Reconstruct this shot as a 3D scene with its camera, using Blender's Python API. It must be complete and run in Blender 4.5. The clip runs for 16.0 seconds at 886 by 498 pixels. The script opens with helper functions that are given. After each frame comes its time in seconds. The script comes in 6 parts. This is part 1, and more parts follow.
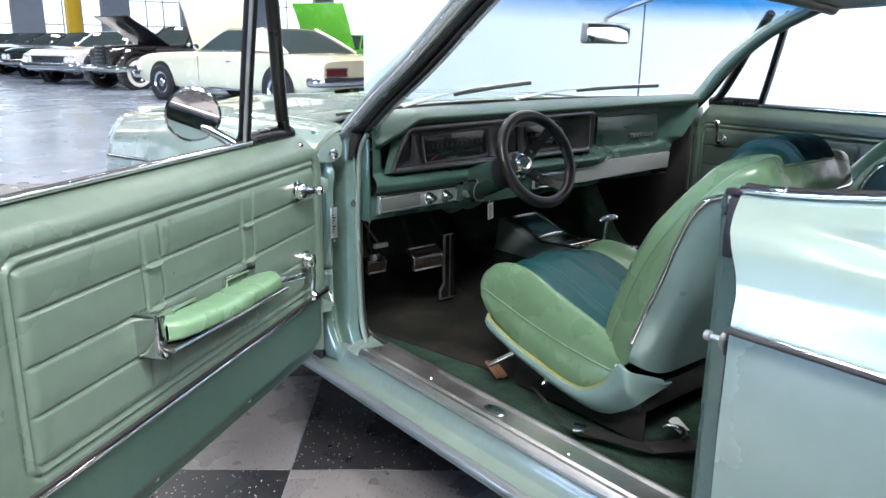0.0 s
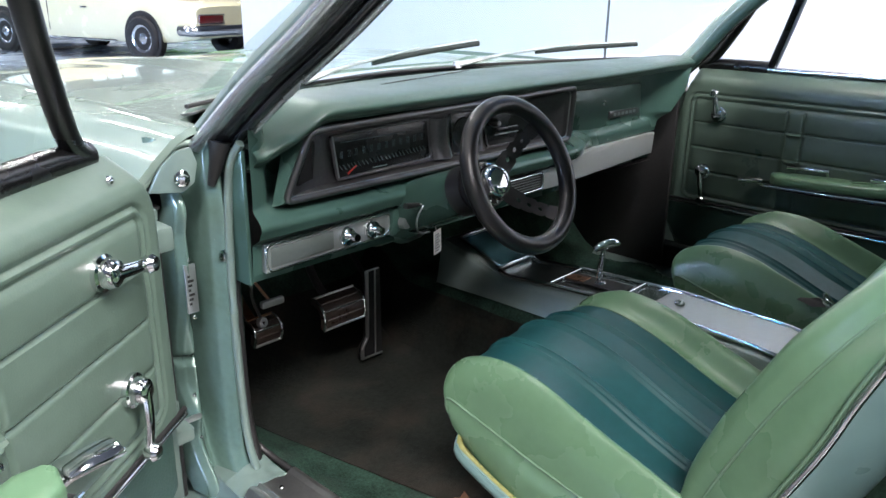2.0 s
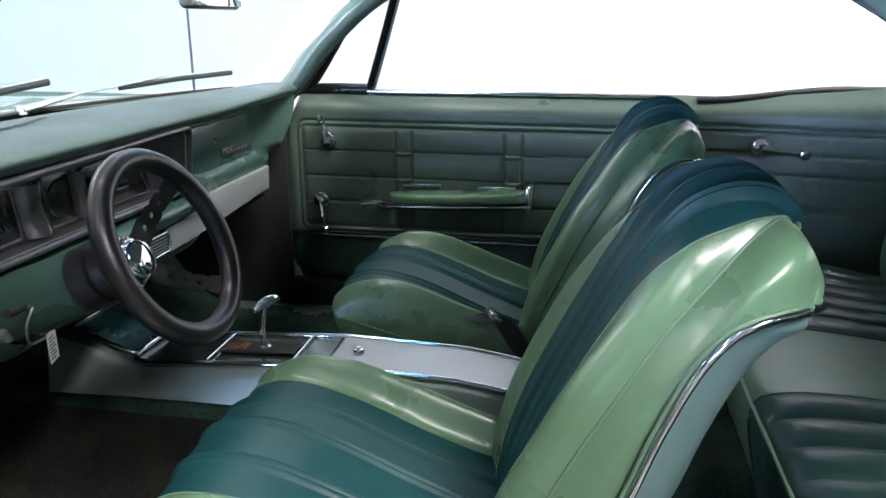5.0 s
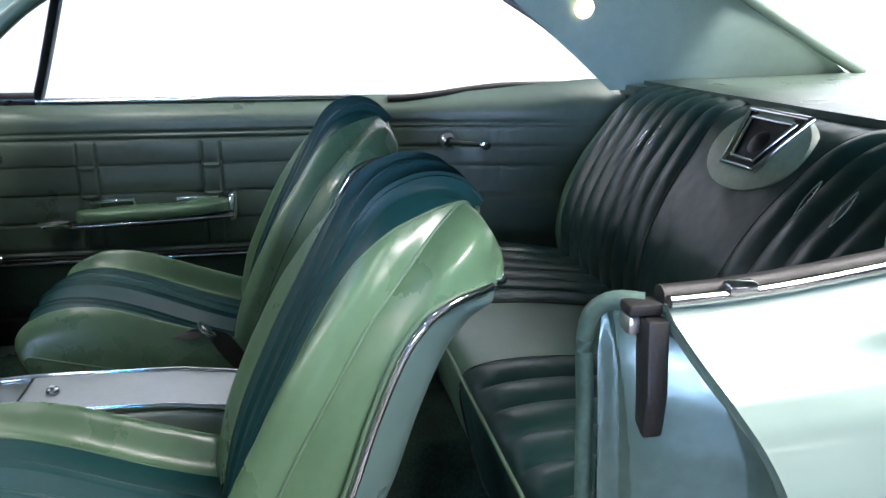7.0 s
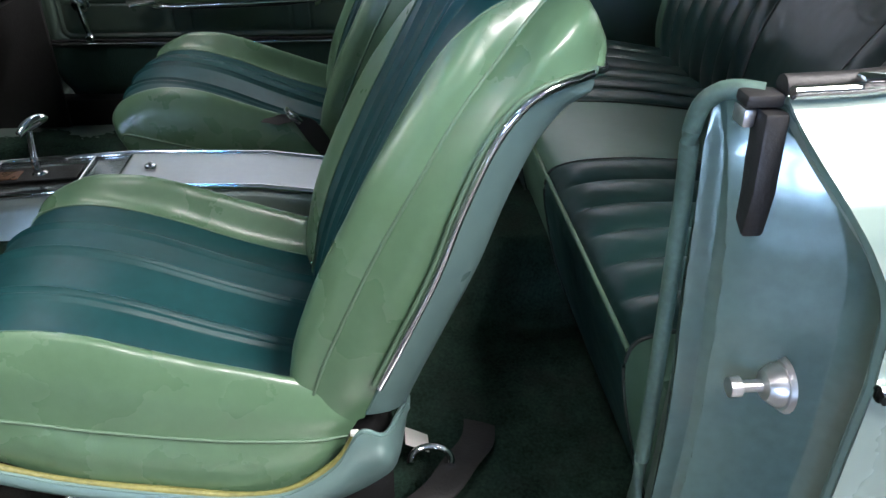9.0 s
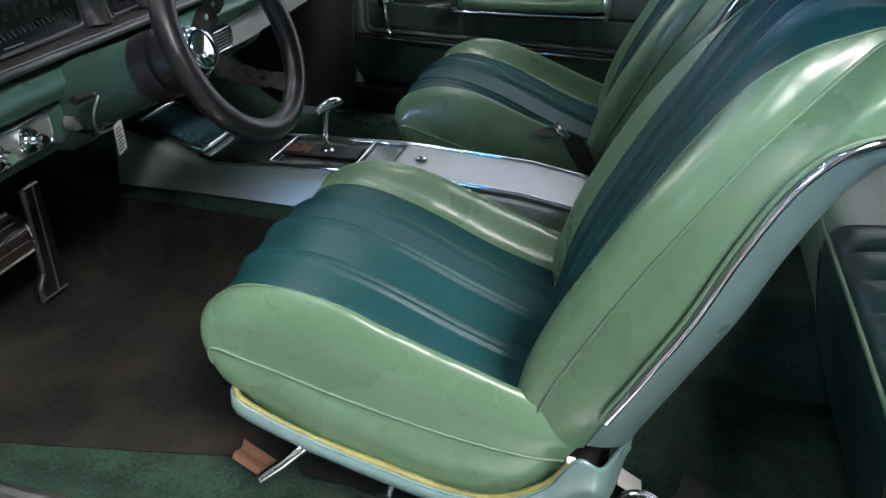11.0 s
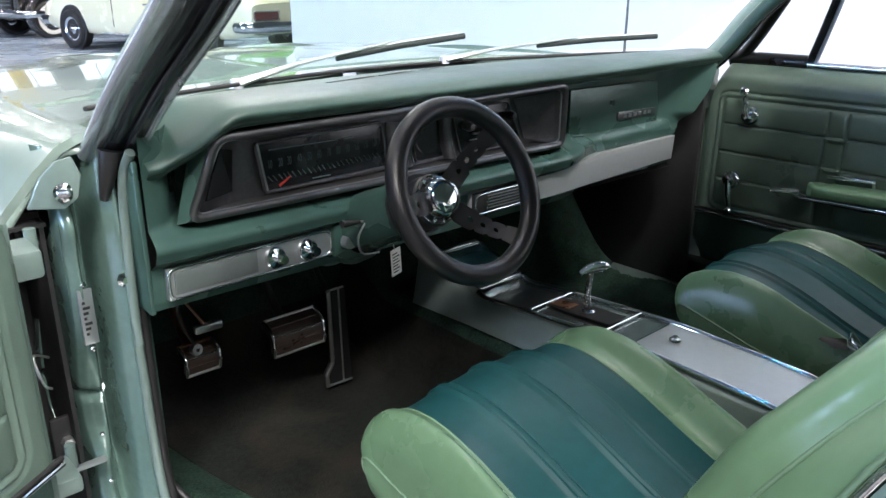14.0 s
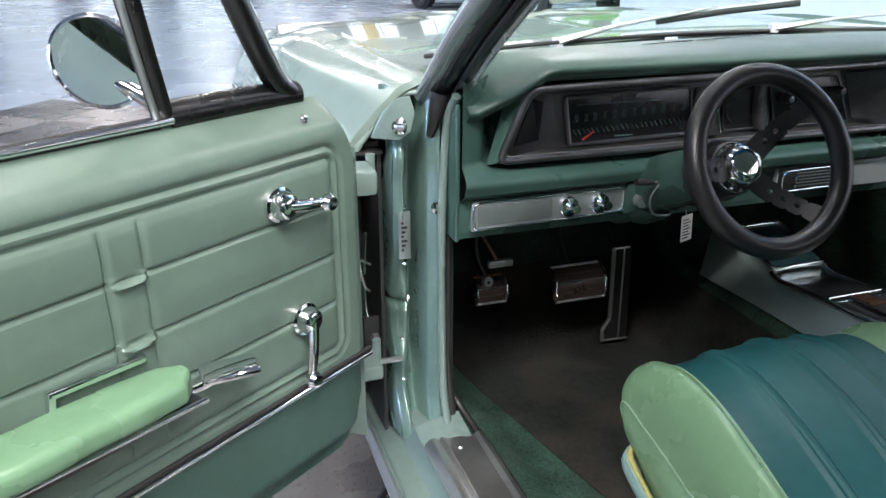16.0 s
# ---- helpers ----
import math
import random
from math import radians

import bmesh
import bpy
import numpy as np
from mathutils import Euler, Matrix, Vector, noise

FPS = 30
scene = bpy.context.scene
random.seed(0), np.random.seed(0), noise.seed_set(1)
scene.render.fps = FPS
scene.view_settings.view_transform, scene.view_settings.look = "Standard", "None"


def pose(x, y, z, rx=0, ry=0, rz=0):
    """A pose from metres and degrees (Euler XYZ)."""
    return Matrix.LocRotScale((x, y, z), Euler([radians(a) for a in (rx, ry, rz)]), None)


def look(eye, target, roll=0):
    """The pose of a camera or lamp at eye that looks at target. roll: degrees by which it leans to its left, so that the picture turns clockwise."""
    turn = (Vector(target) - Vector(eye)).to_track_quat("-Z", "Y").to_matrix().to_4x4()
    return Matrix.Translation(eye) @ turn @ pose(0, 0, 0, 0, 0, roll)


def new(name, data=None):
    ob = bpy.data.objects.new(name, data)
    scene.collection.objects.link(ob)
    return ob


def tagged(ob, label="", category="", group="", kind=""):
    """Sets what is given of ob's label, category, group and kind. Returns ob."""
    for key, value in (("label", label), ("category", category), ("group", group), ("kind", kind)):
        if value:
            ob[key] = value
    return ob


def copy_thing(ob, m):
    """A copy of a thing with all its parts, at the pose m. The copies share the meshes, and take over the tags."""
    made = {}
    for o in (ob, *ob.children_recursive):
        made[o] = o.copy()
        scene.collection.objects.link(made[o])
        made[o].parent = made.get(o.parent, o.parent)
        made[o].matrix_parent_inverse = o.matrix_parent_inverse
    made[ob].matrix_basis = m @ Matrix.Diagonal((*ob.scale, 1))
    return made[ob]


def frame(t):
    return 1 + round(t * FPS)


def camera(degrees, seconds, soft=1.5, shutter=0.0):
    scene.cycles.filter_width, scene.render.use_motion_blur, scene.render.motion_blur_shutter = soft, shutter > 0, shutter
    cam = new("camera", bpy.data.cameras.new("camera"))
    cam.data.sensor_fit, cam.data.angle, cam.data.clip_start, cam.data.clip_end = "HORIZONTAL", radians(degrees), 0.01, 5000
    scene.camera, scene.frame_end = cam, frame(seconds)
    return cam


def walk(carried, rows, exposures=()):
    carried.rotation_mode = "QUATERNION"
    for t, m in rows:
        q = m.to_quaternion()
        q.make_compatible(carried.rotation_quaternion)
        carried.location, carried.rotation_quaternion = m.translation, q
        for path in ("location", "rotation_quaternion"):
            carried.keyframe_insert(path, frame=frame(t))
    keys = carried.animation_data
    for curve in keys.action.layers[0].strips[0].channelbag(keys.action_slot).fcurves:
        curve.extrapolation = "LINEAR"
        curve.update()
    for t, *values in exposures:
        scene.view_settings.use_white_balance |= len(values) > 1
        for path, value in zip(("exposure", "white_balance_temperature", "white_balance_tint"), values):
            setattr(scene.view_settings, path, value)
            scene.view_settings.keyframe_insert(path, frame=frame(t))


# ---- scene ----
cam = camera(60.4, 16.0)
PATH = [
    (0, (-1.818, -1.687, 1.132), (-0.608, -0.183, 0.61), 0.6),
    (0.5, (-1.686, -1.501, 1.131), (-0.46, -0.013, 0.597), 0.5),
    (1, (-1.562, -1.323, 1.128), (-0.292, 0.113, 0.558), 0.5),
    (1.5, (-1.451, -1.163, 1.126), (-0.136, 0.211, 0.508), 0.5),
    (2, (-1.354, -1.017, 1.129), (0.033, 0.269, 0.48), 0.8),
    (2.5, (-1.271, -0.901, 1.128), (0.244, 0.228, 0.472), 0.9),
    (3, (-1.239, -0.831, 1.129), (0.372, 0.155, 0.469), 0.9),
    (5.5, (-1.234, -0.786, 1.123), (0.677, -0.635, 0.552), 0.0),
    (6, (-1.235, -0.792, 1.125), (0.68, -0.836, 0.552), 0.1),
    (6.5, (-1.235, -0.799, 1.124), (0.664, -1.048, 0.549), 0.2),
    (7, (-1.234, -0.805, 1.122), (0.642, -1.194, 0.548), 0.3),
    (7.5, (-1.232, -0.805, 1.118), (0.601, -1.2, 0.423), 0.6),
    (8, (-1.229, -0.806, 1.111), (0.539, -1.188, 0.257), 1.1),
    (8.2, (-1.225, -0.807, 1.108), (0.509, -1.18, 0.184), 1.2),
    (10.5, (-1.22, -0.761, 1.095), (0.441, -0.475, 0.017), 1.8),
    (11, (-1.214, -0.766, 1.099), (0.453, -0.336, 0.081), 1.4),
    (11.5, (-1.192, -0.798, 1.118), (0.508, -0.178, 0.266), 1.1),
    (12, (-1.173, -0.84, 1.124), (0.528, -0.042, 0.438), 0.7),
    (12.5, (-1.145, -0.91, 1.12), (0.483, 0.05, 0.466), 0.6),
    (13, (-1.105, -0.95, 1.114), (0.419, 0.168, 0.462), 0.3),
    (13.5, (-1.089, -0.984, 1.112), (0.325, 0.271, 0.459), 0.2),
    (14, (-1.078, -1.013, 1.111), (0.188, 0.388, 0.451), 0.1),
    (14.5, (-1.075, -1.027, 1.11), (0.033, 0.493, 0.429), -0.0),
    (15, (-1.076, -1.04, 1.11), (-0.132, 0.579, 0.411), -0.0),
    (15.5, (-1.084, -1.042, 1.105), (-0.312, 0.655, 0.381), -0.0),
    (16, (-1.109, -1.084, 1.108), (-0.512, 0.677, 0.37), 0.1),
]
walk(cam, [(t, look(eye, target, roll)) for t, eye, target, roll in PATH], [(0.0, 0.0), (16.0, 0.0)])

# world and lights
world = bpy.data.worlds.new("world")
scene.world = world
world.use_nodes = True
world.node_tree.nodes["Background"].inputs[0].default_value = (0.75, 0.85, 1.0, 1)
world.node_tree.nodes["Background"].inputs[1].default_value = 0.35


# ---- materials ----
def material(name, colour, rough=0.5, metal=0.0, coat=0.0, spread=0.12, scale=6.0, grain=0.0, grain_scale=300.0,
             spec=0.5, emit=None, strength=0.0, glass=False, wear=0.0, wear_colour=(0.1, 0.1, 0.1), wave=0.0):
    """A procedural surface: base colour varied at two scales, roughness variation and a fine bump."""
    m = bpy.data.materials.new(name)
    m.use_nodes = True
    nt = m.node_tree
    b = nt.nodes["Principled BSDF"]
    b.inputs["Metallic"].default_value = metal
    b.inputs["Roughness"].default_value = rough
    b.inputs["Specular IOR Level"].default_value = spec
    b.inputs["Coat Weight"].default_value = coat
    b.inputs["Coat Roughness"].default_value = 0.05
    if emit:
        b.inputs["Emission Color"].default_value = (*emit, 1)
        b.inputs["Emission Strength"].default_value = strength
    if glass:
        b.inputs["Transmission Weight"].default_value = 1.0
        b.inputs["IOR"].default_value = 1.45
    co = nt.nodes.new("ShaderNodeNewGeometry")
    n1 = nt.nodes.new("ShaderNodeTexNoise")
    n1.inputs["Scale"].default_value, n1.inputs["Detail"].default_value = scale, 6
    n2 = nt.nodes.new("ShaderNodeTexNoise")
    n2.inputs["Scale"].default_value, n2.inputs["Detail"].default_value = scale * 9, 3
    for n in (n1, n2):
        nt.links.new(co.outputs["Position"], n.inputs["Vector"])
    add = nt.nodes.new("ShaderNodeMath")
    add.operation = "ADD"
    nt.links.new(n1.outputs["Fac"], add.inputs[0])
    nt.links.new(n2.outputs["Fac"], add.inputs[1])
    ramp = nt.nodes.new("ShaderNodeMapRange")
    ramp.inputs["From Min"].default_value, ramp.inputs["From Max"].default_value = 0.6, 1.4
    ramp.inputs["To Min"].default_value, ramp.inputs["To Max"].default_value = 1 - spread, 1 + spread
    nt.links.new(add.outputs[0], ramp.inputs["Value"])
    mul = nt.nodes.new("ShaderNodeMix")
    mul.data_type, mul.blend_type = "RGBA", "MULTIPLY"
    mul.inputs[0].default_value = 1.0
    mul.inputs[6].default_value = (*colour, 1)
    nt.links.new(ramp.outputs[0], mul.inputs[7])
    out = mul.outputs[2]
    if wear:
        n3 = nt.nodes.new("ShaderNodeTexNoise")
        n3.inputs["Scale"].default_value, n3.inputs["Detail"].default_value = scale * 0.7, 8
        nt.links.new(co.outputs["Position"], n3.inputs["Vector"])
        r3 = nt.nodes.new("ShaderNodeMapRange")
        r3.inputs["From Min"].default_value, r3.inputs["From Max"].default_value = 0.5, 0.75
        r3.inputs["To Max"].default_value = wear
        nt.links.new(n3.outputs["Fac"], r3.inputs["Value"])
        mx = nt.nodes.new("ShaderNodeMix")
        mx.data_type = "RGBA"
        nt.links.new(r3.outputs[0], mx.inputs[0])
        nt.links.new(out, mx.inputs[6])
        mx.inputs[7].default_value = (*wear_colour, 1)
        out = mx.outputs[2]
    nt.links.new(out, b.inputs["Base Color"])
    rr = nt.nodes.new("ShaderNodeMapRange")
    rr.inputs["From Min"].default_value, rr.inputs["From Max"].default_value = 0.3, 0.7
    rr.inputs["To Min"].default_value, rr.inputs["To Max"].default_value = rough * 0.85, min(1.0, rough * 1.2)
    nt.links.new(n1.outputs["Fac"], rr.inputs["Value"])
    nt.links.new(rr.outputs[0], b.inputs["Roughness"])
    if grain:
        ng = nt.nodes.new("ShaderNodeTexNoise")
        ng.inputs["Scale"].default_value, ng.inputs["Detail"].default_value = grain_scale, 2
        nt.links.new(co.outputs["Position"], ng.inputs["Vector"])
        bp = nt.nodes.new("ShaderNodeBump")
        bp.inputs["Strength"].default_value, bp.inputs["Distance"].default_value = grain, 0.002
        nt.links.new(ng.outputs["Fac"], bp.inputs["Height"])
        nt.links.new(bp.outputs[0], b.inputs["Normal"])
        if wave:
            nw = nt.nodes.new("ShaderNodeTexNoise")
            nw.inputs["Scale"].default_value, nw.inputs["Detail"].default_value = 11.0, 2
            nt.links.new(co.outputs["Position"], nw.inputs["Vector"])
            bw = nt.nodes.new("ShaderNodeBump")
            bw.inputs["Strength"].default_value, bw.inputs["Distance"].default_value = wave, 0.02
            nt.links.new(nw.outputs["Fac"], bw.inputs["Height"])
            nt.links.new(bw.outputs[0], bp.inputs["Normal"])
    return m


PAINT = material("aqua_paint", (0.218, 0.292, 0.255), 0.24, 0.2, 0.8, 0.04, 3)
# Same aqua paint made darker: shade of jambs, pillars and sills put into the colour.
JAMB_SHADED = material("shaded_jamb_paint", (0.100, 0.166, 0.142), 0.22, 0.2, 0.6, 0.14, 9, 0.05, 120, wear=0.25, wear_colour=(0.16, 0.20, 0.19))
PAINT_SHADED = material("shaded_body_paint", (0.120, 0.168, 0.150), 0.32, 0.1, 0.3, 0.12, 6)
VINYL = material("green_vinyl", (0.104, 0.194, 0.113), 0.28, 0, 0, 0.08, 9, 0.03, 420, 0.6, wave=0.25)
TEAL = material("teal_vinyl", (0.009, 0.055, 0.059), 0.44, 0, 0, 0.14, 8, 0.04, 420, 0.25, wave=0.15)
PANEL = material("panel_vinyl", (0.079, 0.117, 0.094), 0.30, 0, 0, 0.10, 4, 0.12, 420, wave=0.15)
PAD = material("dash_vinyl", (0.028, 0.059, 0.047), 0.36, 0, 0, 0.1, 6, 0.35, 420)
DASH = material("dash_paint", (0.040, 0.084, 0.070), 0.28, 0.2, 0, 0.08, 6)
SHELL = material("seat_shell", (0.15, 0.245, 0.238), 0.30, 0.2, 0.0, 0.06, 5, 0.04, 300)
REAR = material("rear_vinyl", (0.012, 0.040, 0.038), 0.34, 0, 0, 0.15, 6, 0.06, 420, 0.4, wave=0.35)
REARG = material("rear_green_vinyl", (0.070, 0.145, 0.102), 0.36, 0, 0, 0.1, 6, 0.06, 420)
CARPET = material("carpet", (0.019, 0.040, 0.029), 0.95, 0, 0, 0.75, 22, 1.0, 230, 0.1, wear=0.5, wear_colour=(0.03, 0.035, 0.03))
CHROME = material("chrome", (0.75, 0.76, 0.77), 0.07, 1.0, 0, 0.04, 8)
STEEL = material("brushed_aluminium", (0.66, 0.66, 0.65), 0.36, 1.0, 0, 0.08, 10, 0.2, 200)
GLOSSPLATE = material("polished_plate", (0.28, 0.32, 0.315), 0.16, 0.9, 0, 0.05, 10)
SILVER = material("silver_trim", (0.33, 0.36, 0.36), 0.34, 0.8, 0, 0.05, 10)
STRIP = material("satin_trim", (0.42, 0.45, 0.45), 0.42, 0.55, 0, 0.05, 10)
SATIN = material("bright_satin_trim", (0.62, 0.64, 0.66), 0.24, 0.85, 0, 0.08, 12)
BLACK = material("black_plastic", (0.012, 0.012, 0.013), 0.35, 0, 0, 0.2, 10, 0.2, 300)
SEALGLOSS = material("glossy_black_trim", (0.012, 0.013, 0.016), 0.22, 0.0, 0.3, 0.1, 10)
SEALB = material("black_window_seal", (0.004, 0.004, 0.0045), 0.28, 0, 0, 0.2, 10, 0.1, 200)
# Serves real rubber, and black sheets that stand for dark hollows.
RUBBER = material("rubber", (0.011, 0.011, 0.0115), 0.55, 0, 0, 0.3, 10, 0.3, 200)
FOAM = material("wheel_grip", (0.006, 0.006, 0.007), 0.33, 0, 0, 0.2, 12, 0.15, 500, 0.5)
DARK = material("gauge_face", (0.008, 0.010, 0.011), 0.25, 0, 0, 0.2, 10)
# Lighter than the headliner: light from the rear window put into the colour.
PILLAR_LIT = material("lit_pillar_vinyl", (0.30, 0.40, 0.35), 0.45, 0, 0, 0.08, 4, 0.3, 300)
HEADLINER = material("headliner", (0.20, 0.275, 0.245), 0.7, 0, 0, 0.06, 4, 0.3, 300)
WHITE = material("white_wall_paint", (0.86, 0.87, 0.88), 0.6, 0, 0, 0.02, 0.6)
GREYWALL = material("grey_wall_paint", (0.62, 0.64, 0.66), 0.7, 0, 0, 0.06, 0.6)
EPOXY = material("polished_floor", (0.20, 0.25, 0.32), 0.26, 0, 0, 0.25, 0.7)
MIRROR = material("mirror_glass", (0.9, 0.9, 0.9), 0.02, 1.0, 0, 0.01, 3)
LAMP = material("lamp_diffuser", (0.9, 0.9, 0.9), 0.5, emit=(1, 0.945, 0.935), strength=100)
DIMWALL = material("charcoal_wall_paint", (0.13, 0.135, 0.14), 0.7, 0, 0, 0.1, 0.6)
CEIL = material("ceiling_paint", (0.20, 0.21, 0.23), 0.8, 0, 0, 0.1, 0.6)
# Emission of the added fill lights overhead.
FILLPANEL = material("fill_light_panel", (0.9, 0.9, 0.9), 0.5, emit=(1.0, 0.95, 0.945), strength=65)
YELLOW = material("aged_piping", (0.20, 0.195, 0.06), 0.5, 0, 0, 0.4, 20)
CREAM = material("cream_paint", (0.80, 0.78, 0.55), 0.25, 0, 1.0, 0.03, 3)

BLACKP = material("black_paint", (0.012, 0.012, 0.013), 0.2, 0, 1.0, 0.05, 3)
GREENP = material("lime_paint", (0.16, 0.55, 0.05), 0.25, 0, 1.0, 0.03, 3)
WHITEP = material("white_paint", (0.8, 0.8, 0.8), 0.25, 0, 1.0, 0.02, 3)
DARKGREENP = material("dark_green_paint", (0.01, 0.035, 0.028), 0.25, 0, 1.0, 0.03, 3)
BLUEP = material("dark_blue_paint", (0.015, 0.03, 0.07), 0.25, 0, 1.0, 0.03, 3)
REDP = material("dark_red_paint", (0.12, 0.02, 0.02), 0.25, 0, 1.0, 0.03, 3)
TAILRED = material("tail_lamp_red", (0.12, 0.010, 0.012), 0.15, 0, 0.5, 0.05, 9)
CARGLASS = material("tinted_car_glass", (0.045, 0.065, 0.065), 0.05, 0, 0.5, 0.05, 2)
YELLOWP = material("yellow_guard", (0.75, 0.48, 0.03), 0.45)
LAMP.cycles.emission_sampling = "FRONT"
FILLPANEL.cycles.emission_sampling = "FRONT"
DAYSIDE = material("side_daylight", (0.7, 0.8, 0.9), 0.9, emit=(0.46, 0.63, 1.0), strength=52)
DAYLIGHT = material("daylight", (0.8, 0.85, 0.9), 0.9, emit=(0.82, 0.92, 1.0), strength=1.5)


def tile_material(name, base, fleck, amount):
    m = material(name, base, 0.28, 0, 0, 0.12, 5, 0.05, 200)
    nt = m.node_tree
    b = nt.nodes["Principled BSDF"]
    co = nt.nodes.new("ShaderNodeTexCoord")
    vo = nt.nodes.new("ShaderNodeTexVoronoi")
    vo.inputs["Scale"].default_value = 38
    mp = nt.nodes.new("ShaderNodeMapping")
    mp.inputs["Scale"].default_value = (1.0, 2.2, 1.0)
    oi = nt.nodes.new("ShaderNodeObjectInfo")
    nt.links.new(co.outputs["Object"], mp.inputs["Vector"])
    sc = nt.nodes.new("ShaderNodeMath")
    sc.operation = "MULTIPLY"
    sc.inputs[1].default_value = 40
    nt.links.new(oi.outputs["Random"], sc.inputs[0])
    nt.links.new(sc.outputs[0], mp.inputs["Location"])
    nt.links.new(mp.outputs[0], vo.inputs["Vector"])
    lt = nt.nodes.new("ShaderNodeMath")
    lt.operation = "LESS_THAN"
    lt.inputs[1].default_value = amount
    nt.links.new(vo.outputs["Distance"], lt.inputs[0])
    old = b.inputs["Base Color"].links[0].from_socket
    mx = nt.nodes.new("ShaderNodeMix")
    mx.data_type = "RGBA"
    nt.links.new(lt.outputs[0], mx.inputs[0])
    nt.links.new(old, mx.inputs[6])
    mx.inputs[7].default_value = (*fleck, 1)
    nt.links.new(mx.outputs[2], b.inputs["Base Color"])
    return m


TILE_L = tile_material("grey_tile", (0.135, 0.130, 0.130), (0.085, 0.08, 0.08), 0.22)
TILE_D = tile_material("black_tile", (0.018, 0.018, 0.020), (0.35, 0.35, 0.35), 0.16)
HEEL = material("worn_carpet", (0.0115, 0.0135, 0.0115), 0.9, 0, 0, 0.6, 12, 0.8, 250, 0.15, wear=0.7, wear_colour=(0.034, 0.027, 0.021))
KICK = material("kick_vinyl", (0.030, 0.064, 0.052), 0.45, 0, 0, 0.12, 5, 0.4, 300)
SEALG = material("aged_green_rubber", (0.06, 0.11, 0.09), 0.5, 0, 0, 0.3, 20)
SEAM = material("pale_welt", (0.11, 0.19, 0.125), 0.5, 0, 0, 0.1, 20)
# Stitches paler than the teal vinyl: the light they catch is in the colour.
SEAM_LIT = material("lit_stitching", (0.066, 0.130, 0.135), 0.5, 0, 0, 0.2, 30)
SEAMR = material("dark_welt", (0.02, 0.03, 0.028), 0.4, 0, 0, 0.2, 20)
REARLIGHT = material("pale_vinyl", (0.24, 0.33, 0.25), 0.4, 0, 0, 0.15, 9, 0.2, 400, wear=0.6, wear_colour=(0.08, 0.05, 0.03))
BEZEL = material("bezel_metal", (0.13, 0.13, 0.135), 0.34, 0.9, 0, 0.2, 14, 0.2, 200)
STRIPF = material("strip_field", (0.18, 0.21, 0.205), 0.4, 0.7, 0, 0.06, 20)
NUMERAL = material("numeral_paint", (0.075, 0.115, 0.115), 0.6, 0, 0, 0.3, 60)
RED = material("needle_red", (0.5, 0.03, 0.02), 0.5)
PAPER = material("paper", (0.75, 0.74, 0.70), 0.8, 0, 0, 0.06, 30)
CARD = material("brown_card", (0.12, 0.055, 0.03), 0.85, 0, 0, 0.3, 40)
COPPER = material("copper_tone", (0.34, 0.185, 0.115), 0.3, 0.9, 0, 0.2, 20)
CONSIDE = material("console_paint", (0.20, 0.25, 0.235), 0.36, 0.5, 0, 0.06, 8)
GLOSSP = material("glossy_panel", (0.03, 0.07, 0.08), 0.08, 0.2, 0.5, 0.1, 8)
RUBBERB = material("brown_rubber", (0.040, 0.027, 0.021), 0.3, 0, 0, 0.3, 30)
LAMPSMALL = material("warm_lamp", (0.9, 0.85, 0.7), 0.4, emit=(1.0, 0.78, 0.45), strength=6)


def glass_material(name, colour, tint_top=None):
    m = bpy.data.materials.new(name)
    m.use_nodes = True
    nt = m.node_tree
    nt.nodes.remove(nt.nodes["Principled BSDF"])
    tr = nt.nodes.new("ShaderNodeBsdfTransparent")
    tr.inputs[0].default_value = (*colour, 1)
    gl = nt.nodes.new("ShaderNodeBsdfGlossy")
    gl.inputs["Roughness"].default_value = 0.02
    lw = nt.nodes.new("ShaderNodeLayerWeight")
    lw.inputs[0].default_value = 0.5
    pw = nt.nodes.new("ShaderNodeMath")
    pw.operation = "POWER"
    pw.inputs[1].default_value = 5
    nt.links.new(lw.outputs["Facing"], pw.inputs[0])
    fr = nt.nodes.new("ShaderNodeMath")
    fr.operation = "MULTIPLY_ADD"
    fr.inputs[1].default_value, fr.inputs[2].default_value = 0.5, 0.04
    nt.links.new(pw.outputs[0], fr.inputs[0])
    mx = nt.nodes.new("ShaderNodeMixShader")
    nt.links.new(fr.outputs[0], mx.inputs[0])
    nt.links.new(tr.outputs[0], mx.inputs[1])
    nt.links.new(gl.outputs[0], mx.inputs[2])
    nt.links.new(mx.outputs[0], nt.nodes["Material Output"].inputs[0])
    if tint_top:
        co = nt.nodes.new("ShaderNodeTexCoord")
        se = nt.nodes.new("ShaderNodeSeparateXYZ")
        mr = nt.nodes.new("ShaderNodeMapRange")
        mr.inputs["From Min"].default_value, mr.inputs["From Max"].default_value = 1.19, 1.255
        mc = nt.nodes.new("ShaderNodeMix")
        mc.data_type = "RGBA"
        mc.inputs[6].default_value, mc.inputs[7].default_value = (*colour, 1), (*tint_top, 1)
        nt.links.new(co.outputs["Object"], se.inputs[0])
        nt.links.new(se.outputs[2], mr.inputs["Value"])
        nt.links.new(mr.outputs[0], mc.inputs[0])
        nt.links.new(mc.outputs[2], tr.inputs[0])
    return m


GLASS = glass_material("clear_glass", (0.93, 0.97, 0.96))
SCREEN = glass_material("windscreen_glass", (0.80, 0.90, 0.90), (0.03, 0.25, 0.55))


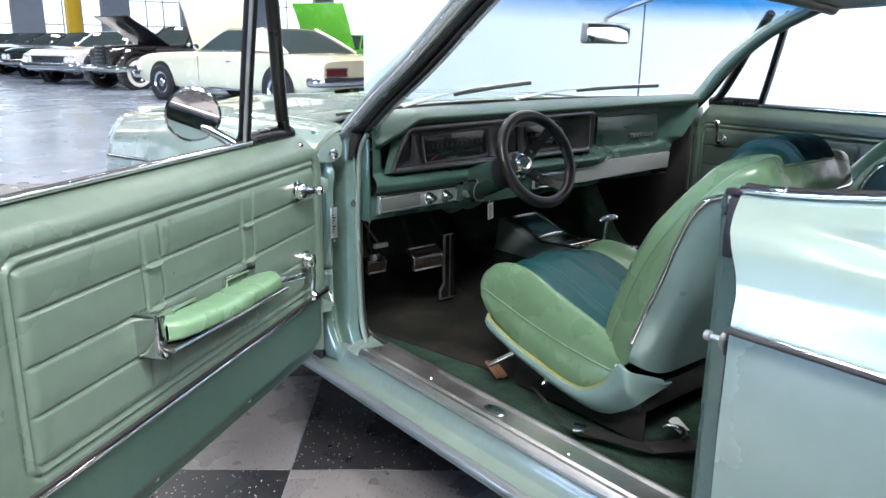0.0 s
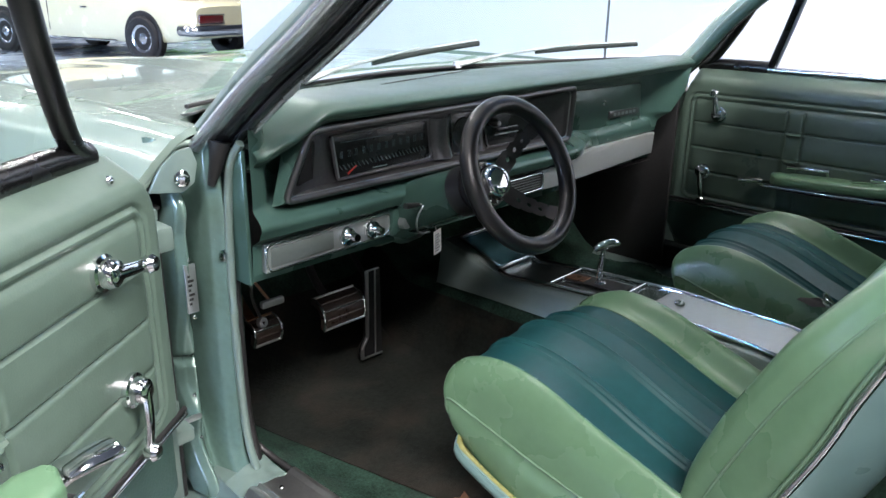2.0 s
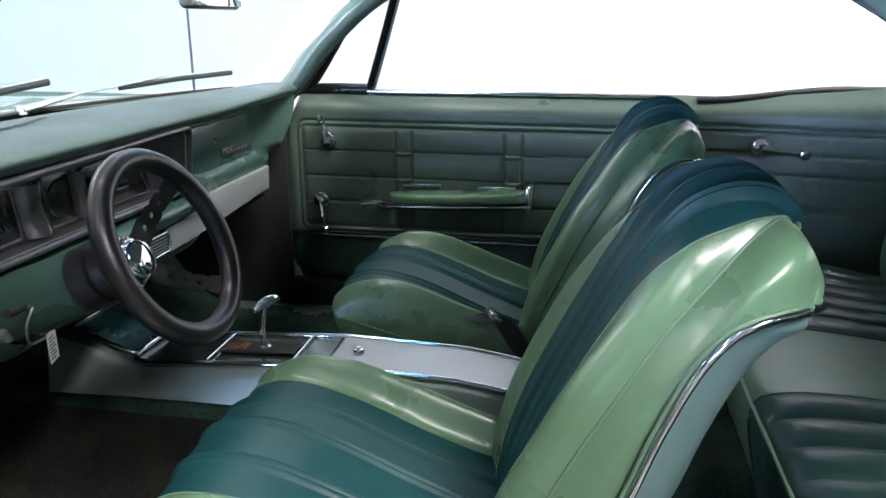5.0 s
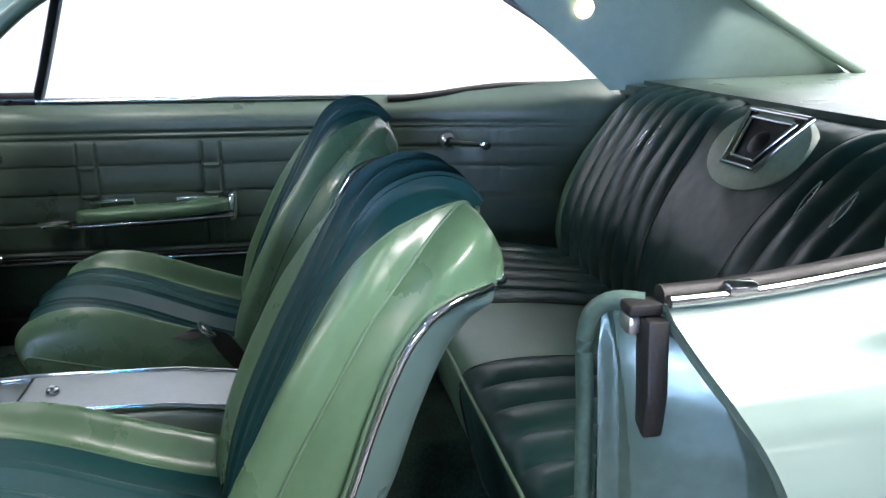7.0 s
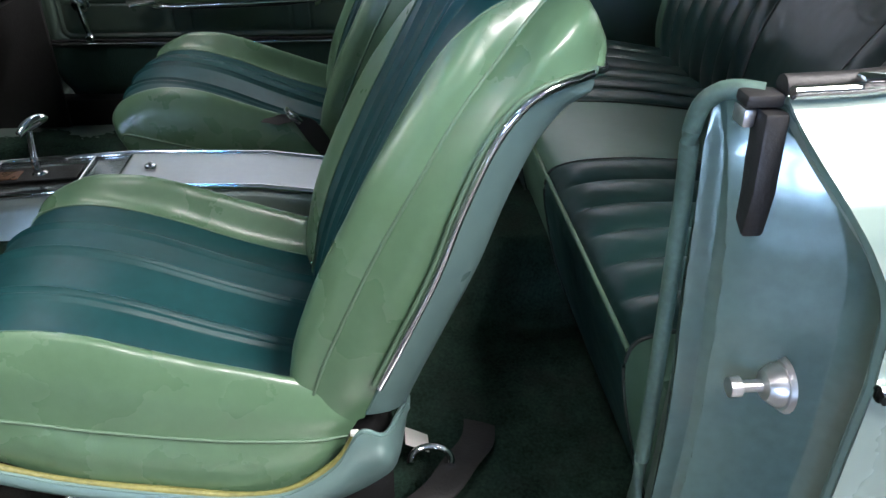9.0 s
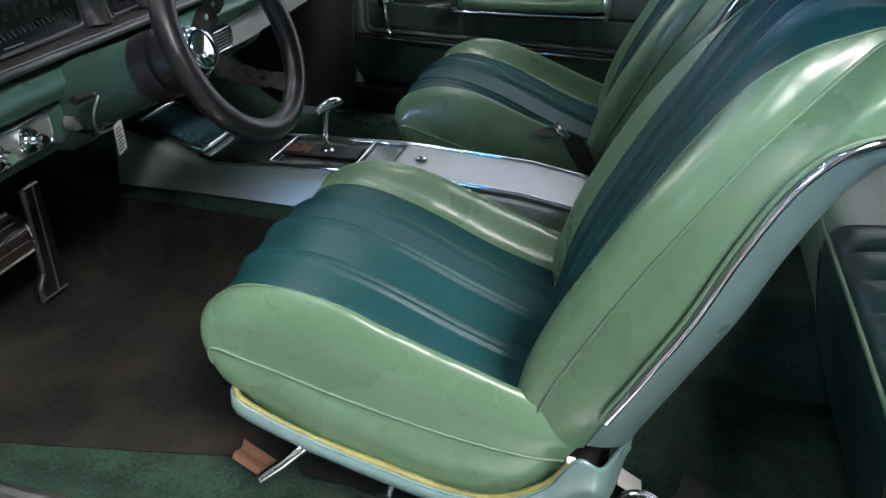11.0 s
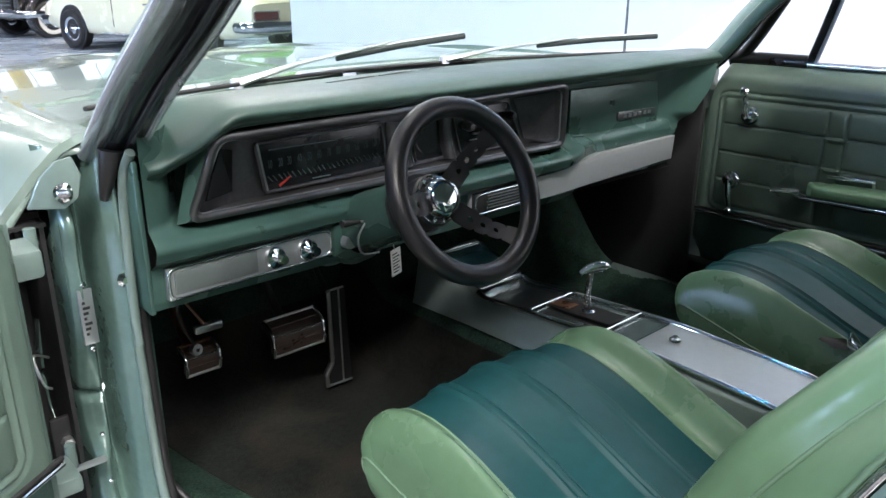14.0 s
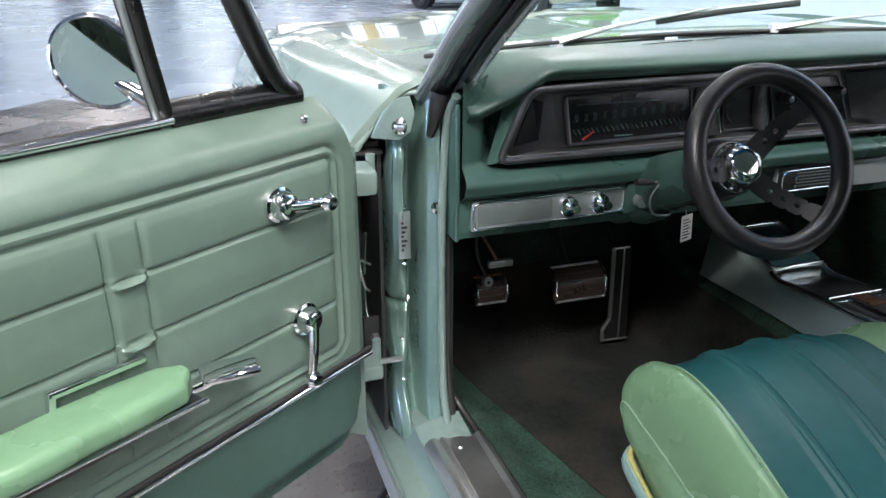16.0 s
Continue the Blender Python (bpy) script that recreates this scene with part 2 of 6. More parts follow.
# ---- mesh helpers ----
def spline(pts, n):
    """n + 1 points along a Catmull-Rom curve through pts."""
    pts = [Vector(p) for p in pts]
    out = []
    for k in range(n + 1):
        f = k / n * (len(pts) - 1)
        i = min(int(f), len(pts) - 2)
        f -= i
        a, b, c, d = pts[max(i - 1, 0)], pts[i], pts[i + 1], pts[min(i + 2, len(pts) - 1)]
        out.append(0.5 * (2 * b + (c - a) * f + (2 * a - 5 * b + 4 * c - d) * f * f + (3 * b - a - 3 * c + d) * f ** 3))
    return out


def lerp(a, b, f):
    return a + (b - a) * f


def curve_at(table, x):
    """Linear look-up in a short table of (x, value)."""
    for (x0, v0), (x1, v1) in zip(table, table[1:]):
        if x <= x1:
            return lerp(v0, v1, max(0.0, min(1.0, (x - x0) / (x1 - x0))))
    return table[-1][1]


def smooth(a, b, x):
    t = max(0.0, min(1.0, (x - a) / (b - a)))
    return t * t * (3 - 2 * t)


def grid(fn, nu, nv, thick=0.0, close_u=False):
    """A sheet of nu x nv faces from fn(u, v), u and v from 0 to 1; thick gives it a back."""
    bm = bmesh.new()
    rows = [[bm.verts.new(fn(i / nu, j / nv)) for i in range(nu if close_u else nu + 1)] for j in range(nv + 1)]
    for j in range(nv):
        for i in range(nu):
            k = (i + 1) % len(rows[j])
            bm.faces.new((rows[j][i], rows[j][k], rows[j + 1][k], rows[j + 1][i]))
    bm.normal_update()
    if thick:
        bmesh.ops.solidify(bm, geom=bm.faces[:], thickness=thick)
    return bm


def box(x0, x1, y0, y1, z0, z1, bev=0.0, seg=2):
    bm = bmesh.new()
    bmesh.ops.create_cube(bm, size=1.0)
    for v in bm.verts:
        v.co = Vector((lerp(x0, x1, v.co.x + 0.5), lerp(y0, y1, v.co.y + 0.5), lerp(z0, z1, v.co.z + 0.5)))
    if bev:
        bmesh.ops.bevel(bm, geom=bm.edges[:], offset=bev, segments=seg, affect="EDGES", profile=0.5)
    return bm


def prism(poly, put, a, b, bev=0.0, seg=2):
    """A polygon of (p, q) drawn out from a to b; put(p, q, h) gives the place."""
    bm = bmesh.new()
    lo = [bm.verts.new(put(p, q, a)) for p, q in poly]
    hi = [bm.verts.new(put(p, q, b)) for p, q in poly]
    bm.faces.new(lo[::-1])
    bm.faces.new(hi)
    n = len(poly)
    for i in range(n):
        bm.faces.new((lo[i], lo[(i + 1) % n], hi[(i + 1) % n], hi[i]))
    bmesh.ops.recalc_face_normals(bm, faces=bm.faces[:])
    if bev:
        bmesh.ops.bevel(bm, geom=bm.edges[:], offset=bev, segments=seg, affect="EDGES", profile=0.5)
    return bm


def tube(pts, r, n=10, closed=False, flat=1.0, up=(0, 0, 1)):
    """A round bar along pts; r is a number or a function of 0..1; flat squeezes it along up."""
    bm = bmesh.new()
    pts = [Vector(p) for p in pts]
    m = len(pts)
    n = max(n, 12)
    rings = []
    for i, p in enumerate(pts):
        a = pts[(i - 1) % m] if closed or i else pts[0]
        b = pts[(i + 1) % m] if closed or i < m - 1 else pts[-1]
        t = (b - a).normalized()
        s = t.cross(Vector(up))
        if s.length < 1e-4:
            s = t.cross(Vector((1, 0, 0)))
        s.normalize()
        w = s.cross(t)
        rad = r(i / (m - 1)) if callable(r) else r
        rings.append([bm.verts.new(p + rad * (math.cos(2 * math.pi * k / n) * s + flat * math.sin(2 * math.pi * k / n) * w)) for k in range(n)])
    for i in range(m if closed else m - 1):
        A, B = rings[i], rings[(i + 1) % m]
        for k in range(n):
            bm.faces.new((A[k], A[(k + 1) % n], B[(k + 1) % n], B[k]))
    if not closed:
        bm.faces.new(rings[0][::-1])
        bm.faces.new(rings[-1])
    bmesh.ops.recalc_face_normals(bm, faces=bm.faces[:])
    return bm


def lathe(profile, n=24, m=None):
    """A turned shape: profile of (radius, height) about z, moved by the matrix m."""
    bm = bmesh.new()
    rings = []
    for r, h in profile:
        if r < 1e-5:
            rings.append([bm.verts.new((0, 0, h))])
        else:
            rings.append([bm.verts.new((r * math.cos(2 * math.pi * k / n), r * math.sin(2 * math.pi * k / n), h)) for k in range(n)])
    for A, B in zip(rings, rings[1:]):
        for k in range(n):
            c = [A[k % len(A)], A[(k + 1) % len(A)], B[(k + 1) % len(B)], B[k % len(B)]]
            c = list(dict.fromkeys(c))
            if len(c) > 2:
                bm.faces.new(c)
    bmesh.ops.recalc_face_normals(bm, faces=bm.faces[:])
    if m:
        bmesh.ops.transform(bm, matrix=m, verts=bm.verts)
    return bm


def ringz(pts, zf, r):
    """A thin round bar round a flat outline of (x, y) at the height zf(y)."""
    out = []
    for i, p in enumerate(pts):
        q = pts[(i + 1) % len(pts)]
        out += [Vector((lerp(p[0], q[0], f), lerp(p[1], q[1], f), zf(lerp(p[1], q[1], f)))) for f in (0.04, 0.3, 0.6, 0.96)]
    return tube(out, r, 6, True)


def aim(p, direction):
    """A matrix that carries z to direction at p."""
    return Matrix.Translation(p) @ Vector(direction).to_track_quat("Z", "Y").to_matrix().to_4x4()


def join(*bms):
    out = bmesh.new()
    for b in bms:
        me = bpy.data.meshes.new("tmp")
        b.to_mesh(me)
        b.free()
        out.from_mesh(me)
        bpy.data.meshes.remove(me)
    return out


def part(name, bm, mat, parent=None, label="", sharp=35, m=None, kind=""):
    """One mesh object out of bm, under a thing or a part."""
    if m:
        bmesh.ops.transform(bm, matrix=m, verts=bm.verts)
    me = bpy.data.meshes.new(name)
    bm.to_mesh(me)
    bm.free()
    me.shade_smooth()
    me.set_sharp_from_angle(angle=radians(sharp))
    me.materials.append(mat)
    ob = new(name, me)
    ob.parent = parent
    if label or kind:
        tagged(ob, label, kind=kind)
    return ob


def writing(body, size, m, mat, parent, squeeze=1.0):
    """Raised lettering in the built-in font, centred on the matrix m."""
    cu = bpy.data.curves.new("lettering", "FONT")
    cu.body = body
    cu.size = size
    cu.align_x, cu.align_y = "CENTER", "CENTER"
    cu.extrude = 0.0002
    cu.materials.append(mat)
    ob = new("lettering", cu)
    ob.parent = parent
    ob.matrix_world = m @ Matrix.Diagonal((squeeze, 1, 1, 1))
    return ob


def thing(name, label, category, group="", m=None, kind=""):
    ob = new(name)
    ob.empty_display_size = 0.05
    if m:
        ob.matrix_world = m
    return tagged(ob, label, category, group, kind)


def setting(name, bm, mat, label, category):
    return tagged(part(name, bm, mat), label, category, kind="structure")


def pad(path, half, profile, nu, nv, a0=-1.0, a1=1.0, lift=None):
    """An upholstered sheet: path of (y, z) points run along v; across u the profile, a table of (a, side, drop), gives the share of
    the half width and how far the surface falls back along the path's normal."""
    pts = spline([(y, z, 0) for y, z in path], nv)
    xs, ds = [(a, s) for a, s, d in profile], [(a, d) for a, s, d in profile]

    def fn(u, v):
        j = round(v * nv)
        p = pts[j]
        t = pts[min(j + 1, nv)] - pts[max(j - 1, 0)]
        nrm = Vector((t.y, -t.x)).normalized()
        a = lerp(a0(v) if callable(a0) else a0, a1(v) if callable(a1) else a1, u)
        w = half(v) if callable(half) else half
        d = curve_at(ds, abs(a))
        if lift:
            d -= lift(a, v)
        return Vector((math.copysign(curve_at(xs, abs(a)) * w, a), p.x - nrm.x * d, p.y - nrm.y * d))
    return grid(fn, nu, nv)

# ---- the hall ----
fl = setting("floor", box(-30, 30, -20, 46, -0.05, -0.004), EPOXY, "polished blue-grey showroom floor", "floor")
for i in range(13):
    x = -30 + 4.6 * i
    setting("wall_north", box(x, x + 1.5, 46, 46.4, 0, 8.0), GREYWALL, "grey pier between tall windows of the hall", "wall")
setting("wall_north", box(-30, 30, 46.02, 46.38, 0, 0.5), GREYWALL, "low grey wall under the tall windows", "wall")
setting("wall_north", box(-30, 30, 46.02, 46.38, 6.2, 8.0), GREYWALL, "grey wall over the tall windows", "wall")
setting("backdrop", box(-34, 34, 49, 49.1, -1, 9), DAYLIGHT, "bright overcast daylight outside the hall windows", "backdrop")
for i in range(12):
    x = -28.5 + 4.6 * i
    w = tagged(part("window_%d" % (i + 1), box(x, x + 0.08, 46.1, 46.3, 0.5, 6.2, 0.01), STEEL), "tall steel-framed hall window", "window", kind="structure")
    for a in (1.0, 2.0, 3.02):
        part("mullion", box(x + a, x + a + 0.06, 46.12, 46.28, 0.5, 6.2), STEEL, w)
    for z in (1.9, 3.3, 4.7):
        part("transom", box(x, x + 3.1, 46.13, 46.27, z, z + 0.06), STEEL, w)
setting("wall_south", box(-30, 30, -20.3, -20, 0, 8), DIMWALL, "plain charcoal end wall of the hall", "wall")
setting("wall_west", box(-30.3, -30, -2, 3, 0, 8), DIMWALL, "plain charcoal long wall of the hall", "wall")
setting("wall_west", box(-30.3, -30, 15, 46, 0, 8), DIMWALL, "plain charcoal long wall of the hall", "wall")
setting("wall_west", box(-30.3, -30, 3, 15, 5.2, 8), DIMWALL, "charcoal wall over the open loading doors", "wall")
setting("backdrop", box(-33.1, -33, -1, 19, -1, 9), DAYSIDE, "blue daylight outside the open loading doors", "backdrop")
for y in (3.0, 8.8, 14.6):
    setting("door_pier", box(-30.25, -30.05, y, y + 0.4, 0, 5.2, 0.02), STEEL, "steel post between the loading doors", "wall")
setting("wall_west", box(-30.3, -30, -20, -2, 0, 8), DIMWALL, "plain charcoal stretch of the long wall", "wall")
setting("wall_east", box(30, 30.3, -20, 46, 0, 8), GREYWALL, "plain grey long wall of the hall", "wall")
setting("ceiling", box(-30, 30, -20, 46, 8, 8.2), CEIL, "plain grey hall ceiling", "ceiling")
setting("partition_wall", box(3.55, 3.70, -12, 6.62, 0, 4.5, 0.01), WHITE, "bright white photo partition beside the car", "wall")
c = thing("column", "steel hall column with yellow guard", "column", "", pose(6.65, 33, 0))
part("shaft", box(-0.2, 0.2, -0.2, 0.2, 0, 8.0, 0.02), GREYWALL, c)
part("guard", box(-0.26, 0.26, -0.26, 0.26, 0.0, 6.0, 0.03), YELLOWP, c, "yellow impact guard")

lamp0 = None
for i in range(3):
    for j in range(10):
        m = pose(-3.7 + 3.9 * i, -9 + 4.8 * j, 6.2)
        if lamp0 is None:
            lamp0 = thing("ceiling_light", "long white linear ceiling light, switched on", "light", "ceiling lights", m)
            part("housing", box(-0.12, 0.12, -0.75, 0.75, 0.02, 0.09, 0.01), STEEL, lamp0)
            part("diffuser", grid(lambda u, v: Vector((lerp(0.10, -0.10, u), lerp(-0.72, 0.72, v), 0.0)), 1, 1), LAMP, lamp0)
            for y in (-0.6, 0.6):
                part("hanger", tube([(0, y, 0.09), (0, y, 1.8)], 0.006, 6), STEEL, lamp0)
        else:
            copy_thing(lamp0, m)
# Fill lights added out of view under the ceiling to brighten car and cabin.
fill0 = None
for x, y in ((-1.2, -5.4), (-1.2, -9.2), (-4.4, -5.3), (-6.2, -5.0), (0.9, -9.5), (6.0, 12.5)):
    m = pose(x, y, 7.9)
    if fill0 is None:
        fill0 = thing("skylight", "added white fill light panel, out of view", "light", "roof lights", m)
        part("frame", box(-0.95, 0.95, -1.6, 1.6, 0.0, 0.1, 0.01), STEEL, fill0)
        part("diffuser", grid(lambda u, v: Vector((lerp(0.85, -0.85, u), lerp(-1.5, 1.5, v), -0.02)), 1, 1), FILLPANEL, fill0)
    else:
        copy_thing(fill0, m)

# checkered vinyl tiles under the car
T = 0.61
tiles = []
for mat in (TILE_L, TILE_D):
    bm = box(-T / 2 + 0.0012, T / 2 - 0.0012, -T / 2 + 0.0012, T / 2 - 0.0012, -0.004, 0.0, 0.0008, 1)
    me = bpy.data.meshes.new("tile")
    bm.to_mesh(me)
    bm.free()
    me.materials.append(mat)
    tiles.append(me)
A = radians(52)
ca, sa = math.cos(A), math.sin(A)
for i in range(-16, 17):
    for j in range(-16, 17):
        p, q = (i + 0.5) * T, (j + 0.5) * T
        x, y = -0.976 + ca * p - sa * q, 0.014 + sa * p + ca * q
        if -4.2 < x < 3.2 and -4.6 < y < 5.1:
            t = new("tile", tiles[(i + j) % 2])
            t.parent = fl
            t.matrix_world = pose(x, y, 0, 0, 0, 52)
# ---- car shell ----
car = thing("car", "aqua-green two-door hardtop car with its driver's door open", "car")


def floor_z(x, y):
    z = 0.28 + 0.172 * smooth(0.165, 0.085, abs(x)) * smooth(0.55, 0.3, y) * lerp(0.85, 1.0, smooth(-0.9, -0.3, y))
    z += 0.40 * smooth(0.24, 0.64, y)
    return z + 0.022 * smooth(0.60, 0.68, abs(x)) + 0.004 * noise.noise(Vector((x * 9, y * 9, 0)))


def carpet_fn(u, v):
    x, y = lerp(-0.704, 0.80, u), lerp(-1.75, 0.62, v)
    return Vector((x, y, floor_z(x, y) + 0.0018 * noise.noise(Vector((x * 140, y * 140, 3)))))


part("carpet", grid(carpet_fn, 220, 260), CARPET, car, "dark green worn loop carpet")
part("carpet_underside", grid(lambda u, v: carpet_fn(u, v) - Vector((0, 0, 0.012)), 110, 130), RUBBER, car)
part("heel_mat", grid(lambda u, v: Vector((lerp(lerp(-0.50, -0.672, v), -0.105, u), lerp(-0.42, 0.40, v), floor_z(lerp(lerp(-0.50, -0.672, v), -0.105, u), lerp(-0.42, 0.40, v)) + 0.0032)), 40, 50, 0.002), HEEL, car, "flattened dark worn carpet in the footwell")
part("firewall", box(-0.82, 0.86, 0.60, 0.63, 0.25, 0.84), RUBBER, car)

# rocker panels and sill plate
ROCK = [(-0.66, 0.296), (-0.785, 0.306), (-0.790, 0.285), (-0.800, 0.262), (-0.835, 0.254), (-0.842, 0.262), (-0.850, 0.258), (-0.855, 0.243), (-0.850, 0.228), (-0.815, 0.195), (-0.74, 0.16), (-0.66, 0.15)]
for side in (1, -1):
    part("rocker_panel", prism(ROCK, lambda p, q, h, s=side: Vector((p * s, h, q)), -1.14, 0.30, 0.003), PAINT_SHADED, car)
part("rocker_moulding", prism([(-0.846, 0.266), (-0.852, 0.266), (-0.860, 0.256), (-0.861, 0.247), (-0.855, 0.245), (-0.850, 0.252)], lambda p, q, h: Vector((p, h, q)), -1.15, 0.22, 0.0015), SILVER, car, "bright metal moulding along the sill edge")
sill = part("sill_plate", prism([(-0.680, 0.312), (-0.684, 0.322), (-0.692, 0.324), (-0.700, 0.319), (-0.752, 0.321), (-0.758, 0.327), (-0.764, 0.321), (-0.772, 0.327), (-0.779, 0.327), (-0.789, 0.316), (-0.789, 0.306), (-0.680, 0.306)], lambda p, q, h: Vector((p, h, q)), -1.03, -0.045, 0.001), STEEL, car, "scuffed ribbed aluminium sill plate")
part("sill_emblem", lathe([(0, 0.0035), (0.012, 0.0035), (0.0125, 0.0022), (0.016, 0.0022), (0.017, 0.0)], 24, Matrix.Translation((-0.727, -0.526, 0.3205)) @ Matrix.Diagonal((1.0, 1.9, 1, 1))), CHROME, sill)
for y in (-0.075, -0.30, -0.76, -0.99):
    part("screw", lathe([(0, 0.002), (0.003, 0.0018), (0.0045, 0.0)], 10, Matrix.Translation((-0.735, y, 0.3205))), CHROME, sill)
part("sill_end_cap", grid(lambda u, v: Vector((lerp(-0.704, -0.786, u), lerp(-0.050, 0.020, v), 0.316 + 0.007 * v ** 3 * (1 - 0.6 * u) + 0.002 * noise.noise(Vector((u * 5, v * 4, 2))) - 0.016 * u * u)), 16, 14, 0.004), PAINT_SHADED, car, "crumpled light-green corner of the sill")
part("carpet_trim", tube(spline([(-0.685, -1.0, 0.315), (-0.684, -0.3, 0.315), (-0.690, -0.02, 0.316), (-0.708, 0.045, 0.345)], 20), 0.006, 6), RUBBER, car)


# front hinge pillar on the driver's side
def jamb_y(x, z):
    y = 0.060 + 0.045 * smooth(-0.750, -0.768, x) + 0.10 * smooth(-0.800, -0.822, x)
    y -= 0.022 * math.exp(-((x + 0.735) / 0.011) ** 2)
    y += 0.040 * math.exp(-((x + 0.762) / 0.007) ** 2) * smooth(0.34, 0.42, z)
    y -= 0.018 * math.exp(-((x + 0.788) / 0.012) ** 2)
    y += 0.018 * smooth(0.012, 0.0, abs(z - 0.515)) * smooth(-0.77, -0.78, x)
    y += 0.022 * smooth(-0.775, -0.79, x) * smooth(-0.845, -0.83, x) * math.sin(z * 14 + 1.0)
    y -= 0.03 * smooth(0.06, 0.0, abs(z - 0.80)) * smooth(-0.77, -0.80, x)
    y -= 0.02 * smooth(0.05, 0.0, abs(z - 0.42)) * smooth(-0.77, -0.79, x)
    y += 0.004 * noise.noise(Vector((x * 20, z * 12, 1)))
    return y - 0.03 * smooth(0.36, 0.28, z)


def jamb_fn(u, v):
    z = lerp(0.27, 0.90, v)
    x = lerp(-0.708, -0.816, u)
    x += 0.010 * math.sin(z * 9) * smooth(0.4, 0.7, u)
    return Vector((x, jamb_y(x, z), z))


hp = part("hinge_pillar", grid(jamb_fn, 100, 90, -0.02), JAMB_SHADED, car, "pressed green steel door pillar with bolts")
# Black sheets stand for the shade inside the open fender gap.
part("pillar_back", join(box(-0.90, -0.79, 0.24, 0.26, 0.24, 0.80), box(-0.822, -0.816, 0.10, 0.25, 0.24, 0.80), box(-0.90, -0.815, 0.09, 0.25, 0.795, 0.80)), RUBBER, car, "black sheets for the shade in the fender gap")
part("door_seal", tube(spline([(-0.717, 0.020, 0.315), (-0.718, 0.044, 0.42), (-0.717, 0.050, 0.65), (-0.714, 0.044, 0.84), (-0.706, 0.015, 0.91)], 24), 0.009, 8), RUBBER, car, "dark rubber door seal")
part("flange", tube(spline([(-0.731, 0.0, 0.31), (-0.732, 0.028, 0.40), (-0.732, 0.035, 0.65), (-0.727, 0.028, 0.84), (-0.722, -0.005, 0.90)], 24), 0.007, 8), PAINT_SHADED, car)
part("pillar_bolt", lathe([(0, 0.008), (0.005, 0.008), (0.006, 0.004), (0.011, 0.003), (0.011, 0)], 12, aim((-0.738, 0.040, 0.712), (0, -1, 0))), CHROME, hp)
PY = jamb_y(-0.786, 0.66) - 0.006
idp = part("pillar_plate", box(-0.796, -0.776, PY, PY + 0.004, 0.615, 0.700, 0.001), SILVER, hp, "riveted metal data plate")
for k in range(7):
    part("plate_mark", box(-0.792, -0.792 + 0.004 + 0.003 * (k % 3), PY - 0.001, PY + 0.0004, 0.630 + 0.008 * k, 0.634 + 0.008 * k), RUBBER, hp)
for z in (0.607, 0.708, 0.45, 0.37):
    part("rivet", lathe([(0, 0.003), (0.003, 0.002), (0.004, 0)], 8, aim((-0.786, (PY if z > 0.6 else jamb_y(-0.786, z)) - 0.0005, z), (0, -1, 0))), CHROME, hp)
for z, h in ((0.780, 0.019), (0.455, 0.013)):
    part("hinge", join(box(-0.888, -0.850, -0.020, 0.05, z - h, z + h, 0.006), tube([(-0.843, 0.060, z - h - 0.006), (-0.843, 0.060, z + h + 0.006)], 0.008, 10)), PAINT_SHADED, car, "painted steel door hinge")
    # Hinge leaf in black as well, so that the gap stays dark.
    part("hinge_leaf", box(-0.850, -0.812, 0.125, 0.135, z - 0.035, z + 0.03, 0.004), RUBBER, car)
    part("hinge_bolt", lathe([(0, 0.012), (0.009, 0.012), (0.010, 0.0)], 6, aim((-0.830, 0.125, z - 0.012), (0, -1, 0))), STEEL, car)
part("door_check", box(-0.845, -0.795, 0.058, 0.066, 0.424, 0.434, 0.003), SILVER, car)
part("wire", tube(spline([(-0.84, 0.10, 0.60), (-0.865, 0.07, 0.62), (-0.86, 0.06, 0.58), (-0.845, 0.09, 0.555)], 14), 0.002, 6), STEEL, car)
part("hinge_pillar", prism([(0.79, 0.05), (0.90, 0.05), (0.90, 0.30), (0.79, 0.30)], lambda p, q, h: Vector((p, q, h)), 0.27, 0.90, 0.01), PAINT_SHADED, car)
# Passenger kick panel in black: the dark under the dash is in its colour.
part("kick_panel", box(0.775, 0.79, 0.02, 0.60, 0.28, 0.84, 0.004), RUBBER, car)
# Added block; shuts out the bright hall below the passenger door.
part("door_gap_filler", box(0.795, 0.85, -1.05, 0.06, 0.285, 0.372, 0.004), RUBBER, car, "black filler block under the closed door")
part("kick_panel", box(-0.716, -0.705, 0.05, 0.60, 0.30, 0.84, 0.003), PAD, car)


# windscreen pillars
def pillar_line(off, sink=0.0):
    e = Vector((0.80, -0.55, -0.20)).normalized() * off
    pts = [Vector((-0.712, 0.05, 0.880)), Vector((-0.712, -0.10, 0.985)), Vector((-0.708, -0.25, 1.080)), Vector((-0.700, -0.45, 1.224)), Vector((-0.69, -0.56, 1.29))]
    pts = [p + e + Vector((0, 0.10, 0.05)) * sink for p in pts]
    return spline(pts, 24)


part("pillar_moulding", tube(pillar_line(-0.043), 0.018, 24, flat=0.7), SATIN, car, "bright drip moulding")
part("pillar", tube(pillar_line(-0.016, 0.35), 0.024, 10, flat=0.8), PAINT_SHADED, car)
part("pillar_seal", tube(pillar_line(-0.020), 0.0145, 24, flat=0.6), SEALGLOSS, car, "glossy black pillar seal")
part("pillar_trim", tube(pillar_line(0.001), 0.0105, 24, flat=0.7), SEALGLOSS, car)
part("pillar_trim", tube(pillar_line(0.0135), 0.0052, 16), SATIN, car, "thin bright pillar trim")
FAR = [Vector(p) for p in ((0.752, 0.075, 0.85), (0.750, -0.030, 0.945), (0.744, -0.125, 1.056), (0.732, -0.28, 1.178), (0.708, -0.50, 1.278))]
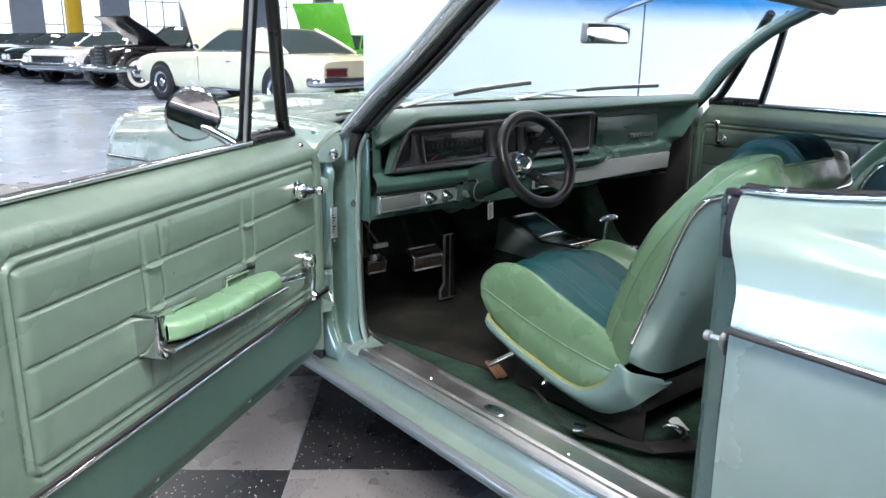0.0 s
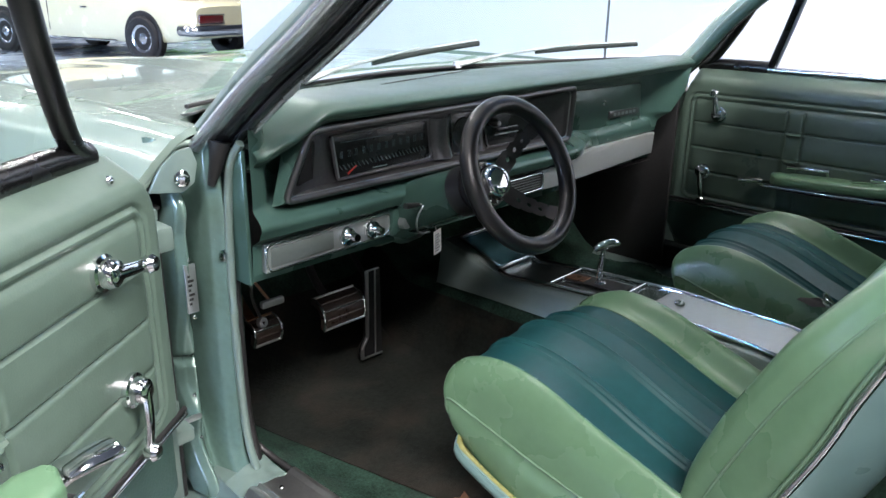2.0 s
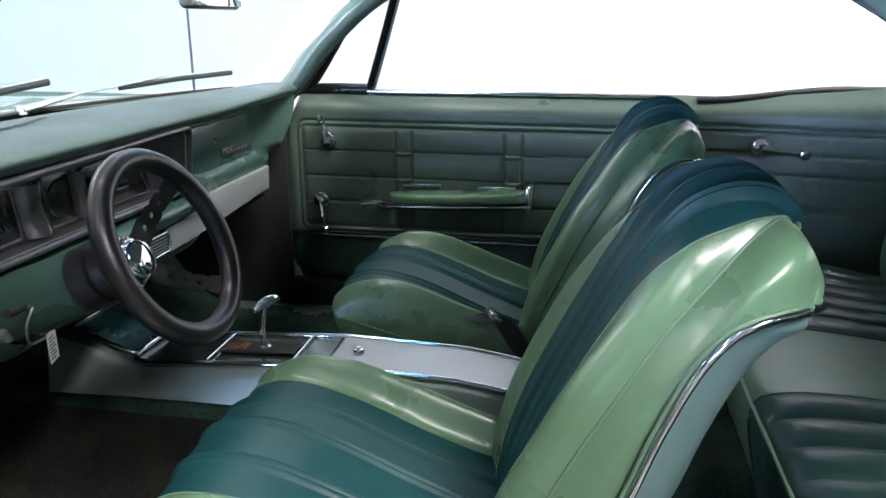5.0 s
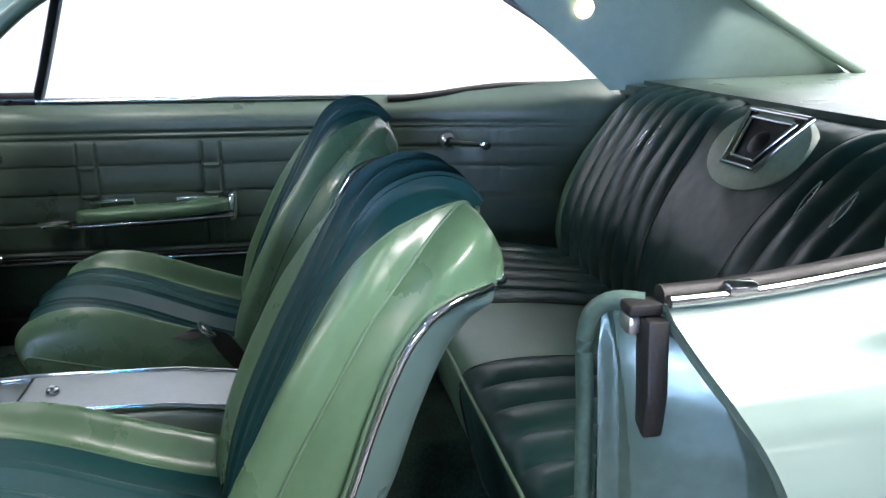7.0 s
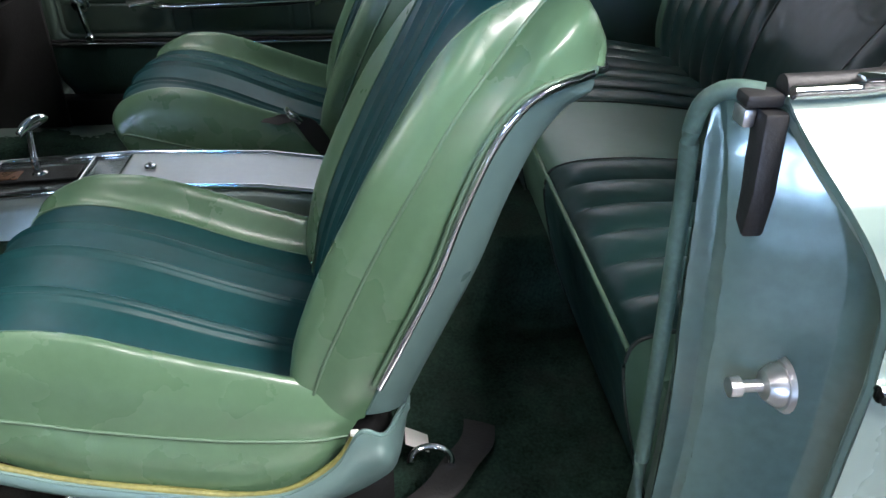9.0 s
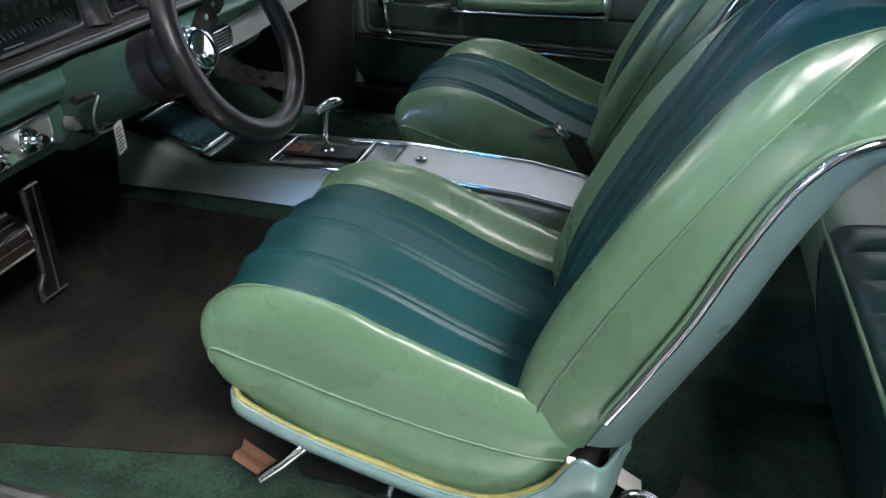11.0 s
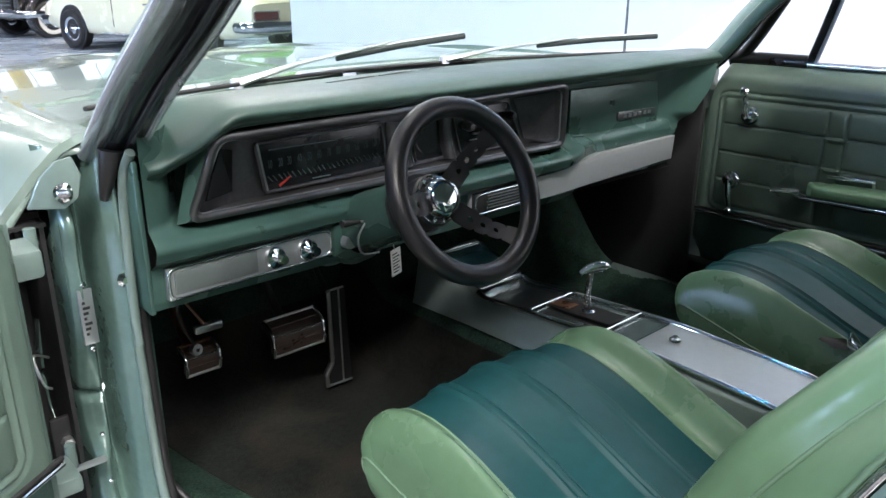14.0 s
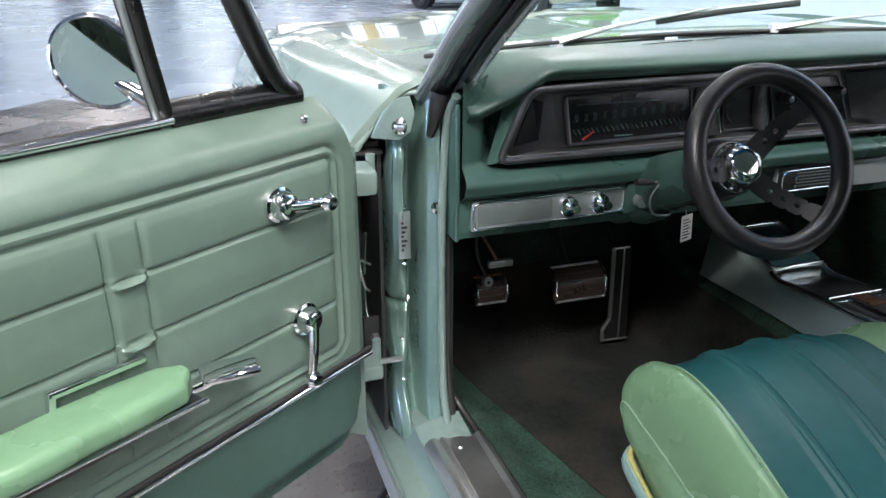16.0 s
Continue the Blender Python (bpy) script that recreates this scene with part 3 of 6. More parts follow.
part("pillar", tube(spline([p + Vector((0.030, 0.030, 0.0)) for p in FAR], 24), 0.026, 12), PAINT, car)
part("pillar_cover", tube(spline(FAR, 24), lambda f: lerp(0.0135, 0.020, f), 14), PAD, car, "dark green inner pillar cover")
part("pillar_seal", tube(spline([p + Vector((0.014, -0.014, 0.0)) for p in FAR], 24), 0.0075, 10), SEALGLOSS, car, "black weather seal")
part("seal_end", tube(spline([(-0.735, 0.03, 0.900), (-0.742, 0.035, 0.865), (-0.748, 0.045, 0.830)], 8), lambda f: lerp(0.017, 0.006, f), 8), RUBBER, car)


# roof, header, rear pillars
def roof(u, v):
    x = lerp(-1, 1, u)
    y = lerp(-0.50, -1.92, v)
    z = 1.285 + 0.075 * (1 - abs(x) ** 2.4) * (0.6 + 0.4 * math.sin(v * math.pi)) + 0.02 * math.sin(v * math.pi) - 0.045 * smooth(0.6, 1, v)
    return Vector((x * lerp(0.715, 0.66, v), y + 0.06 * (1 - x * x) * (1 - 2 * v), z))


part("roof", grid(roof, 28, 28, 0.02), PAINT, car)
part("headliner", grid(lambda u, v: roof(u, v) - Vector((0, 0, 0.035 + 0.004 * math.sin(v * 40) ** 8)), 28, 60, 0.005), HEADLINER, car, "grey-green headliner with cross seams")
part("header", tube([roof(k / 16, 0) + Vector((0, 0.01, -0.035)) for k in range(17)], 0.022, 8), PAD, car)
for side in (-1, 1):
    rail = [roof(0.5 + side * 0.5, k / 20) + Vector((side * 0.005, 0, -0.025)) for k in range(12)]
    rail += [Vector((side * 0.70, -1.34, 1.20)), Vector((side * 0.705, -1.47, 1.12)), Vector((side * 0.715, -1.60, 1.02)), Vector((side * 0.72, -1.66, 0.975))]
    part("window_rail", tube(spline(rail, 60), 0.014, 8), RUBBER, car, "dark roof rail with bright inner strip")
    part("rail_trim", tube(spline([p + Vector((-side * 0.014, 0, -0.010)) for p in rail], 60), 0.005, 6), SILVER, car)

    def cpillar(u, v, s=side):
        low = Vector((s * lerp(0.705, 0.60, u), lerp(-1.66, -2.31, u), lerp(0.946, 0.980, u)))
        high = Vector((s * lerp(0.69, 0.60, u), lerp(-1.30, -1.935, u), lerp(1.235, 1.20, u)))
        return lerp(low, high, v) + Vector((-s * 0.02 * math.sin(v * math.pi), 0, 0))
    part("rear_pillar_panel", grid(cpillar, 20, 16, 0.02), PILLAR_LIT, car, "padded green rear pillar panel")
    part("rear_glass_trim", tube(spline([(side * 0.58, -2.32, 0.995), (side * 0.585, -2.18, 1.065), (side * 0.585, -2.0, 1.16), (side * 0.58, -1.9, 1.215)], 20), 0.014, 8), PAINT, car)
    part("coat_lamp", lathe([(0, 0.012), (0.016, 0.011), (0.019, 0.007), (0.024, 0.006), (0.026, 0.0)], 20, aim((side * 0.655, -1.555, 1.155), (-side, -0.1, -0.15))), LAMPSMALL, car, "small lit courtesy lamp with chrome rim")


def screen(u, v):
    x = lerp(-1, 1, u)
    yb, zb = 0.30 - 0.17 * x * x, 0.952
    yt, zt = -0.43 - 0.06 * x * x, 1.305 - 0.03 * x * x
    return Vector((x * lerp(0.725, 0.685, v), lerp(yb, yt, v), lerp(zb, zt, v) + 0.02 * math.sin(math.pi * v)))


ws = part("windscreen", grid(screen, 24, 10), SCREEN, car, "clear windscreen with a blue shade band")
ws.visible_shadow = False
part("windscreen_seal", tube([screen(k / 30, 0) + Vector((0, 0.012, -0.012)) for k in range(31)], 0.004, 6), RUBBER, car)
part("windscreen_seal", tube([screen(k / 30, 1) for k in range(31)], 0.010, 6), RUBBER, car)


# cowl, hood, fenders
part("cowl", grid(lambda u, v: Vector((lerp(-0.735, 0.755, u), lerp(0.33, 0.415, v) - 0.17 * lerp(-1, 1, u) ** 2 * (1 - v), 0.912 + 0.03 * (1 - (lerp(-0.735, 0.755, u) / 0.75) ** 2) - 0.003 + 0.006 * (1 - v))), 40, 6, 0.01), PAINT, car)


def hood(u, v):
    x, y = lerp(-0.73, 0.75, u), lerp(0.42, 1.75, v)
    z = 0.912 + 0.03 * (1 - (x / 0.75) ** 2) - 0.07 * v * v
    z += 0.014 * math.exp(-((abs(x) - 0.30) / 0.05) ** 2)
    return Vector((x, y, z))


part("hood", grid(hood, 60, 30, 0.02), PAINT, car, "glossy aqua hood with two raised creases")


def fender(side):
    prof = [(0.0, 0.735, 0.906), (0.08, 0.758, 0.906), (0.16, 0.785, 0.894), (0.28, 0.815, 0.865), (0.40, 0.848, 0.822), (0.50, 0.870, 0.785), (0.62, 0.89, 0.70), (0.8, 0.895, 0.52), (1.0, 0.87, 0.28)]

    def fn(u, v):
        y = lerp(0.075, 1.72, v)
        x, z = curve_at([(k, a) for k, a, b in prof], u), curve_at([(k, b) for k, a, b in prof], u)
        x += 0.055 * smooth(0.0, 0.5, v) * smooth(0.05, 0.3, u)
        z -= 0.075 * smooth(0.45, 1.0, v) * (1 - 0.6 * u)
        x -= 0.07 * smooth(0.9, 1.0, v) * u
        return Vector((side * x, y + 0.04 * smooth(0.2, 0.6, u) * (1 - v), z))
    return fn


for side in (-1, 1):
    part("fender", grid(fender(side), 48, 40, -0.012 * side), PAINT, car)
    part("headlamp_nose", box(side * 0.84 - 0.07, side * 0.84 + 0.03, 1.60, 1.70, 0.54, 0.74, 0.03), PAINT, car)
for side in (-1, 1):
    line = [fender(side)(0.585, k / 40) + Vector((side * 0.006, 0, 0)) for k in range(1, 40)]
    part("fender_moulding", tube(line, 0.008, 8, flat=1.2), CHROME, car)
    part("moulding_insert", tube([p + Vector((side * 0.006, 0, 0)) for p in line], 0.004, 6), RUBBER, car)
part("fender_lip", tube(spline([(-0.742, 0.085, 0.895), (-0.785, 0.085, 0.89), (-0.815, 0.09, 0.858), (-0.848, 0.10, 0.814), (-0.868, 0.11, 0.775), (-0.885, 0.12, 0.70)], 24), 0.006, 6), PAINT, car)
part("fender_bracket", prism([(-0.803, 0.892), (-0.785, 0.898), (-0.776, 0.872), (-0.784, 0.842), (-0.800, 0.828), (-0.838, 0.826), (-0.822, 0.868)], lambda p, q, h: Vector((p, h + 0.9 * max(0.0, -0.79 - p), q)), 0.030, 0.036, 0.002), PAINT_SHADED, car, "folded aqua fender flange with a bolt")
part("fender_bolt", lathe([(0, 0.010), (0.007, 0.009), (0.009, 0.002), (0.013, 0)], 12, aim((-0.799, 0.038, 0.850), (-0.3, -1, 0))), CHROME, car)
part("grille", box(-0.78, 0.80, 1.68, 1.74, 0.50, 0.86, 0.02), SILVER, car)
part("bumper", tube(spline([(-0.93, 1.66, 0.44), (-0.80, 1.84, 0.44), (0.0, 1.90, 0.44), (0.82, 1.84, 0.44), (0.95, 1.66, 0.44)], 30), 0.06, 10), CHROME, car)


# rear quarter panels
QP = [(0.0, 0.740, 0.918), (0.06, 0.750, 0.910), (0.16, 0.776, 0.890), (0.28, 0.803, 0.868), (0.36, 0.818, 0.845), (0.45, 0.833, 0.80), (0.56, 0.842, 0.735), (0.75, 0.843, 0.56), (1.0, 0.834, 0.27)]


def edge_y(z):
    return -1.140 + 0.062 * smooth(0.78, 0.93, z)


def quarter(side):
    def fn(u, v):
        y = lerp(edge_y(curve_at([(k, b) for k, a, b in QP], u)), -2.9, v)
        x, z = curve_at([(k, a) for k, a, b in QP], u), curve_at([(k, b) for k, a, b in QP], u)
        z += 0.032 * smooth(0, 0.2, v) * smooth(0.6, 0.1, u)
        x -= 0.018 * math.exp(-((u - 0.22 - 0.10 * smooth(0, 0.2, v)) / 0.07) ** 2) * smooth(0.02, 0.14, v)
        x += 0.05 * smooth(0.1, 0.5, v) * smooth(0.05, 0.4, u)
        return Vector((side * (x + (0.105 if side > 0 else 0.0)), y, z))
    return fn


for side in (-1, 1):
    part("quarter_panel", grid(quarter(side), 60, 60, -0.012 * side), PAINT, car, "glossy aqua rear quarter panel")
    trim = [quarter(side)(0.56, k / 40) + Vector((side * 0.004, 0, 0)) for k in range(30)]
    part("side_moulding", tube(trim, 0.0062, 8, flat=1.1), CHROME, car)
    part("moulding_insert", tube([p + Vector((side * 0.0065, 0, 0)) for p in trim], 0.004, 6), RUBBER, car)
    top = [quarter(side)(0.0, k / 40) for k in range(16)]
    part("belt_moulding", tube([p + Vector((side * 0.006, 0, 0.004)) for p in top], 0.005, 6), CHROME, car)
    part("belt_seal", tube([p + Vector((-side * 0.010, 0, 0.003)) for p in top], 0.009, 6), RUBBER, car)
part("belt_clip", box(-0.752, -0.738, -1.150, -1.125, 0.925, 0.934, 0.003), CHROME, car)


# rear door jamb, driver's side
def rear_jamb(u, v):
    z = lerp(0.27, 0.912, v)
    xs = curve_at([(b, a) for k, a, b in reversed(QP)], z)
    x = -lerp(0.700 + 0.02 * smooth(0.9, 0.5, z), xs, u)
    y0 = -1.045 - 0.01 * smooth(0.9, 0.5, z)
    fold = curve_at([(0.0, 0.0), (0.10, 0.006), (0.13, -0.010), (0.24, -0.012), (0.27, 0.0), (0.30, -0.004), (0.52, -0.034), (0.56, -0.040), (0.80, -0.030), (0.86, -0.004), (0.93, 0.004), (1.0, 0.0)], u + 0.04 * math.sin(z * 7))
    y = lerp(y0, edge_y(z), smooth(0.1, 1.0, u)) + fold * smooth(0.918, 0.86, z)
    return Vector((x, y + 0.002 * noise.noise(Vector((x * 25, z * 9, 5))), z))


rj = part("rear_jamb", grid(rear_jamb, 160, 80), JAMB_SHADED, car, "pressed aqua steel door jamb")
part("jamb_inner", box(-0.715, -0.690, -1.35, -1.06, 0.27, 0.895, 0.008), PAINT_SHADED, car)
part("jamb_seal", tube(spline([(-0.712, -1.040, 0.30), (-0.714, -1.040, 0.55), (-0.704, -1.036, 0.80), (-0.704, -1.032, 0.885), (-0.712, -1.045, 0.912), (-0.725, -1.07, 0.915)], 26), 0.0075, 10), SEALG, car, "worn green rubber door seal")
part("jamb_seal_end", join(box(-0.742, -0.722, -1.078, -1.050, 0.909, 0.919, 0.003), prism([(-0.750, 0.908), (-0.728, 0.908), (-0.731, 0.870), (-0.736, 0.822), (-0.754, 0.812), (-0.757, 0.850)], lambda p, q, h: Vector((p, h, q)), -1.080, -1.062, 0.003)), RUBBER, car, "split black rubber seal block")
part("jamb_bracket", box(-0.738, -0.718, -1.062, -1.052, 0.893, 0.908, 0.003), STEEL, car)
st = part("striker", lathe([(0, 0.045), (0.008, 0.045), (0.0085, 0.036), (0.005, 0.034), (0.005, 0.018), (0.012, 0.016), (0.018, 0.008), (0.019, 0.0)], 20, aim((-0.782, -1.112, 0.69), (0, 1, 0))), STEEL, car, "steel door striker bolt")
part("striker_washer", lathe([(0, 0.004), (0.021, 0.004), (0.024, 0)], 20, aim((-0.782, -1.112, 0.69), (0, 1, 0))), STEEL, st)


# cabin sides at the back, package shelf
def qtrim(side):
    def fn(u, v):
        y = lerp(-0.985, -1.72, u)
        z = lerp(0.30, 0.930 + 0.045 * smooth(0.2, 1, u), v)
        n = 0.0
        for a, b in ((0.795, 0.0025), (0.742, 0.0025), (0.86, 0.003), (0.847, 0.003)):
            n -= b * math.exp(-((z - a) / 0.0035) ** 2)
        for c in (0.485, 0.535):
            n -= 0.002 * math.exp(-((u - c) / 0.004) ** 2) * smooth(0.69, 0.70, z) * smooth(0.845, 0.84, z)
        n += 0.02 * smooth(0.672, 0.655, z)
        n -= 0.055 * smooth(0.875, 0.945 + 0.035 * smooth(0.2, 1, u), z) ** 1.6
        x = lerp(0.818, 0.715, smooth(0.0, 1, u)) - n
        return Vector((side * x, y, z))
    return fn


for side in (-1, 1):
    if side > 0:
        part("quarter_trim", grid(qtrim(side), 120, 130), PANEL, car, "green pleated vinyl rear side panel")
    else:
        part("quarter_trim", grid(lambda u, v: Vector((-0.70, lerp(-1.3, -1.72, u), lerp(0.3, 0.95, v))), 4, 4), PANEL, car)
sh = part("package_shelf", grid(lambda u, v: Vector((lerp(-0.68, 0.68, u), lerp(-1.745, -2.42, v), 0.958 + 0.027 * v)), 20, 12, 0.015), PANEL, car)
for side in (-1, 1):
    part("shelf_corner", box(min(side * 0.64, side * 0.735), max(side * 0.64, side * 0.735), -1.80, -1.70, 0.935, 0.962, 0.006), PANEL, car)
part("trunk_bulkhead", box(-0.80, 0.80, -1.86, -1.83, 0.25, 0.955), RUBBER, car)


def rear_glass(u, v):
    x = lerp(-1, 1, u)
    return Vector((x * lerp(0.62, 0.59, v), lerp(-2.46 + 0.12 * x * x, -1.86, v), lerp(0.985, 1.235, v)))


rg = part("rear_window", grid(rear_glass, 16, 8), GLASS, car)
rg.visible_shadow = False
part("rear_window_trim", tube([rear_glass(k / 20, 0) for k in range(21)], 0.012, 8), CHROME, car)
part("trunk_lid", grid(lambda u, v: Vector((lerp(-0.78, 0.80, u), lerp(-2.46, -3.3, v), 0.955 - 0.06 * v * v)), 10, 10, 0.02), PAINT, car)

# wheels under the body
for x, y in ((-0.78, 1.15), (0.80, 1.15), (-0.78, -1.95), (0.80, -1.95)):
    w = part("wheel", lathe([(0.05, 0.11), (0.17, 0.10), (0.19, 0.09), (0.19, -0.09), (0.05, -0.09)], 32, aim((x, y, 0.335), (math.copysign(1, x), 0, 0))), CHROME, car)
    part("tyre", lathe([(0.19, 0.085), (0.30, 0.10), (0.33, 0.075), (0.335, 0.0), (0.33, -0.075), (0.30, -0.10), (0.19, -0.085)], 40, aim((x, y, 0.335), (math.copysign(1, x), 0, 0))), RUBBER, w)

# antenna
part("antenna", tube([(0.782, 0.285, 0.885), (0.784, 0.285, 1.3), (0.787, 0.285, 1.75)], lambda f: lerp(0.0038, 0.0022, f), 6), BEZEL, car, "thin steel radio antenna")

# wipers
for a, tip, el, base in (("L", (-0.200, 0.275, 0.970), (0.100, 0.222, 1.003), (-0.425, 0.262, 0.940)), ("R", (0.372, 0.252, 0.968), (0.700, 0.130, 0.982), (0.120, 0.310, 0.945))):
    tip, el, base = Vector(tip), Vector(el), Vector(base)
    mid = lerp(tip, el, 0.45) + Vector((0, 0.012, 0.012))
    wp = part("wiper", tube([tip + Vector((0, 0.008, 0.006)), lerp(tip, el, 0.5) + Vector((0, 0.01, 0.008)), el + Vector((0, 0.008, 0.006))], 0.0035, 6), STEEL, car, "steel windscreen wiper with black blade")
    part("blade", tube([tip, lerp(tip, el, 0.5) + Vector((0, 0.004, 0.002)), el], 0.0035, 6, flat=1.8), RUBBER, wp)
    part("arm", tube([base, lerp(base, mid, 0.35) + Vector((0, 0, 0.006)), mid], lambda f: lerp(0.016, 0.004, min(1, f * 1.4)), 8, flat=0.45), STEEL, wp)
    part("spindle", lathe([(0, 0.018), (0.010, 0.016), (0.013, 0.0)], 12, Matrix.Translation(base - Vector((0, 0, 0.008)))), STEEL, wp)
# ---- doors ----
def bead(d, w, h):
    return h * math.exp(-(d / w) ** 2)


def rect_dist(s, z, s0, s1, z0, z1, r):
    """Signed distance from a rounded rectangle's outline."""
    px, pz = abs(s - (s0 + s1) / 2) - (s1 - s0) / 2 + r, abs(z - (z0 + z1) / 2) - (z1 - z0) / 2 + r
    return math.hypot(max(px, 0), max(pz, 0)) + min(max(px, pz), 0) - r


def relief(s, z, s_front):
    """Height of the embossed vinyl on a door panel, towards the cabin."""
    d = rect_dist(s, z, s_front, 0.935, 0.540, 0.860, 0.03)
    n = bead(d, 0.0035, -0.0045) + bead(d + 0.0075, 0.004, 0.002) + bead(d + 0.016, 0.0025, -0.0035)
    inside = smooth(0.0, 0.02, -d - 0.012)
    n += 0.004 * inside
    for z0 in (0.778, 0.704, 0.632):
        n += inside * (bead(z - z0, 0.0028, -0.0055) + bead(z - z0 - 0.03, 0.025, 0.002))
    for s0 in (0.314, 0.360, 0.617, 0.665):
        n += inside * bead(s - s0, 0.003, -0.004) * smooth(0.845, 0.835, z)
    for s0, s1 in ((0.314, 0.360), (0.617, 0.665)):
        if s0 < s < s1:
            for z0 in (0.778, 0.704):
                n += inside * bead(z - z0 + 0.005 * math.sin((s - s0) / (s1 - s0) * math.pi), 0.005, 0.009)
    return n


def door(side, m, label, dz=0.0):
    """side 1: the passenger's; -1: the driver's. s runs back from the front edge, n towards the cabin."""
    def P(s, n, z):
        return Vector((-n if side > 0 else n, -s, z))

    def D(s, n, z):
        return Vector((-n if side > 0 else n, -s, z))
    flip = Matrix.Diagonal((-1 if side > 0 else 1, 1, 1, 1))
    REARS = 1.02
    FRONTS = -0.054 if side < 0 else -0.018

    def panel(u, v):
        z = lerp(0.516, 0.918, v)
        s = lerp(FRONTS, REARS, u)
        n = relief(s, z - dz, 0.002 if side < 0 else 0.026) - 0.055 * smooth(0.865, 0.93, z) ** 1.6
        n -= 0.02 * smooth(FRONTS + 0.038, FRONTS, s) ** 2 + 0.02 * smooth(0.995, REARS, s) ** 2
        z -= 0.16 * smooth(FRONTS + 0.07, FRONTS, s) ** 3 * smooth(0.78, 0.92, z)
        return P(s, n, z)
    d = part("car_door", grid(panel, 300, 150), PANEL, car, label)
    d.matrix_world = m
    K = dict(parent=d)

    def lower(u, v):
        z, s = lerp(0.352, 0.512, v), lerp(FRONTS, REARS, u)
        n = -0.008 - 0.020 * smooth(0.40, 0.352, z) - 0.02 * smooth(FRONTS + 0.033, FRONTS + 0.003, s)
        z += 0.05 * smooth(FRONTS + 0.068, FRONTS + 0.003, s) ** 2 * (1 - v)
        return P(s, n, z)
    part("kick_panel", grid(lower, 60, 30), KICK, label="dark green lower door panel", **K)
    part("strip", tube([P(lerp(FRONTS + 0.006, REARS, k / 20), 0.0, 0.514) for k in range(21)], 0.0045, 8), CHROME, label="thin chrome strip", **K)
    part("strip_groove", tube([P(lerp(FRONTS + 0.006, REARS, k / 20), 0.0, 0.523) for k in range(21)], 0.004, 6), RUBBER, **K)

    def skin(u, v):
        z, s = lerp(0.905, 0.345, v), lerp(0.0, 1.045, u)
        bulge = curve_at([(0.25, 0.105), (0.56, 0.125), (0.735, 0.130), (0.80, 0.125), (0.85, 0.105), (0.89, 0.07), (0.925, 0.045)], z)
        return P(s, -0.04 - bulge, z)
    part("outer_skin", grid(skin, 30, 30), PAINT, **K)
    part("front_edge", grid(lambda u, v: P(FRONTS * u, lerp(-0.10 - 0.06 * smooth(0.925, 0.8, lerp(0.345, 0.84, v)), -0.02, u), lerp(0.345, 0.84, v)), 6, 20), PAINT_SHADED, **K)
    part("rear_edge", grid(lambda u, v: P(1.045 - 0.025 * u, lerp(-0.085 - 0.08 * smooth(0.925, 0.8, lerp(0.345, 0.9, v)), -0.018, u), lerp(0.345, 0.9, v)), 6, 20), PAINT_SHADED, **K)
    part("bottom_edge", grid(lambda u, v: P(lerp(0.0, 1.045, u), lerp(-0.16, -0.03, v), 0.348), 10, 4), PAINT_SHADED, **K)
    for s, z in ((0.022, 0.40), (0.34, 0.385), (0.66, 0.385)):
        part("screw", lathe([(0, 0.003), (0.004, 0.002), (0.006, 0)], 10, aim(P(s, -0.014, z), P(0, 1, 0))), STEEL, **K)
    # belt and windows
    part("belt_seal", tube([P(s, -0.052, 0.921) for s in (0.24, 0.6, 1.02)], 0.009, 8), RUBBER, **K)
    part("belt_moulding", tube([P(s, -0.043, 0.924) for s in (0.225, 0.4, 0.7, 1.02)], 0.005, 8), CHROME, **K)
    part("vent_sill", tube([P(0.225, -0.058, 0.926), P(0.10, -0.058, 0.926), P(0.02, -0.06, 0.922)], 0.019, 16), SEALB, label="black rubber vent window frame", **K)
    lean = lambda z: -0.058 + 0.34 * (z - 0.92)
    post = [(0.223, 0.915), (0.258, 1.0), (0.305, 1.12), (0.352, 1.245)]
    part("vent_post", tube(spline([P(s, lean(z), z) for s, z in post], 12), 0.0135, 10, flat=0.8), SEALB, label="black vent window post", **K)
    part("vent_post_trim", tube(spline([P(s + 0.014, lean(z) + 0.009, z) for s, z in post], 12), 0.004, 6), SILVER, **K)
    front = [(0.030, 0.925), (0.068, 0.952), (0.142, 1.047), (0.215, 1.15), (0.288, 1.245)]
    part("vent_frame", tube(spline([P(s, lean(z), z) for s, z in front], 14), 0.0145, 16), SEALB, label="black rubber vent window frame", **K)
    part("vent_frame_trim", tube(spline([P(s - 0.016, lean(z) - 0.002, z) for s, z in front], 14), 0.007, 12), CHROME, **K)
    g = part("vent_glass", grid(lambda u, v: P(lerp(curve_at([(b, a) for a, b in front], lerp(0.935, 1.235, v)), curve_at([(b, a) for a, b in post], lerp(0.935, 1.235, v)), u), lean(lerp(0.935, 1.235, v)), lerp(0.935, 1.235, v)), 6, 10), GLASS, **K)
    g.visible_shadow = False
    # cranks
    for name, s, z, ang, ln in (("vent_crank", 0.123, 0.806 + dz, 188 if side < 0 else 100, 0.062), ("window_crank", 0.094, 0.634 + dz, -80, 0.082)):
        a = radians(ang)
        cs, cz = math.cos(a) * ln, math.sin(a) * ln
        c = part(name, lathe([(0, 0.030), (0.010, 0.030), (0.016, 0.026), (0.019, 0.018), (0.019, 0.012), (0.023, 0.010), (0.023, 0.0)], 24, aim(P(s, 0.002, z), P(0, 1, 0))), CHROME, label="chrome crank handle", **K)
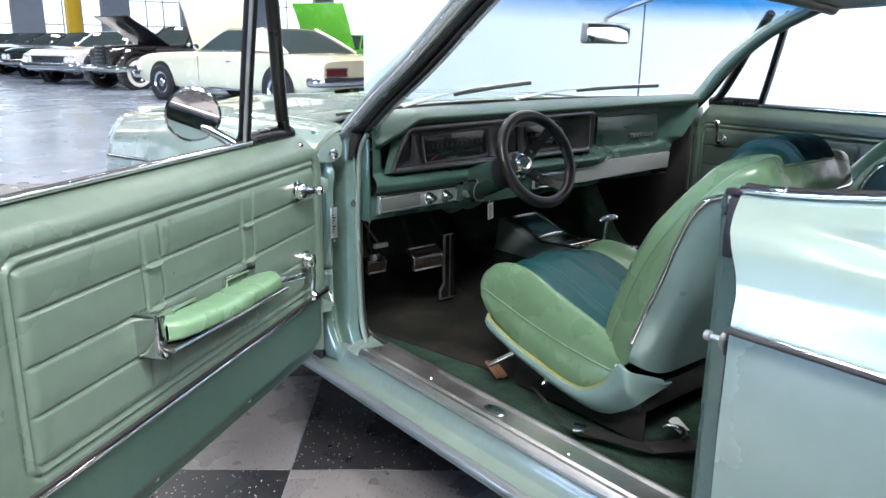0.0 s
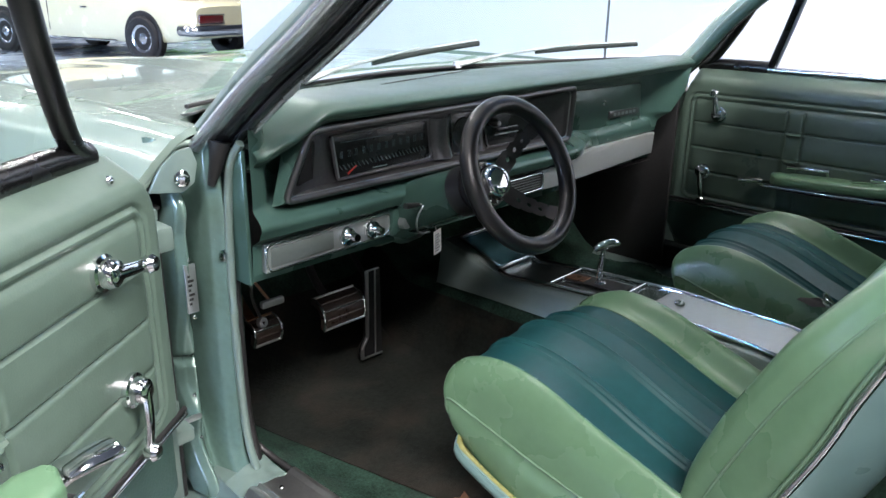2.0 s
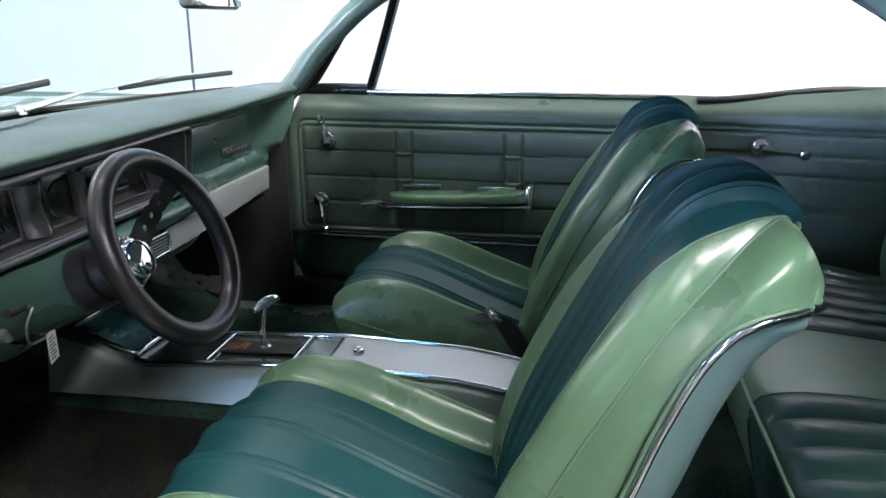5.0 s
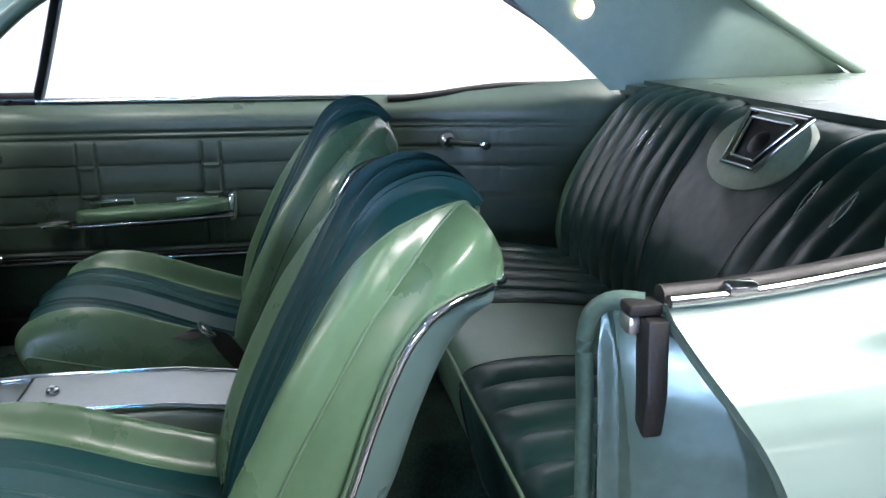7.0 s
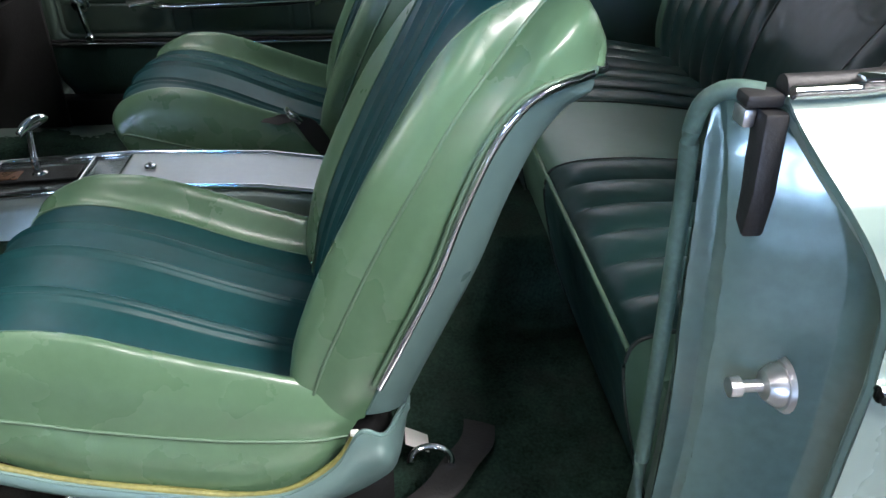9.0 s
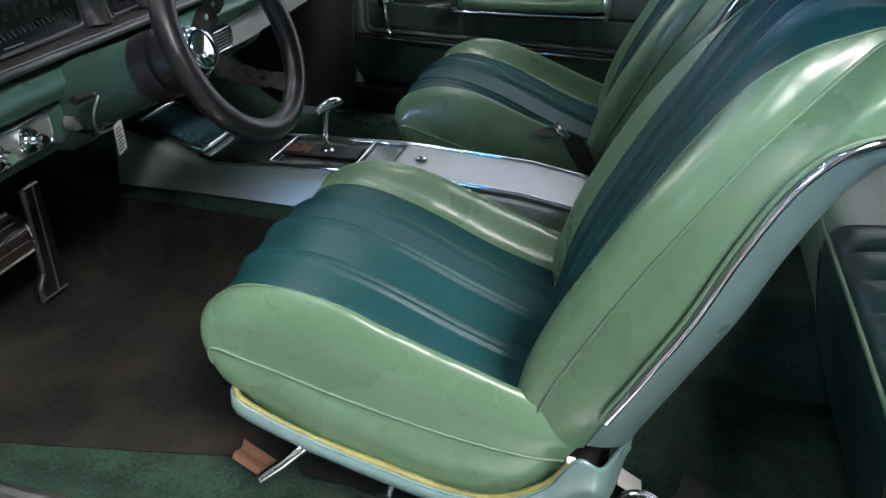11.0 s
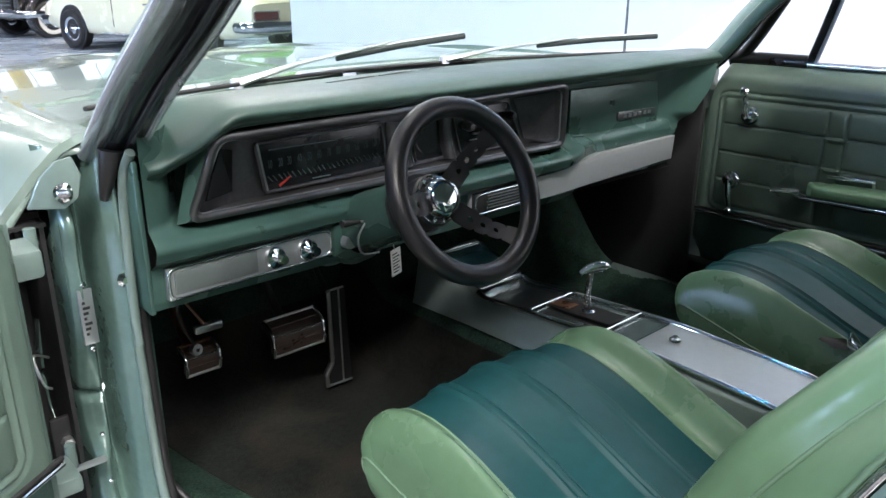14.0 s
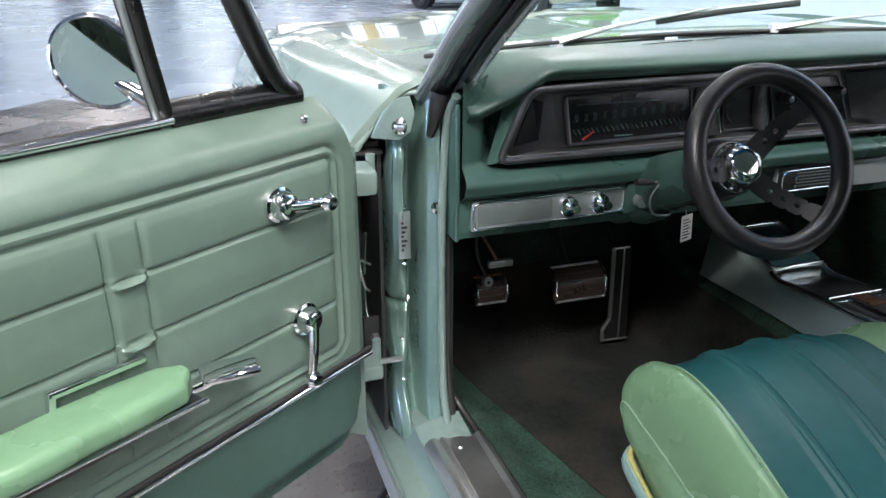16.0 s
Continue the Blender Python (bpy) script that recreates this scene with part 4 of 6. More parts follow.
        part("arm", tube(spline([P(s, 0.026, z), P(s + cs * 0.5, 0.031, z + cz * 0.5), P(s + cs, 0.030, z + cz)], 10), lambda f: lerp(0.0095, 0.007, f), 10, flat=0.7, up=P(0, 1, 0)), CHROME, d)
        part("knob", lathe([(0, 0.018), (0.009, 0.017), (0.0125, 0.011), (0.011, 0.003), (0.007, -0.002)], 16, aim(P(s + cs, 0.026, z + cz), P(0, 1, 0))), CHROME, d)
    # latch lever
    h = part("door_handle", box(-0.034, 0.034, -0.0045, 0.0045, -0.018, 0.018, 0.004), CHROME, label="bright chrome latch lever", m=Matrix.Translation(P(0.254, 0.048, 0.644 + dz)) @ flip @ pose(0, 0, 0, -80, 0, 62), **K)
    part("handle_arm", tube(spline([P(0.297, 0.0, 0.622 + dz), P(0.290, 0.024, 0.626 + dz), P(0.274, 0.040, 0.636 + dz)], 8), 0.006, 8), CHROME, d)
    # armrest: padded top, chrome cradle
    sh = -0.009

    def Q(s, n, z):
        return P(s + sh, n, z + 0.003 + dz)

    def arm(u, v):
        a = 2 * math.pi * u
        s = lerp(0.318, 0.690, v)
        w = curve_at([(0, 0.012), (0.05, 0.030), (0.2, 0.036), (0.5, 0.037), (0.85, 0.034), (0.95, 0.028), (1, 0.010)], v)
        c = curve_at([(0, 0.040), (0.35, 0.042), (0.55, 0.050), (0.8, 0.046), (1, 0.042)], v)
        e = 0.6
        ca, sa = math.cos(a), math.sin(a)
        return Q(s, c + w * math.copysign(abs(ca) ** e, ca), 0.652 + 0.020 * v + 0.017 * math.copysign(abs(sa) ** e, sa))
    ar = part("armrest", grid(arm, 32, 40, close_u=True), VINYL, label="light green padded armrest", **K)
    # Base coloured black: the shadow under the armrest is painted in.
    part("armrest_cradle", prism([(0.312, 0.634), (0.70, 0.650), (0.704, 0.642), (0.62, 0.632), (0.45, 0.626), (0.318, 0.628)], lambda p, q, hh: Q(p, hh, q), 0.002, 0.066, 0.004), BLACK, d, "armrest base, black for the shadow beneath it")
    part("armrest_edge", tube([Q(s, 0.068, lerp(0.633, 0.648, (s - 0.312) / 0.39)) for s in (0.312, 0.4, 0.5, 0.6, 0.702)], 0.004, 8), CHROME, d, "chrome armrest edge")
    part("armrest_end", prism([(0.685, 0.700), (0.712, 0.712), (0.712, 0.635), (0.690, 0.622)], lambda p, q, hh: Q(p, hh, q), 0.0, 0.05, 0.006), CHROME, d)
    part("armrest_strip", prism([(0.556, 0.690), (0.662, 0.692), (0.662, 0.682), (0.556, 0.680)], lambda p, q, hh: Q(p, hh, q), 0.006, 0.016, 0.002), CHROME, d)
    part("armrest_strip", prism([(0.345, 0.688), (0.455, 0.693), (0.458, 0.668), (0.450, 0.668), (0.448, 0.684), (0.345, 0.679)], lambda p, q, hh: Q(p, hh, q), 0.006, 0.016, 0.002), CHROME, d)
    if side < 0:
        c = m.inverted() @ Vector((-1.202, -0.058, 0.978))
        nrm = (m.to_3x3().inverted() @ Vector((-0.28, -0.95, -0.12))).normalized()
        q = aim(c, nrm)
        mir = part("side_mirror", lathe([(0, -0.030), (0.030, -0.026), (0.052, -0.010), (0.0585, 0.0), (0.059, 0.004), (0.0555, 0.006), (0.0535, 0.003)], 40, q), CHROME, label="round chrome side mirror", **K)
        part("mirror_glass", lathe([(0, 0.0035), (0.0535, 0.0030), (0.054, 0.001)], 40, q), MIRROR, d)
        part("mirror_stalk", tube(spline([c - nrm * 0.02 + Vector((0, 0, -0.02)), P(0.20, -0.16, 0.945), P(0.165, -0.105, 0.905)], 12), lambda f: lerp(0.008, 0.013, f), 8), CHROME, d)
        part("lock_button", lathe([(0, 0.004), (0.004, 0.003), (0.006, 0)], 10, aim(P(0.05, -0.012, 0.900), P(0, 1, 0.6))), CHROME, d)
    return d


door(1, pose(0.820, 0.03, 0), "closed passenger door with embossed green vinyl panel", -0.014)
door(-1, pose(-0.917, -0.0757, 0, 0, 0, -54.5), "open driver's door with embossed green vinyl panel")

# crank on the rear side panel
qc = part("quarter_crank", lathe([(0, 0.036), (0.014, 0.036), (0.022, 0.026), (0.028, 0.012), (0.029, 0.0)], 24, aim((0.785, -1.235, 0.812), (-1, 0, 0))), CHROME, car, "chrome crank handle")
part("arm", tube([(0.754, -1.235, 0.812), (0.748, -1.280, 0.806), (0.748, -1.330, 0.803)], lambda f: lerp(0.011, 0.0075, f), 10), CHROME, qc)
part("knob", lathe([(0, 0.030), (0.012, 0.026), (0.0145, 0.014), (0.009, 0)], 16, aim((0.756, -1.330, 0.803), (-1, 0, 0))), CHROME, qc)
# ---- seats ----
def loft(stations, nv):
    """A smooth sheet over stations (a, points): each a line of (x, y, z) run along v, mirrored about x = 0; gives place(a, v)."""
    keys = [a for a, pts in stations]
    rows = [spline(pts, nv) for a, pts in stations]

    def place(a, v):
        b, j = abs(a), round(v * nv)
        i = 0
        while i < len(keys) - 2 and b > keys[i + 1]:
            i += 1
        f = (b - keys[i]) / (keys[i + 1] - keys[i])
        p1, p2 = rows[i][j], rows[i + 1][j]
        first = rows[i - 1][j] if i else (Vector((-rows[1][j].x, rows[1][j].y, rows[1][j].z)) if keys[0] == 0 else p1 * 2 - p2)
        last = rows[i + 2][j] if i + 2 < len(rows) else p2 * 2 - p1
        t1 = (p2 - first) * ((keys[i + 1] - keys[i]) / (keys[i + 1] - (keys[i - 1] if i else -keys[1] if keys[0] == 0 else 2 * keys[0] - keys[1])))
        t2 = (last - p1) * ((keys[i + 1] - keys[i]) / ((keys[i + 2] if i + 2 < len(keys) else 2 * keys[-1] - keys[-2]) - keys[i]))
        q = p1 * (2 * f ** 3 - 3 * f * f + 1) + t1 * (f ** 3 - 2 * f * f + f) + p2 * (3 * f * f - 2 * f ** 3) + t2 * (f ** 3 - f * f)
        return Vector((math.copysign(q.x, a) if a else 0.0, q.y, q.z))
    return place


def padded(place, nu, nv, a0, a1, lift=None):
    """A sheet of the loft between the shares a0 and a1 of its width, raised by lift along its own normal."""
    def fn(u, v):
        a = lerp(a0(v) if callable(a0) else a0, a1(v) if callable(a1) else a1, u)
        p = place(a, v)
        if lift:
            e = 1 / nv
            t = place(a, min(v + e, 1.0)) - place(a, max(v - e, 0.0))
            n = Vector((0, t.z, -t.y)).normalized()
            p = p - n * lift(a, v)
        return p
    return grid(fn, nu, nv)


def seam_on(place, a, nv, lift=0.0):
    """Points along a seam at the share a."""
    f = a if callable(a) else (lambda v: a)
    return [place(f(k / nv), k / nv) for k in range(nv + 1)]


PAIRS = (-0.275, 0.0, 0.275)
STITCH = [c + s * 0.021 for c in PAIRS for s in (-1, 1)]


def pleat(a, v):
    """Puffed bands between pairs of stitched lines; a runs to 0.53 at the outer seams."""
    n = -0.0044 * sum(math.exp(-((a - c) / 0.009) ** 2) for c in STITCH) + 0.0012 * sum(math.exp(-((a - c) / 0.010) ** 2) for c in PAIRS)
    return n + 0.0020 * abs(math.sin(math.pi * a / 0.275)) ** 0.8


def bolster_wrinkle(v, a, s):
    return 0.0016 * noise.noise(Vector((v * 9, a * 4, s))) + 0.0007 * noise.noise(Vector((v * 30, a * 9, s + 4)))


# lines of the cushion from the front's lower edge over the lip to the back, and of the backrest up the front and over the top
CUSH = [
    (0.0, [(0, -0.322, 0.470), (0, -0.300, 0.512), (0, -0.291, 0.546), (0, -0.303, 0.577), (0, -0.345, 0.597), (0, -0.405, 0.599), (0, -0.485, 0.580), (0, -0.60, 0.532), (0, -0.70, 0.496), (0, -0.80, 0.478)]),
    (0.53, [(0.140, -0.326, 0.470), (0.146, -0.304, 0.512), (0.148, -0.295, 0.544), (0.148, -0.309, 0.568), (0.148, -0.348, 0.583), (0.148, -0.405, 0.582), (0.148, -0.485, 0.560), (0.147, -0.60, 0.514), (0.146, -0.70, 0.484), (0.144, -0.80, 0.470)]),
    (0.76, [(0.176, -0.329, 0.470), (0.187, -0.307, 0.515), (0.191, -0.299, 0.548), (0.190, -0.312, 0.578), (0.188, -0.358, 0.604), (0.188, -0.410, 0.613), (0.188, -0.48, 0.603), (0.187, -0.60, 0.560), (0.185, -0.70, 0.527), (0.182, -0.80, 0.506)]),
    (0.90, [(0.193, -0.338, 0.470), (0.208, -0.317, 0.512), (0.213, -0.309, 0.540), (0.213, -0.320, 0.560), (0.211, -0.366, 0.574), (0.210, -0.418, 0.574), (0.210, -0.48, 0.559), (0.209, -0.60, 0.520), (0.205, -0.70, 0.493), (0.198, -0.765, 0.480)]),
    (1.0, [(0.200, -0.346, 0.468), (0.214, -0.328, 0.500), (0.219, -0.321, 0.520), (0.219, -0.328, 0.534), (0.217, -0.374, 0.522), (0.215, -0.425, 0.508), (0.215, -0.48, 0.494), (0.214, -0.60, 0.470), (0.208, -0.70, 0.455), (0.198, -0.748, 0.450)]),
]
CUSHSIDE = [
    (1.0, CUSH[-1][1]),
    (1.5, [(0.196, -0.350, 0.462), (0.212, -0.339, 0.478), (0.219, -0.335, 0.490), (0.221, -0.342, 0.498), (0.219, -0.388, 0.485), (0.221, -0.435, 0.470), (0.221, -0.485, 0.456), (0.220, -0.60, 0.430), (0.212, -0.695, 0.424), (0.200, -0.742, 0.434)]),
    (2.0, [(0.185, -0.358, 0.455), (0.200, -0.355, 0.458), (0.207, -0.355, 0.460), (0.211, -0.362, 0.456), (0.214, -0.398, 0.440), (0.216, -0.445, 0.420), (0.216, -0.49, 0.407), (0.215, -0.60, 0.380), (0.208, -0.69, 0.382), (0.196, -0.735, 0.412)]),
]
BACK = [
    (0.0, [(0, -0.700, 0.480), (0, -0.718, 0.560), (0, -0.742, 0.632), (0, -0.776, 0.710), (0, -0.812, 0.785), (0, -0.850, 0.858), (0, -0.882, 0.910), (0, -0.912, 0.942), (0, -0.950, 0.957), (0, -0.986, 0.951), (0, -1.012, 0.925)]),
    (0.50, [(0.104, -0.692, 0.480), (0.110, -0.708, 0.560), (0.116, -0.732, 0.632), (0.120, -0.767, 0.710), (0.121, -0.805, 0.785), (0.116, -0.845, 0.856), (0.104, -0.878, 0.907), (0.088, -0.909, 0.939), (0.074, -0.948, 0.954), (0.064, -0.984, 0.949), (0.060, -1.009, 0.924)]),
    (0.75, [(0.162, -0.678, 0.480), (0.168, -0.692, 0.560), (0.174, -0.716, 0.632), (0.178, -0.752, 0.710), (0.178, -0.792, 0.783), (0.166, -0.840, 0.850), (0.146, -0.880, 0.897), (0.122, -0.913, 0.930), (0.099, -0.951, 0.948), (0.085, -0.982, 0.946), (0.080, -1.005, 0.923)]),
    (0.90, [(0.184, -0.684, 0.480), (0.192, -0.704, 0.560), (0.197, -0.732, 0.632), (0.200, -0.768, 0.710), (0.197, -0.808, 0.781), (0.180, -0.855, 0.845), (0.156, -0.895, 0.888), (0.132, -0.928, 0.921), (0.108, -0.961, 0.942), (0.093, -0.985, 0.943), (0.088, -1.001, 0.922)]),
    (1.0, [(0.189, -0.702, 0.475), (0.198, -0.726, 0.553), (0.203, -0.757, 0.628), (0.205, -0.792, 0.704), (0.200, -0.832, 0.776), (0.180, -0.873, 0.838), (0.157, -0.910, 0.879), (0.135, -0.942, 0.912), (0.112, -0.971, 0.934), (0.098, -0.988, 0.938), (0.094, -0.998, 0.921)]),
]
BACKSIDE = [
    (1.0, BACK[-1][1]),
    (1.5, [(0.198, -0.735, 0.468), (0.209, -0.757, 0.545), (0.215, -0.788, 0.620), (0.219, -0.822, 0.696), (0.219, -0.856, 0.766), (0.213, -0.892, 0.830), (0.203, -0.926, 0.878), (0.190, -0.953, 0.907), (0.174, -0.980, 0.922), (0.157, -0.999, 0.921), (0.145, -1.010, 0.906)]),
    (2.0, [(0.200, -0.768, 0.478), (0.210, -0.789, 0.537), (0.216, -0.819, 0.610), (0.218, -0.850, 0.684), (0.218, -0.875, 0.758), (0.217, -0.902, 0.822), (0.215, -0.926, 0.856), (0.210, -0.945, 0.868), (0.203, -0.962, 0.873), (0.190, -0.982, 0.874), (0.172, -1.001, 0.873)]),
]


def bucket_seat(m):
    s = thing("bucket_seat", "green and teal vinyl bucket seat with pleated centre", "car seat", "front seats", m)
    for name in ("cushion", "backrest"):
        back = name == "backrest"
        nv = 90 if back else 70
        top, side = (loft(BACK, nv), loft(BACKSIDE, nv)) if back else (loft(CUSH, nv), loft(CUSHSIDE, nv))
        sm = (lambda v: 0.50 + 0.49 * smooth(0.40, 0.90, v)) if back else (lambda v: 0.53)
        puff = (lambda a, v: (1.0 + 2.4 * smooth(0.45, 0.72, v)) * pleat(a * 0.53 / sm(v), v)) if back else pleat
        c = part(name, padded(top, 120, nv, lambda v: -sm(v), sm, puff), TEAL, s, "teal pleated vinyl centre", sharp=60)
        for q in (-1, 1):
            part("bolster", padded(top, 30, nv, lambda v: sm(v) * q, 1.0 * q, lambda a, v: bolster_wrinkle(v, a, 1)), VINYL, c, "light green vinyl bolster", sharp=60)
            part("side_panel", padded(side, 16, nv, 1.0 * q, 2.0 * q, lambda a, v: bolster_wrinkle(v, a, 7)), VINYL, c, sharp=60)
            part("welt", tube([p + Vector((q * 0.0008, 0, 0.0004)) for p in seam_on(top, q, nv)], 0.0019, 6), SEAM, c)
            part("seam", tube(seam_on(top, lambda v: sm(v) * q, nv), 0.0014, 6), SEAM, c)
        for a in STITCH:
            f = lambda v: a * sm(v) / 0.53
            part("stitching", tube([p + Vector((0, 0.0, -0.0012)) for p in seam_on(top, f, nv)], 0.0015, 5), SEAM_LIT, c)
        if back:
            brow = lambda q: top(2 * q, 1.0) if abs(q) < 0.5 else side(math.copysign(1 + 2 * (abs(q) - 0.5), q), 1.0)
            part("head_panel", grid(lambda u, v: lerp(brow(lerp(-0.999, 0.999, u)), Vector((lerp(-0.172, 0.172, u), -1.027 + 0.026 * abs(lerp(-1, 1, u)) ** 3, 0.866)), v) + Vector((0, -0.006 * math.sin(v * math.pi), 0)), 40, 8), VINYL, c, "green vinyl panel behind the head of the seat", sharp=60)
            part("rear_welt", tube([top(lerp(-1, 1, k / 24), 1.0) for k in range(25)], 0.003, 6), SEAM, c)
    # side shields and base
    for q in (-1, 1):
        top = spline([(-0.338, 0.492, 0), (-0.346, 0.470, 0), (-0.375, 0.452, 0), (-0.45, 0.424, 0), (-0.55, 0.400, 0), (-0.62, 0.387, 0), (-0.68, 0.392, 0), (-0.735, 0.432, 0), (-0.762, 0.480, 0), (-0.780, 0.478, 0), (-0.800, 0.462, 0), (-0.818, 0.440, 0)], 44)
        low = spline([(-0.334, 0.470, 0), (-0.345, 0.440, 0), (-0.375, 0.420, 0), (-0.45, 0.394, 0), (-0.55, 0.366, 0), (-0.62, 0.350, 0), (-0.68, 0.343, 0), (-0.725, 0.350, 0), (-0.760, 0.368, 0), (-0.790, 0.390, 0), (-0.808, 0.412, 0), (-0.820, 0.434, 0)], 44)

        def shield(u, v, q=q):
            j = round(u * 44)
            p = lerp(top[j], low[j], v)
            return Vector((q * (0.226 - 0.085 * smooth(0.82, 1.0, u) ** 1.5 - 0.026 * v * v - 0.060 * smooth(0.16, 0, u) ** 2 + 0.005 * math.sin(v * math.pi)), p.x, p.y))
        sp = part("side_shield", grid(shield, 44, 12, 0.005), SHELL, s, "curved green metal side shield")
        lip = [shield(k / 44, 0.0) for k in range(32)]
        part("edge_piping", tube([p + Vector((-q * 0.004, 0, 0.0015)) for p in lip], lambda f: 0.0038 + 0.0014 * math.sin(f * 9) ** 2, 6), YELLOW, sp, "yellowed piping")
        part("edge_trim", tube([shield(k / 44, 0.0) for k in range(45)], 0.0026, 6), SHELL, sp)
        part("corner_clip", box(q * 0.220 - 0.004, q * 0.220 + 0.004, -0.762, -0.752, 0.466, 0.478, 0.002), PAPER, sp, "pale plastic clip")
    part("front_shield", grid(lambda u, v: Vector((lerp(-0.166, 0.166, u), -0.330 - 0.01 * v - 0.008 * (2 * u - 1) ** 4, lerp(0.485, 0.440, v))), 16, 4, 0.006), SHELL, s)
    part("seat_frame", box(-0.185, 0.185, -0.80, -0.38, 0.360, 0.425, 0.015), RUBBER, s)
    part("seat_frame", box(-0.17, 0.17, -0.70, -0.36, 0.42, 0.475, 0.015), RUBBER, s)
    for q in (-1, 1):
        part("track", box(q * 0.15 - 0.018, q * 0.15 + 0.018, -0.78, -0.40, 0.30, 0.37, 0.005), RUBBER, s)
    # rear shell of the backrest with bright edge
    outer = loft(BACKSIDE, 90)
    edge = [outer(2.0, k / 90) for k in range(2, 88)]
    rows = len(edge) - 1

    def shell(u, v):
        e = edge[round(v * rows)]
        a = math.sin(lerp(-1, 1, u) * math.pi / 2)
        f = 1 - abs(a) ** 9
        back = Vector((0, -0.90, -0.434)) * 0.060 * f * lerp(1.0, 0.45, smooth(0.75, 1.0, v))
        return Vector((a * (abs(e.x) + 0.003) * (1.0 - 0.03 * f), e.y, e.z)) + back
    sc = part("back_shell", grid(shell, 60, rows, 0.004), SHELL, s, "smooth blue-green plastic back shell", sharp=60)
    for q in (-1, 1):
        pts = [shell(0.5 + 0.5 * q, k / rows) + Vector((q * 0.0035, 0.002, 0.0)) for k in range(7, rows + 1)]
        part("shell_trim", tube(pts, 0.0044, 8), CHROME, sc, "bright metal edge trim")
        part("trim_bead", tube([p + Vector((0, 0.0065, 0.003)) for p in pts], 0.0022, 6), SEAM, sc)
    part("shell_trim", tube([shell(k / 40, 1.0) + Vector((0, -0.001, 0.003)) for k in range(41)], 0.0044, 8), CHROME, sc)
    part("seat_skirt", grid(lambda u, v: Vector((-0.165, lerp(-0.40, -0.80, u), lerp(0.40, 0.292, v))), 40, 6, 0.004), RUBBER, s)
    part("adjust_lever", tube([(-0.205, -0.430, 0.392), (-0.226, -0.405, 0.372), (-0.240, -0.380, 0.352)], 0.0075, 10), CHROME, s, "chrome seat lever")
    part("release_knob", tube([(-0.200, -0.545, 0.372), (-0.222, -0.545, 0.352)], 0.0045, 8), CHROME, s)
    return s


seat = bucket_seat(pose(-0.372, 0, 0))
copy_thing(seat, pose(0.372, 0, 0))

# rear bench
rs = thing("bench_seat", "dark green pleated vinyl rear bench seat", "car seat")
RC = [(-1.13, 0.30), (-1.095, 0.40), (-1.070, 0.50), (-1.066, 0.555), (-1.090, 0.580), (-1.18, 0.588), (-1.34, 0.575), (-1.58, 0.535)]
RB = [(-1.53, 0.44), (-1.500, 0.52), (-1.487, 0.60), (-1.505, 0.70), (-1.555, 0.80), (-1.608, 0.872), (-1.650, 0.922), (-1.70, 0.952), (-1.77, 0.962)]
RP = [(0.0, 0.0, 0.0), (0.5, 0.5, 0.0), (0.9, 0.9, 0.0), (0.96, 0.97, 0.012), (1.0, 1.0, 0.05)]


def ribs(lo, hi, n, rise):
    def fn(a, v):
        f = (abs(a) - lo(v)) / (hi(v) - lo(v))
        return rise(v) * 0.009 * abs(math.sin(f * n * math.pi)) ** 0.7 if 0 < f < 1 else 0.0
    return fn


for name, path in (("cushion", RC), ("backrest", RB)):
    flat = name == "cushion"
    lo = (lambda v: 0.20) if flat else (lambda v: 0.13 + 0.18 * v)
    hi = (lambda v: 0.88) if flat else (lambda v: 0.82 + 0.12 * v)
    c = part(name, pad(path, 0.655, RP, 60, 40, lambda v: -lo(v), lo), REARG if name == "cushion" else REAR, rs, "smooth dark green vinyl centre")
    for q in (-1, 1):
        part("pleats", pad(path, 0.655, RP, 90, 40, lambda v: lo(v) * q, lambda v: hi(v) * q, ribs(lo, hi, 7 if name == "backrest" else 6, (lambda v: 1.0) if name == "backrest" else (lambda v: smooth(0.50, 0.62, v)))), REAR, c, "dark pleated vinyl", sharp=50)
        part("outer_bolster", pad(path, 0.655, RP, 12, 40, lambda v: hi(v) * q, q), REARG, c)
        for a in (lo, hi):
            bm = pad(path, 0.655, RP, 1, 40, lambda v: a(v) * q - 1e-4, lambda v: a(v) * q + 1e-4)
            bm.verts.ensure_lookup_table()
            pts = [bm.verts[2 * j].co.copy() for j in range(41)]
            bm.free()
            part("welt", tube(pts, 0.003, 6), SEAMR, c)
    if name == "cushion":
        bm = pad(path, 0.655, RP, 60, 40, -0.88, 0.88)
        bm.verts.ensure_lookup_table()
        pts = [bm.verts[18 * 61 + i].co + Vector((0, 0.002, 0.002)) for i in range(61)]
        bm.free()
        part("front_welt", tube(pts, 0.0034, 6), SEAM, c)
# speaker grille in the backrest
spk = part("speaker_surround", lathe([(0.0, 0.012), (0.115, 0.012), (0.140, 0.006), (0.145, -0.01)], 40, aim((-0.015, -1.634, 0.903), (0, 0.80, 0.60)) @ Matrix.Diagonal((0.92, 0.62, 1, 1))), REARLIGHT, rs, "pale green vinyl speaker surround")
gm = aim((-0.022, -1.634, 0.915), (0, 0.78, 0.62))
for r, w, z0 in ((1.0, 0.006, 0.008), (0.72, 0.004, 0.010)):
    ring = [gm @ Vector((x * r, y * r, z0)) for x, y in ((-0.085, 0.060), (0.085, 0.060), (0.048, -0.055), (-0.048, -0.055))]
    part("grille_bar", tube([ring[0], ring[1], ring[2], ring[3], ring[0]], w, 8), CHROME, spk, "chrome grille surround")
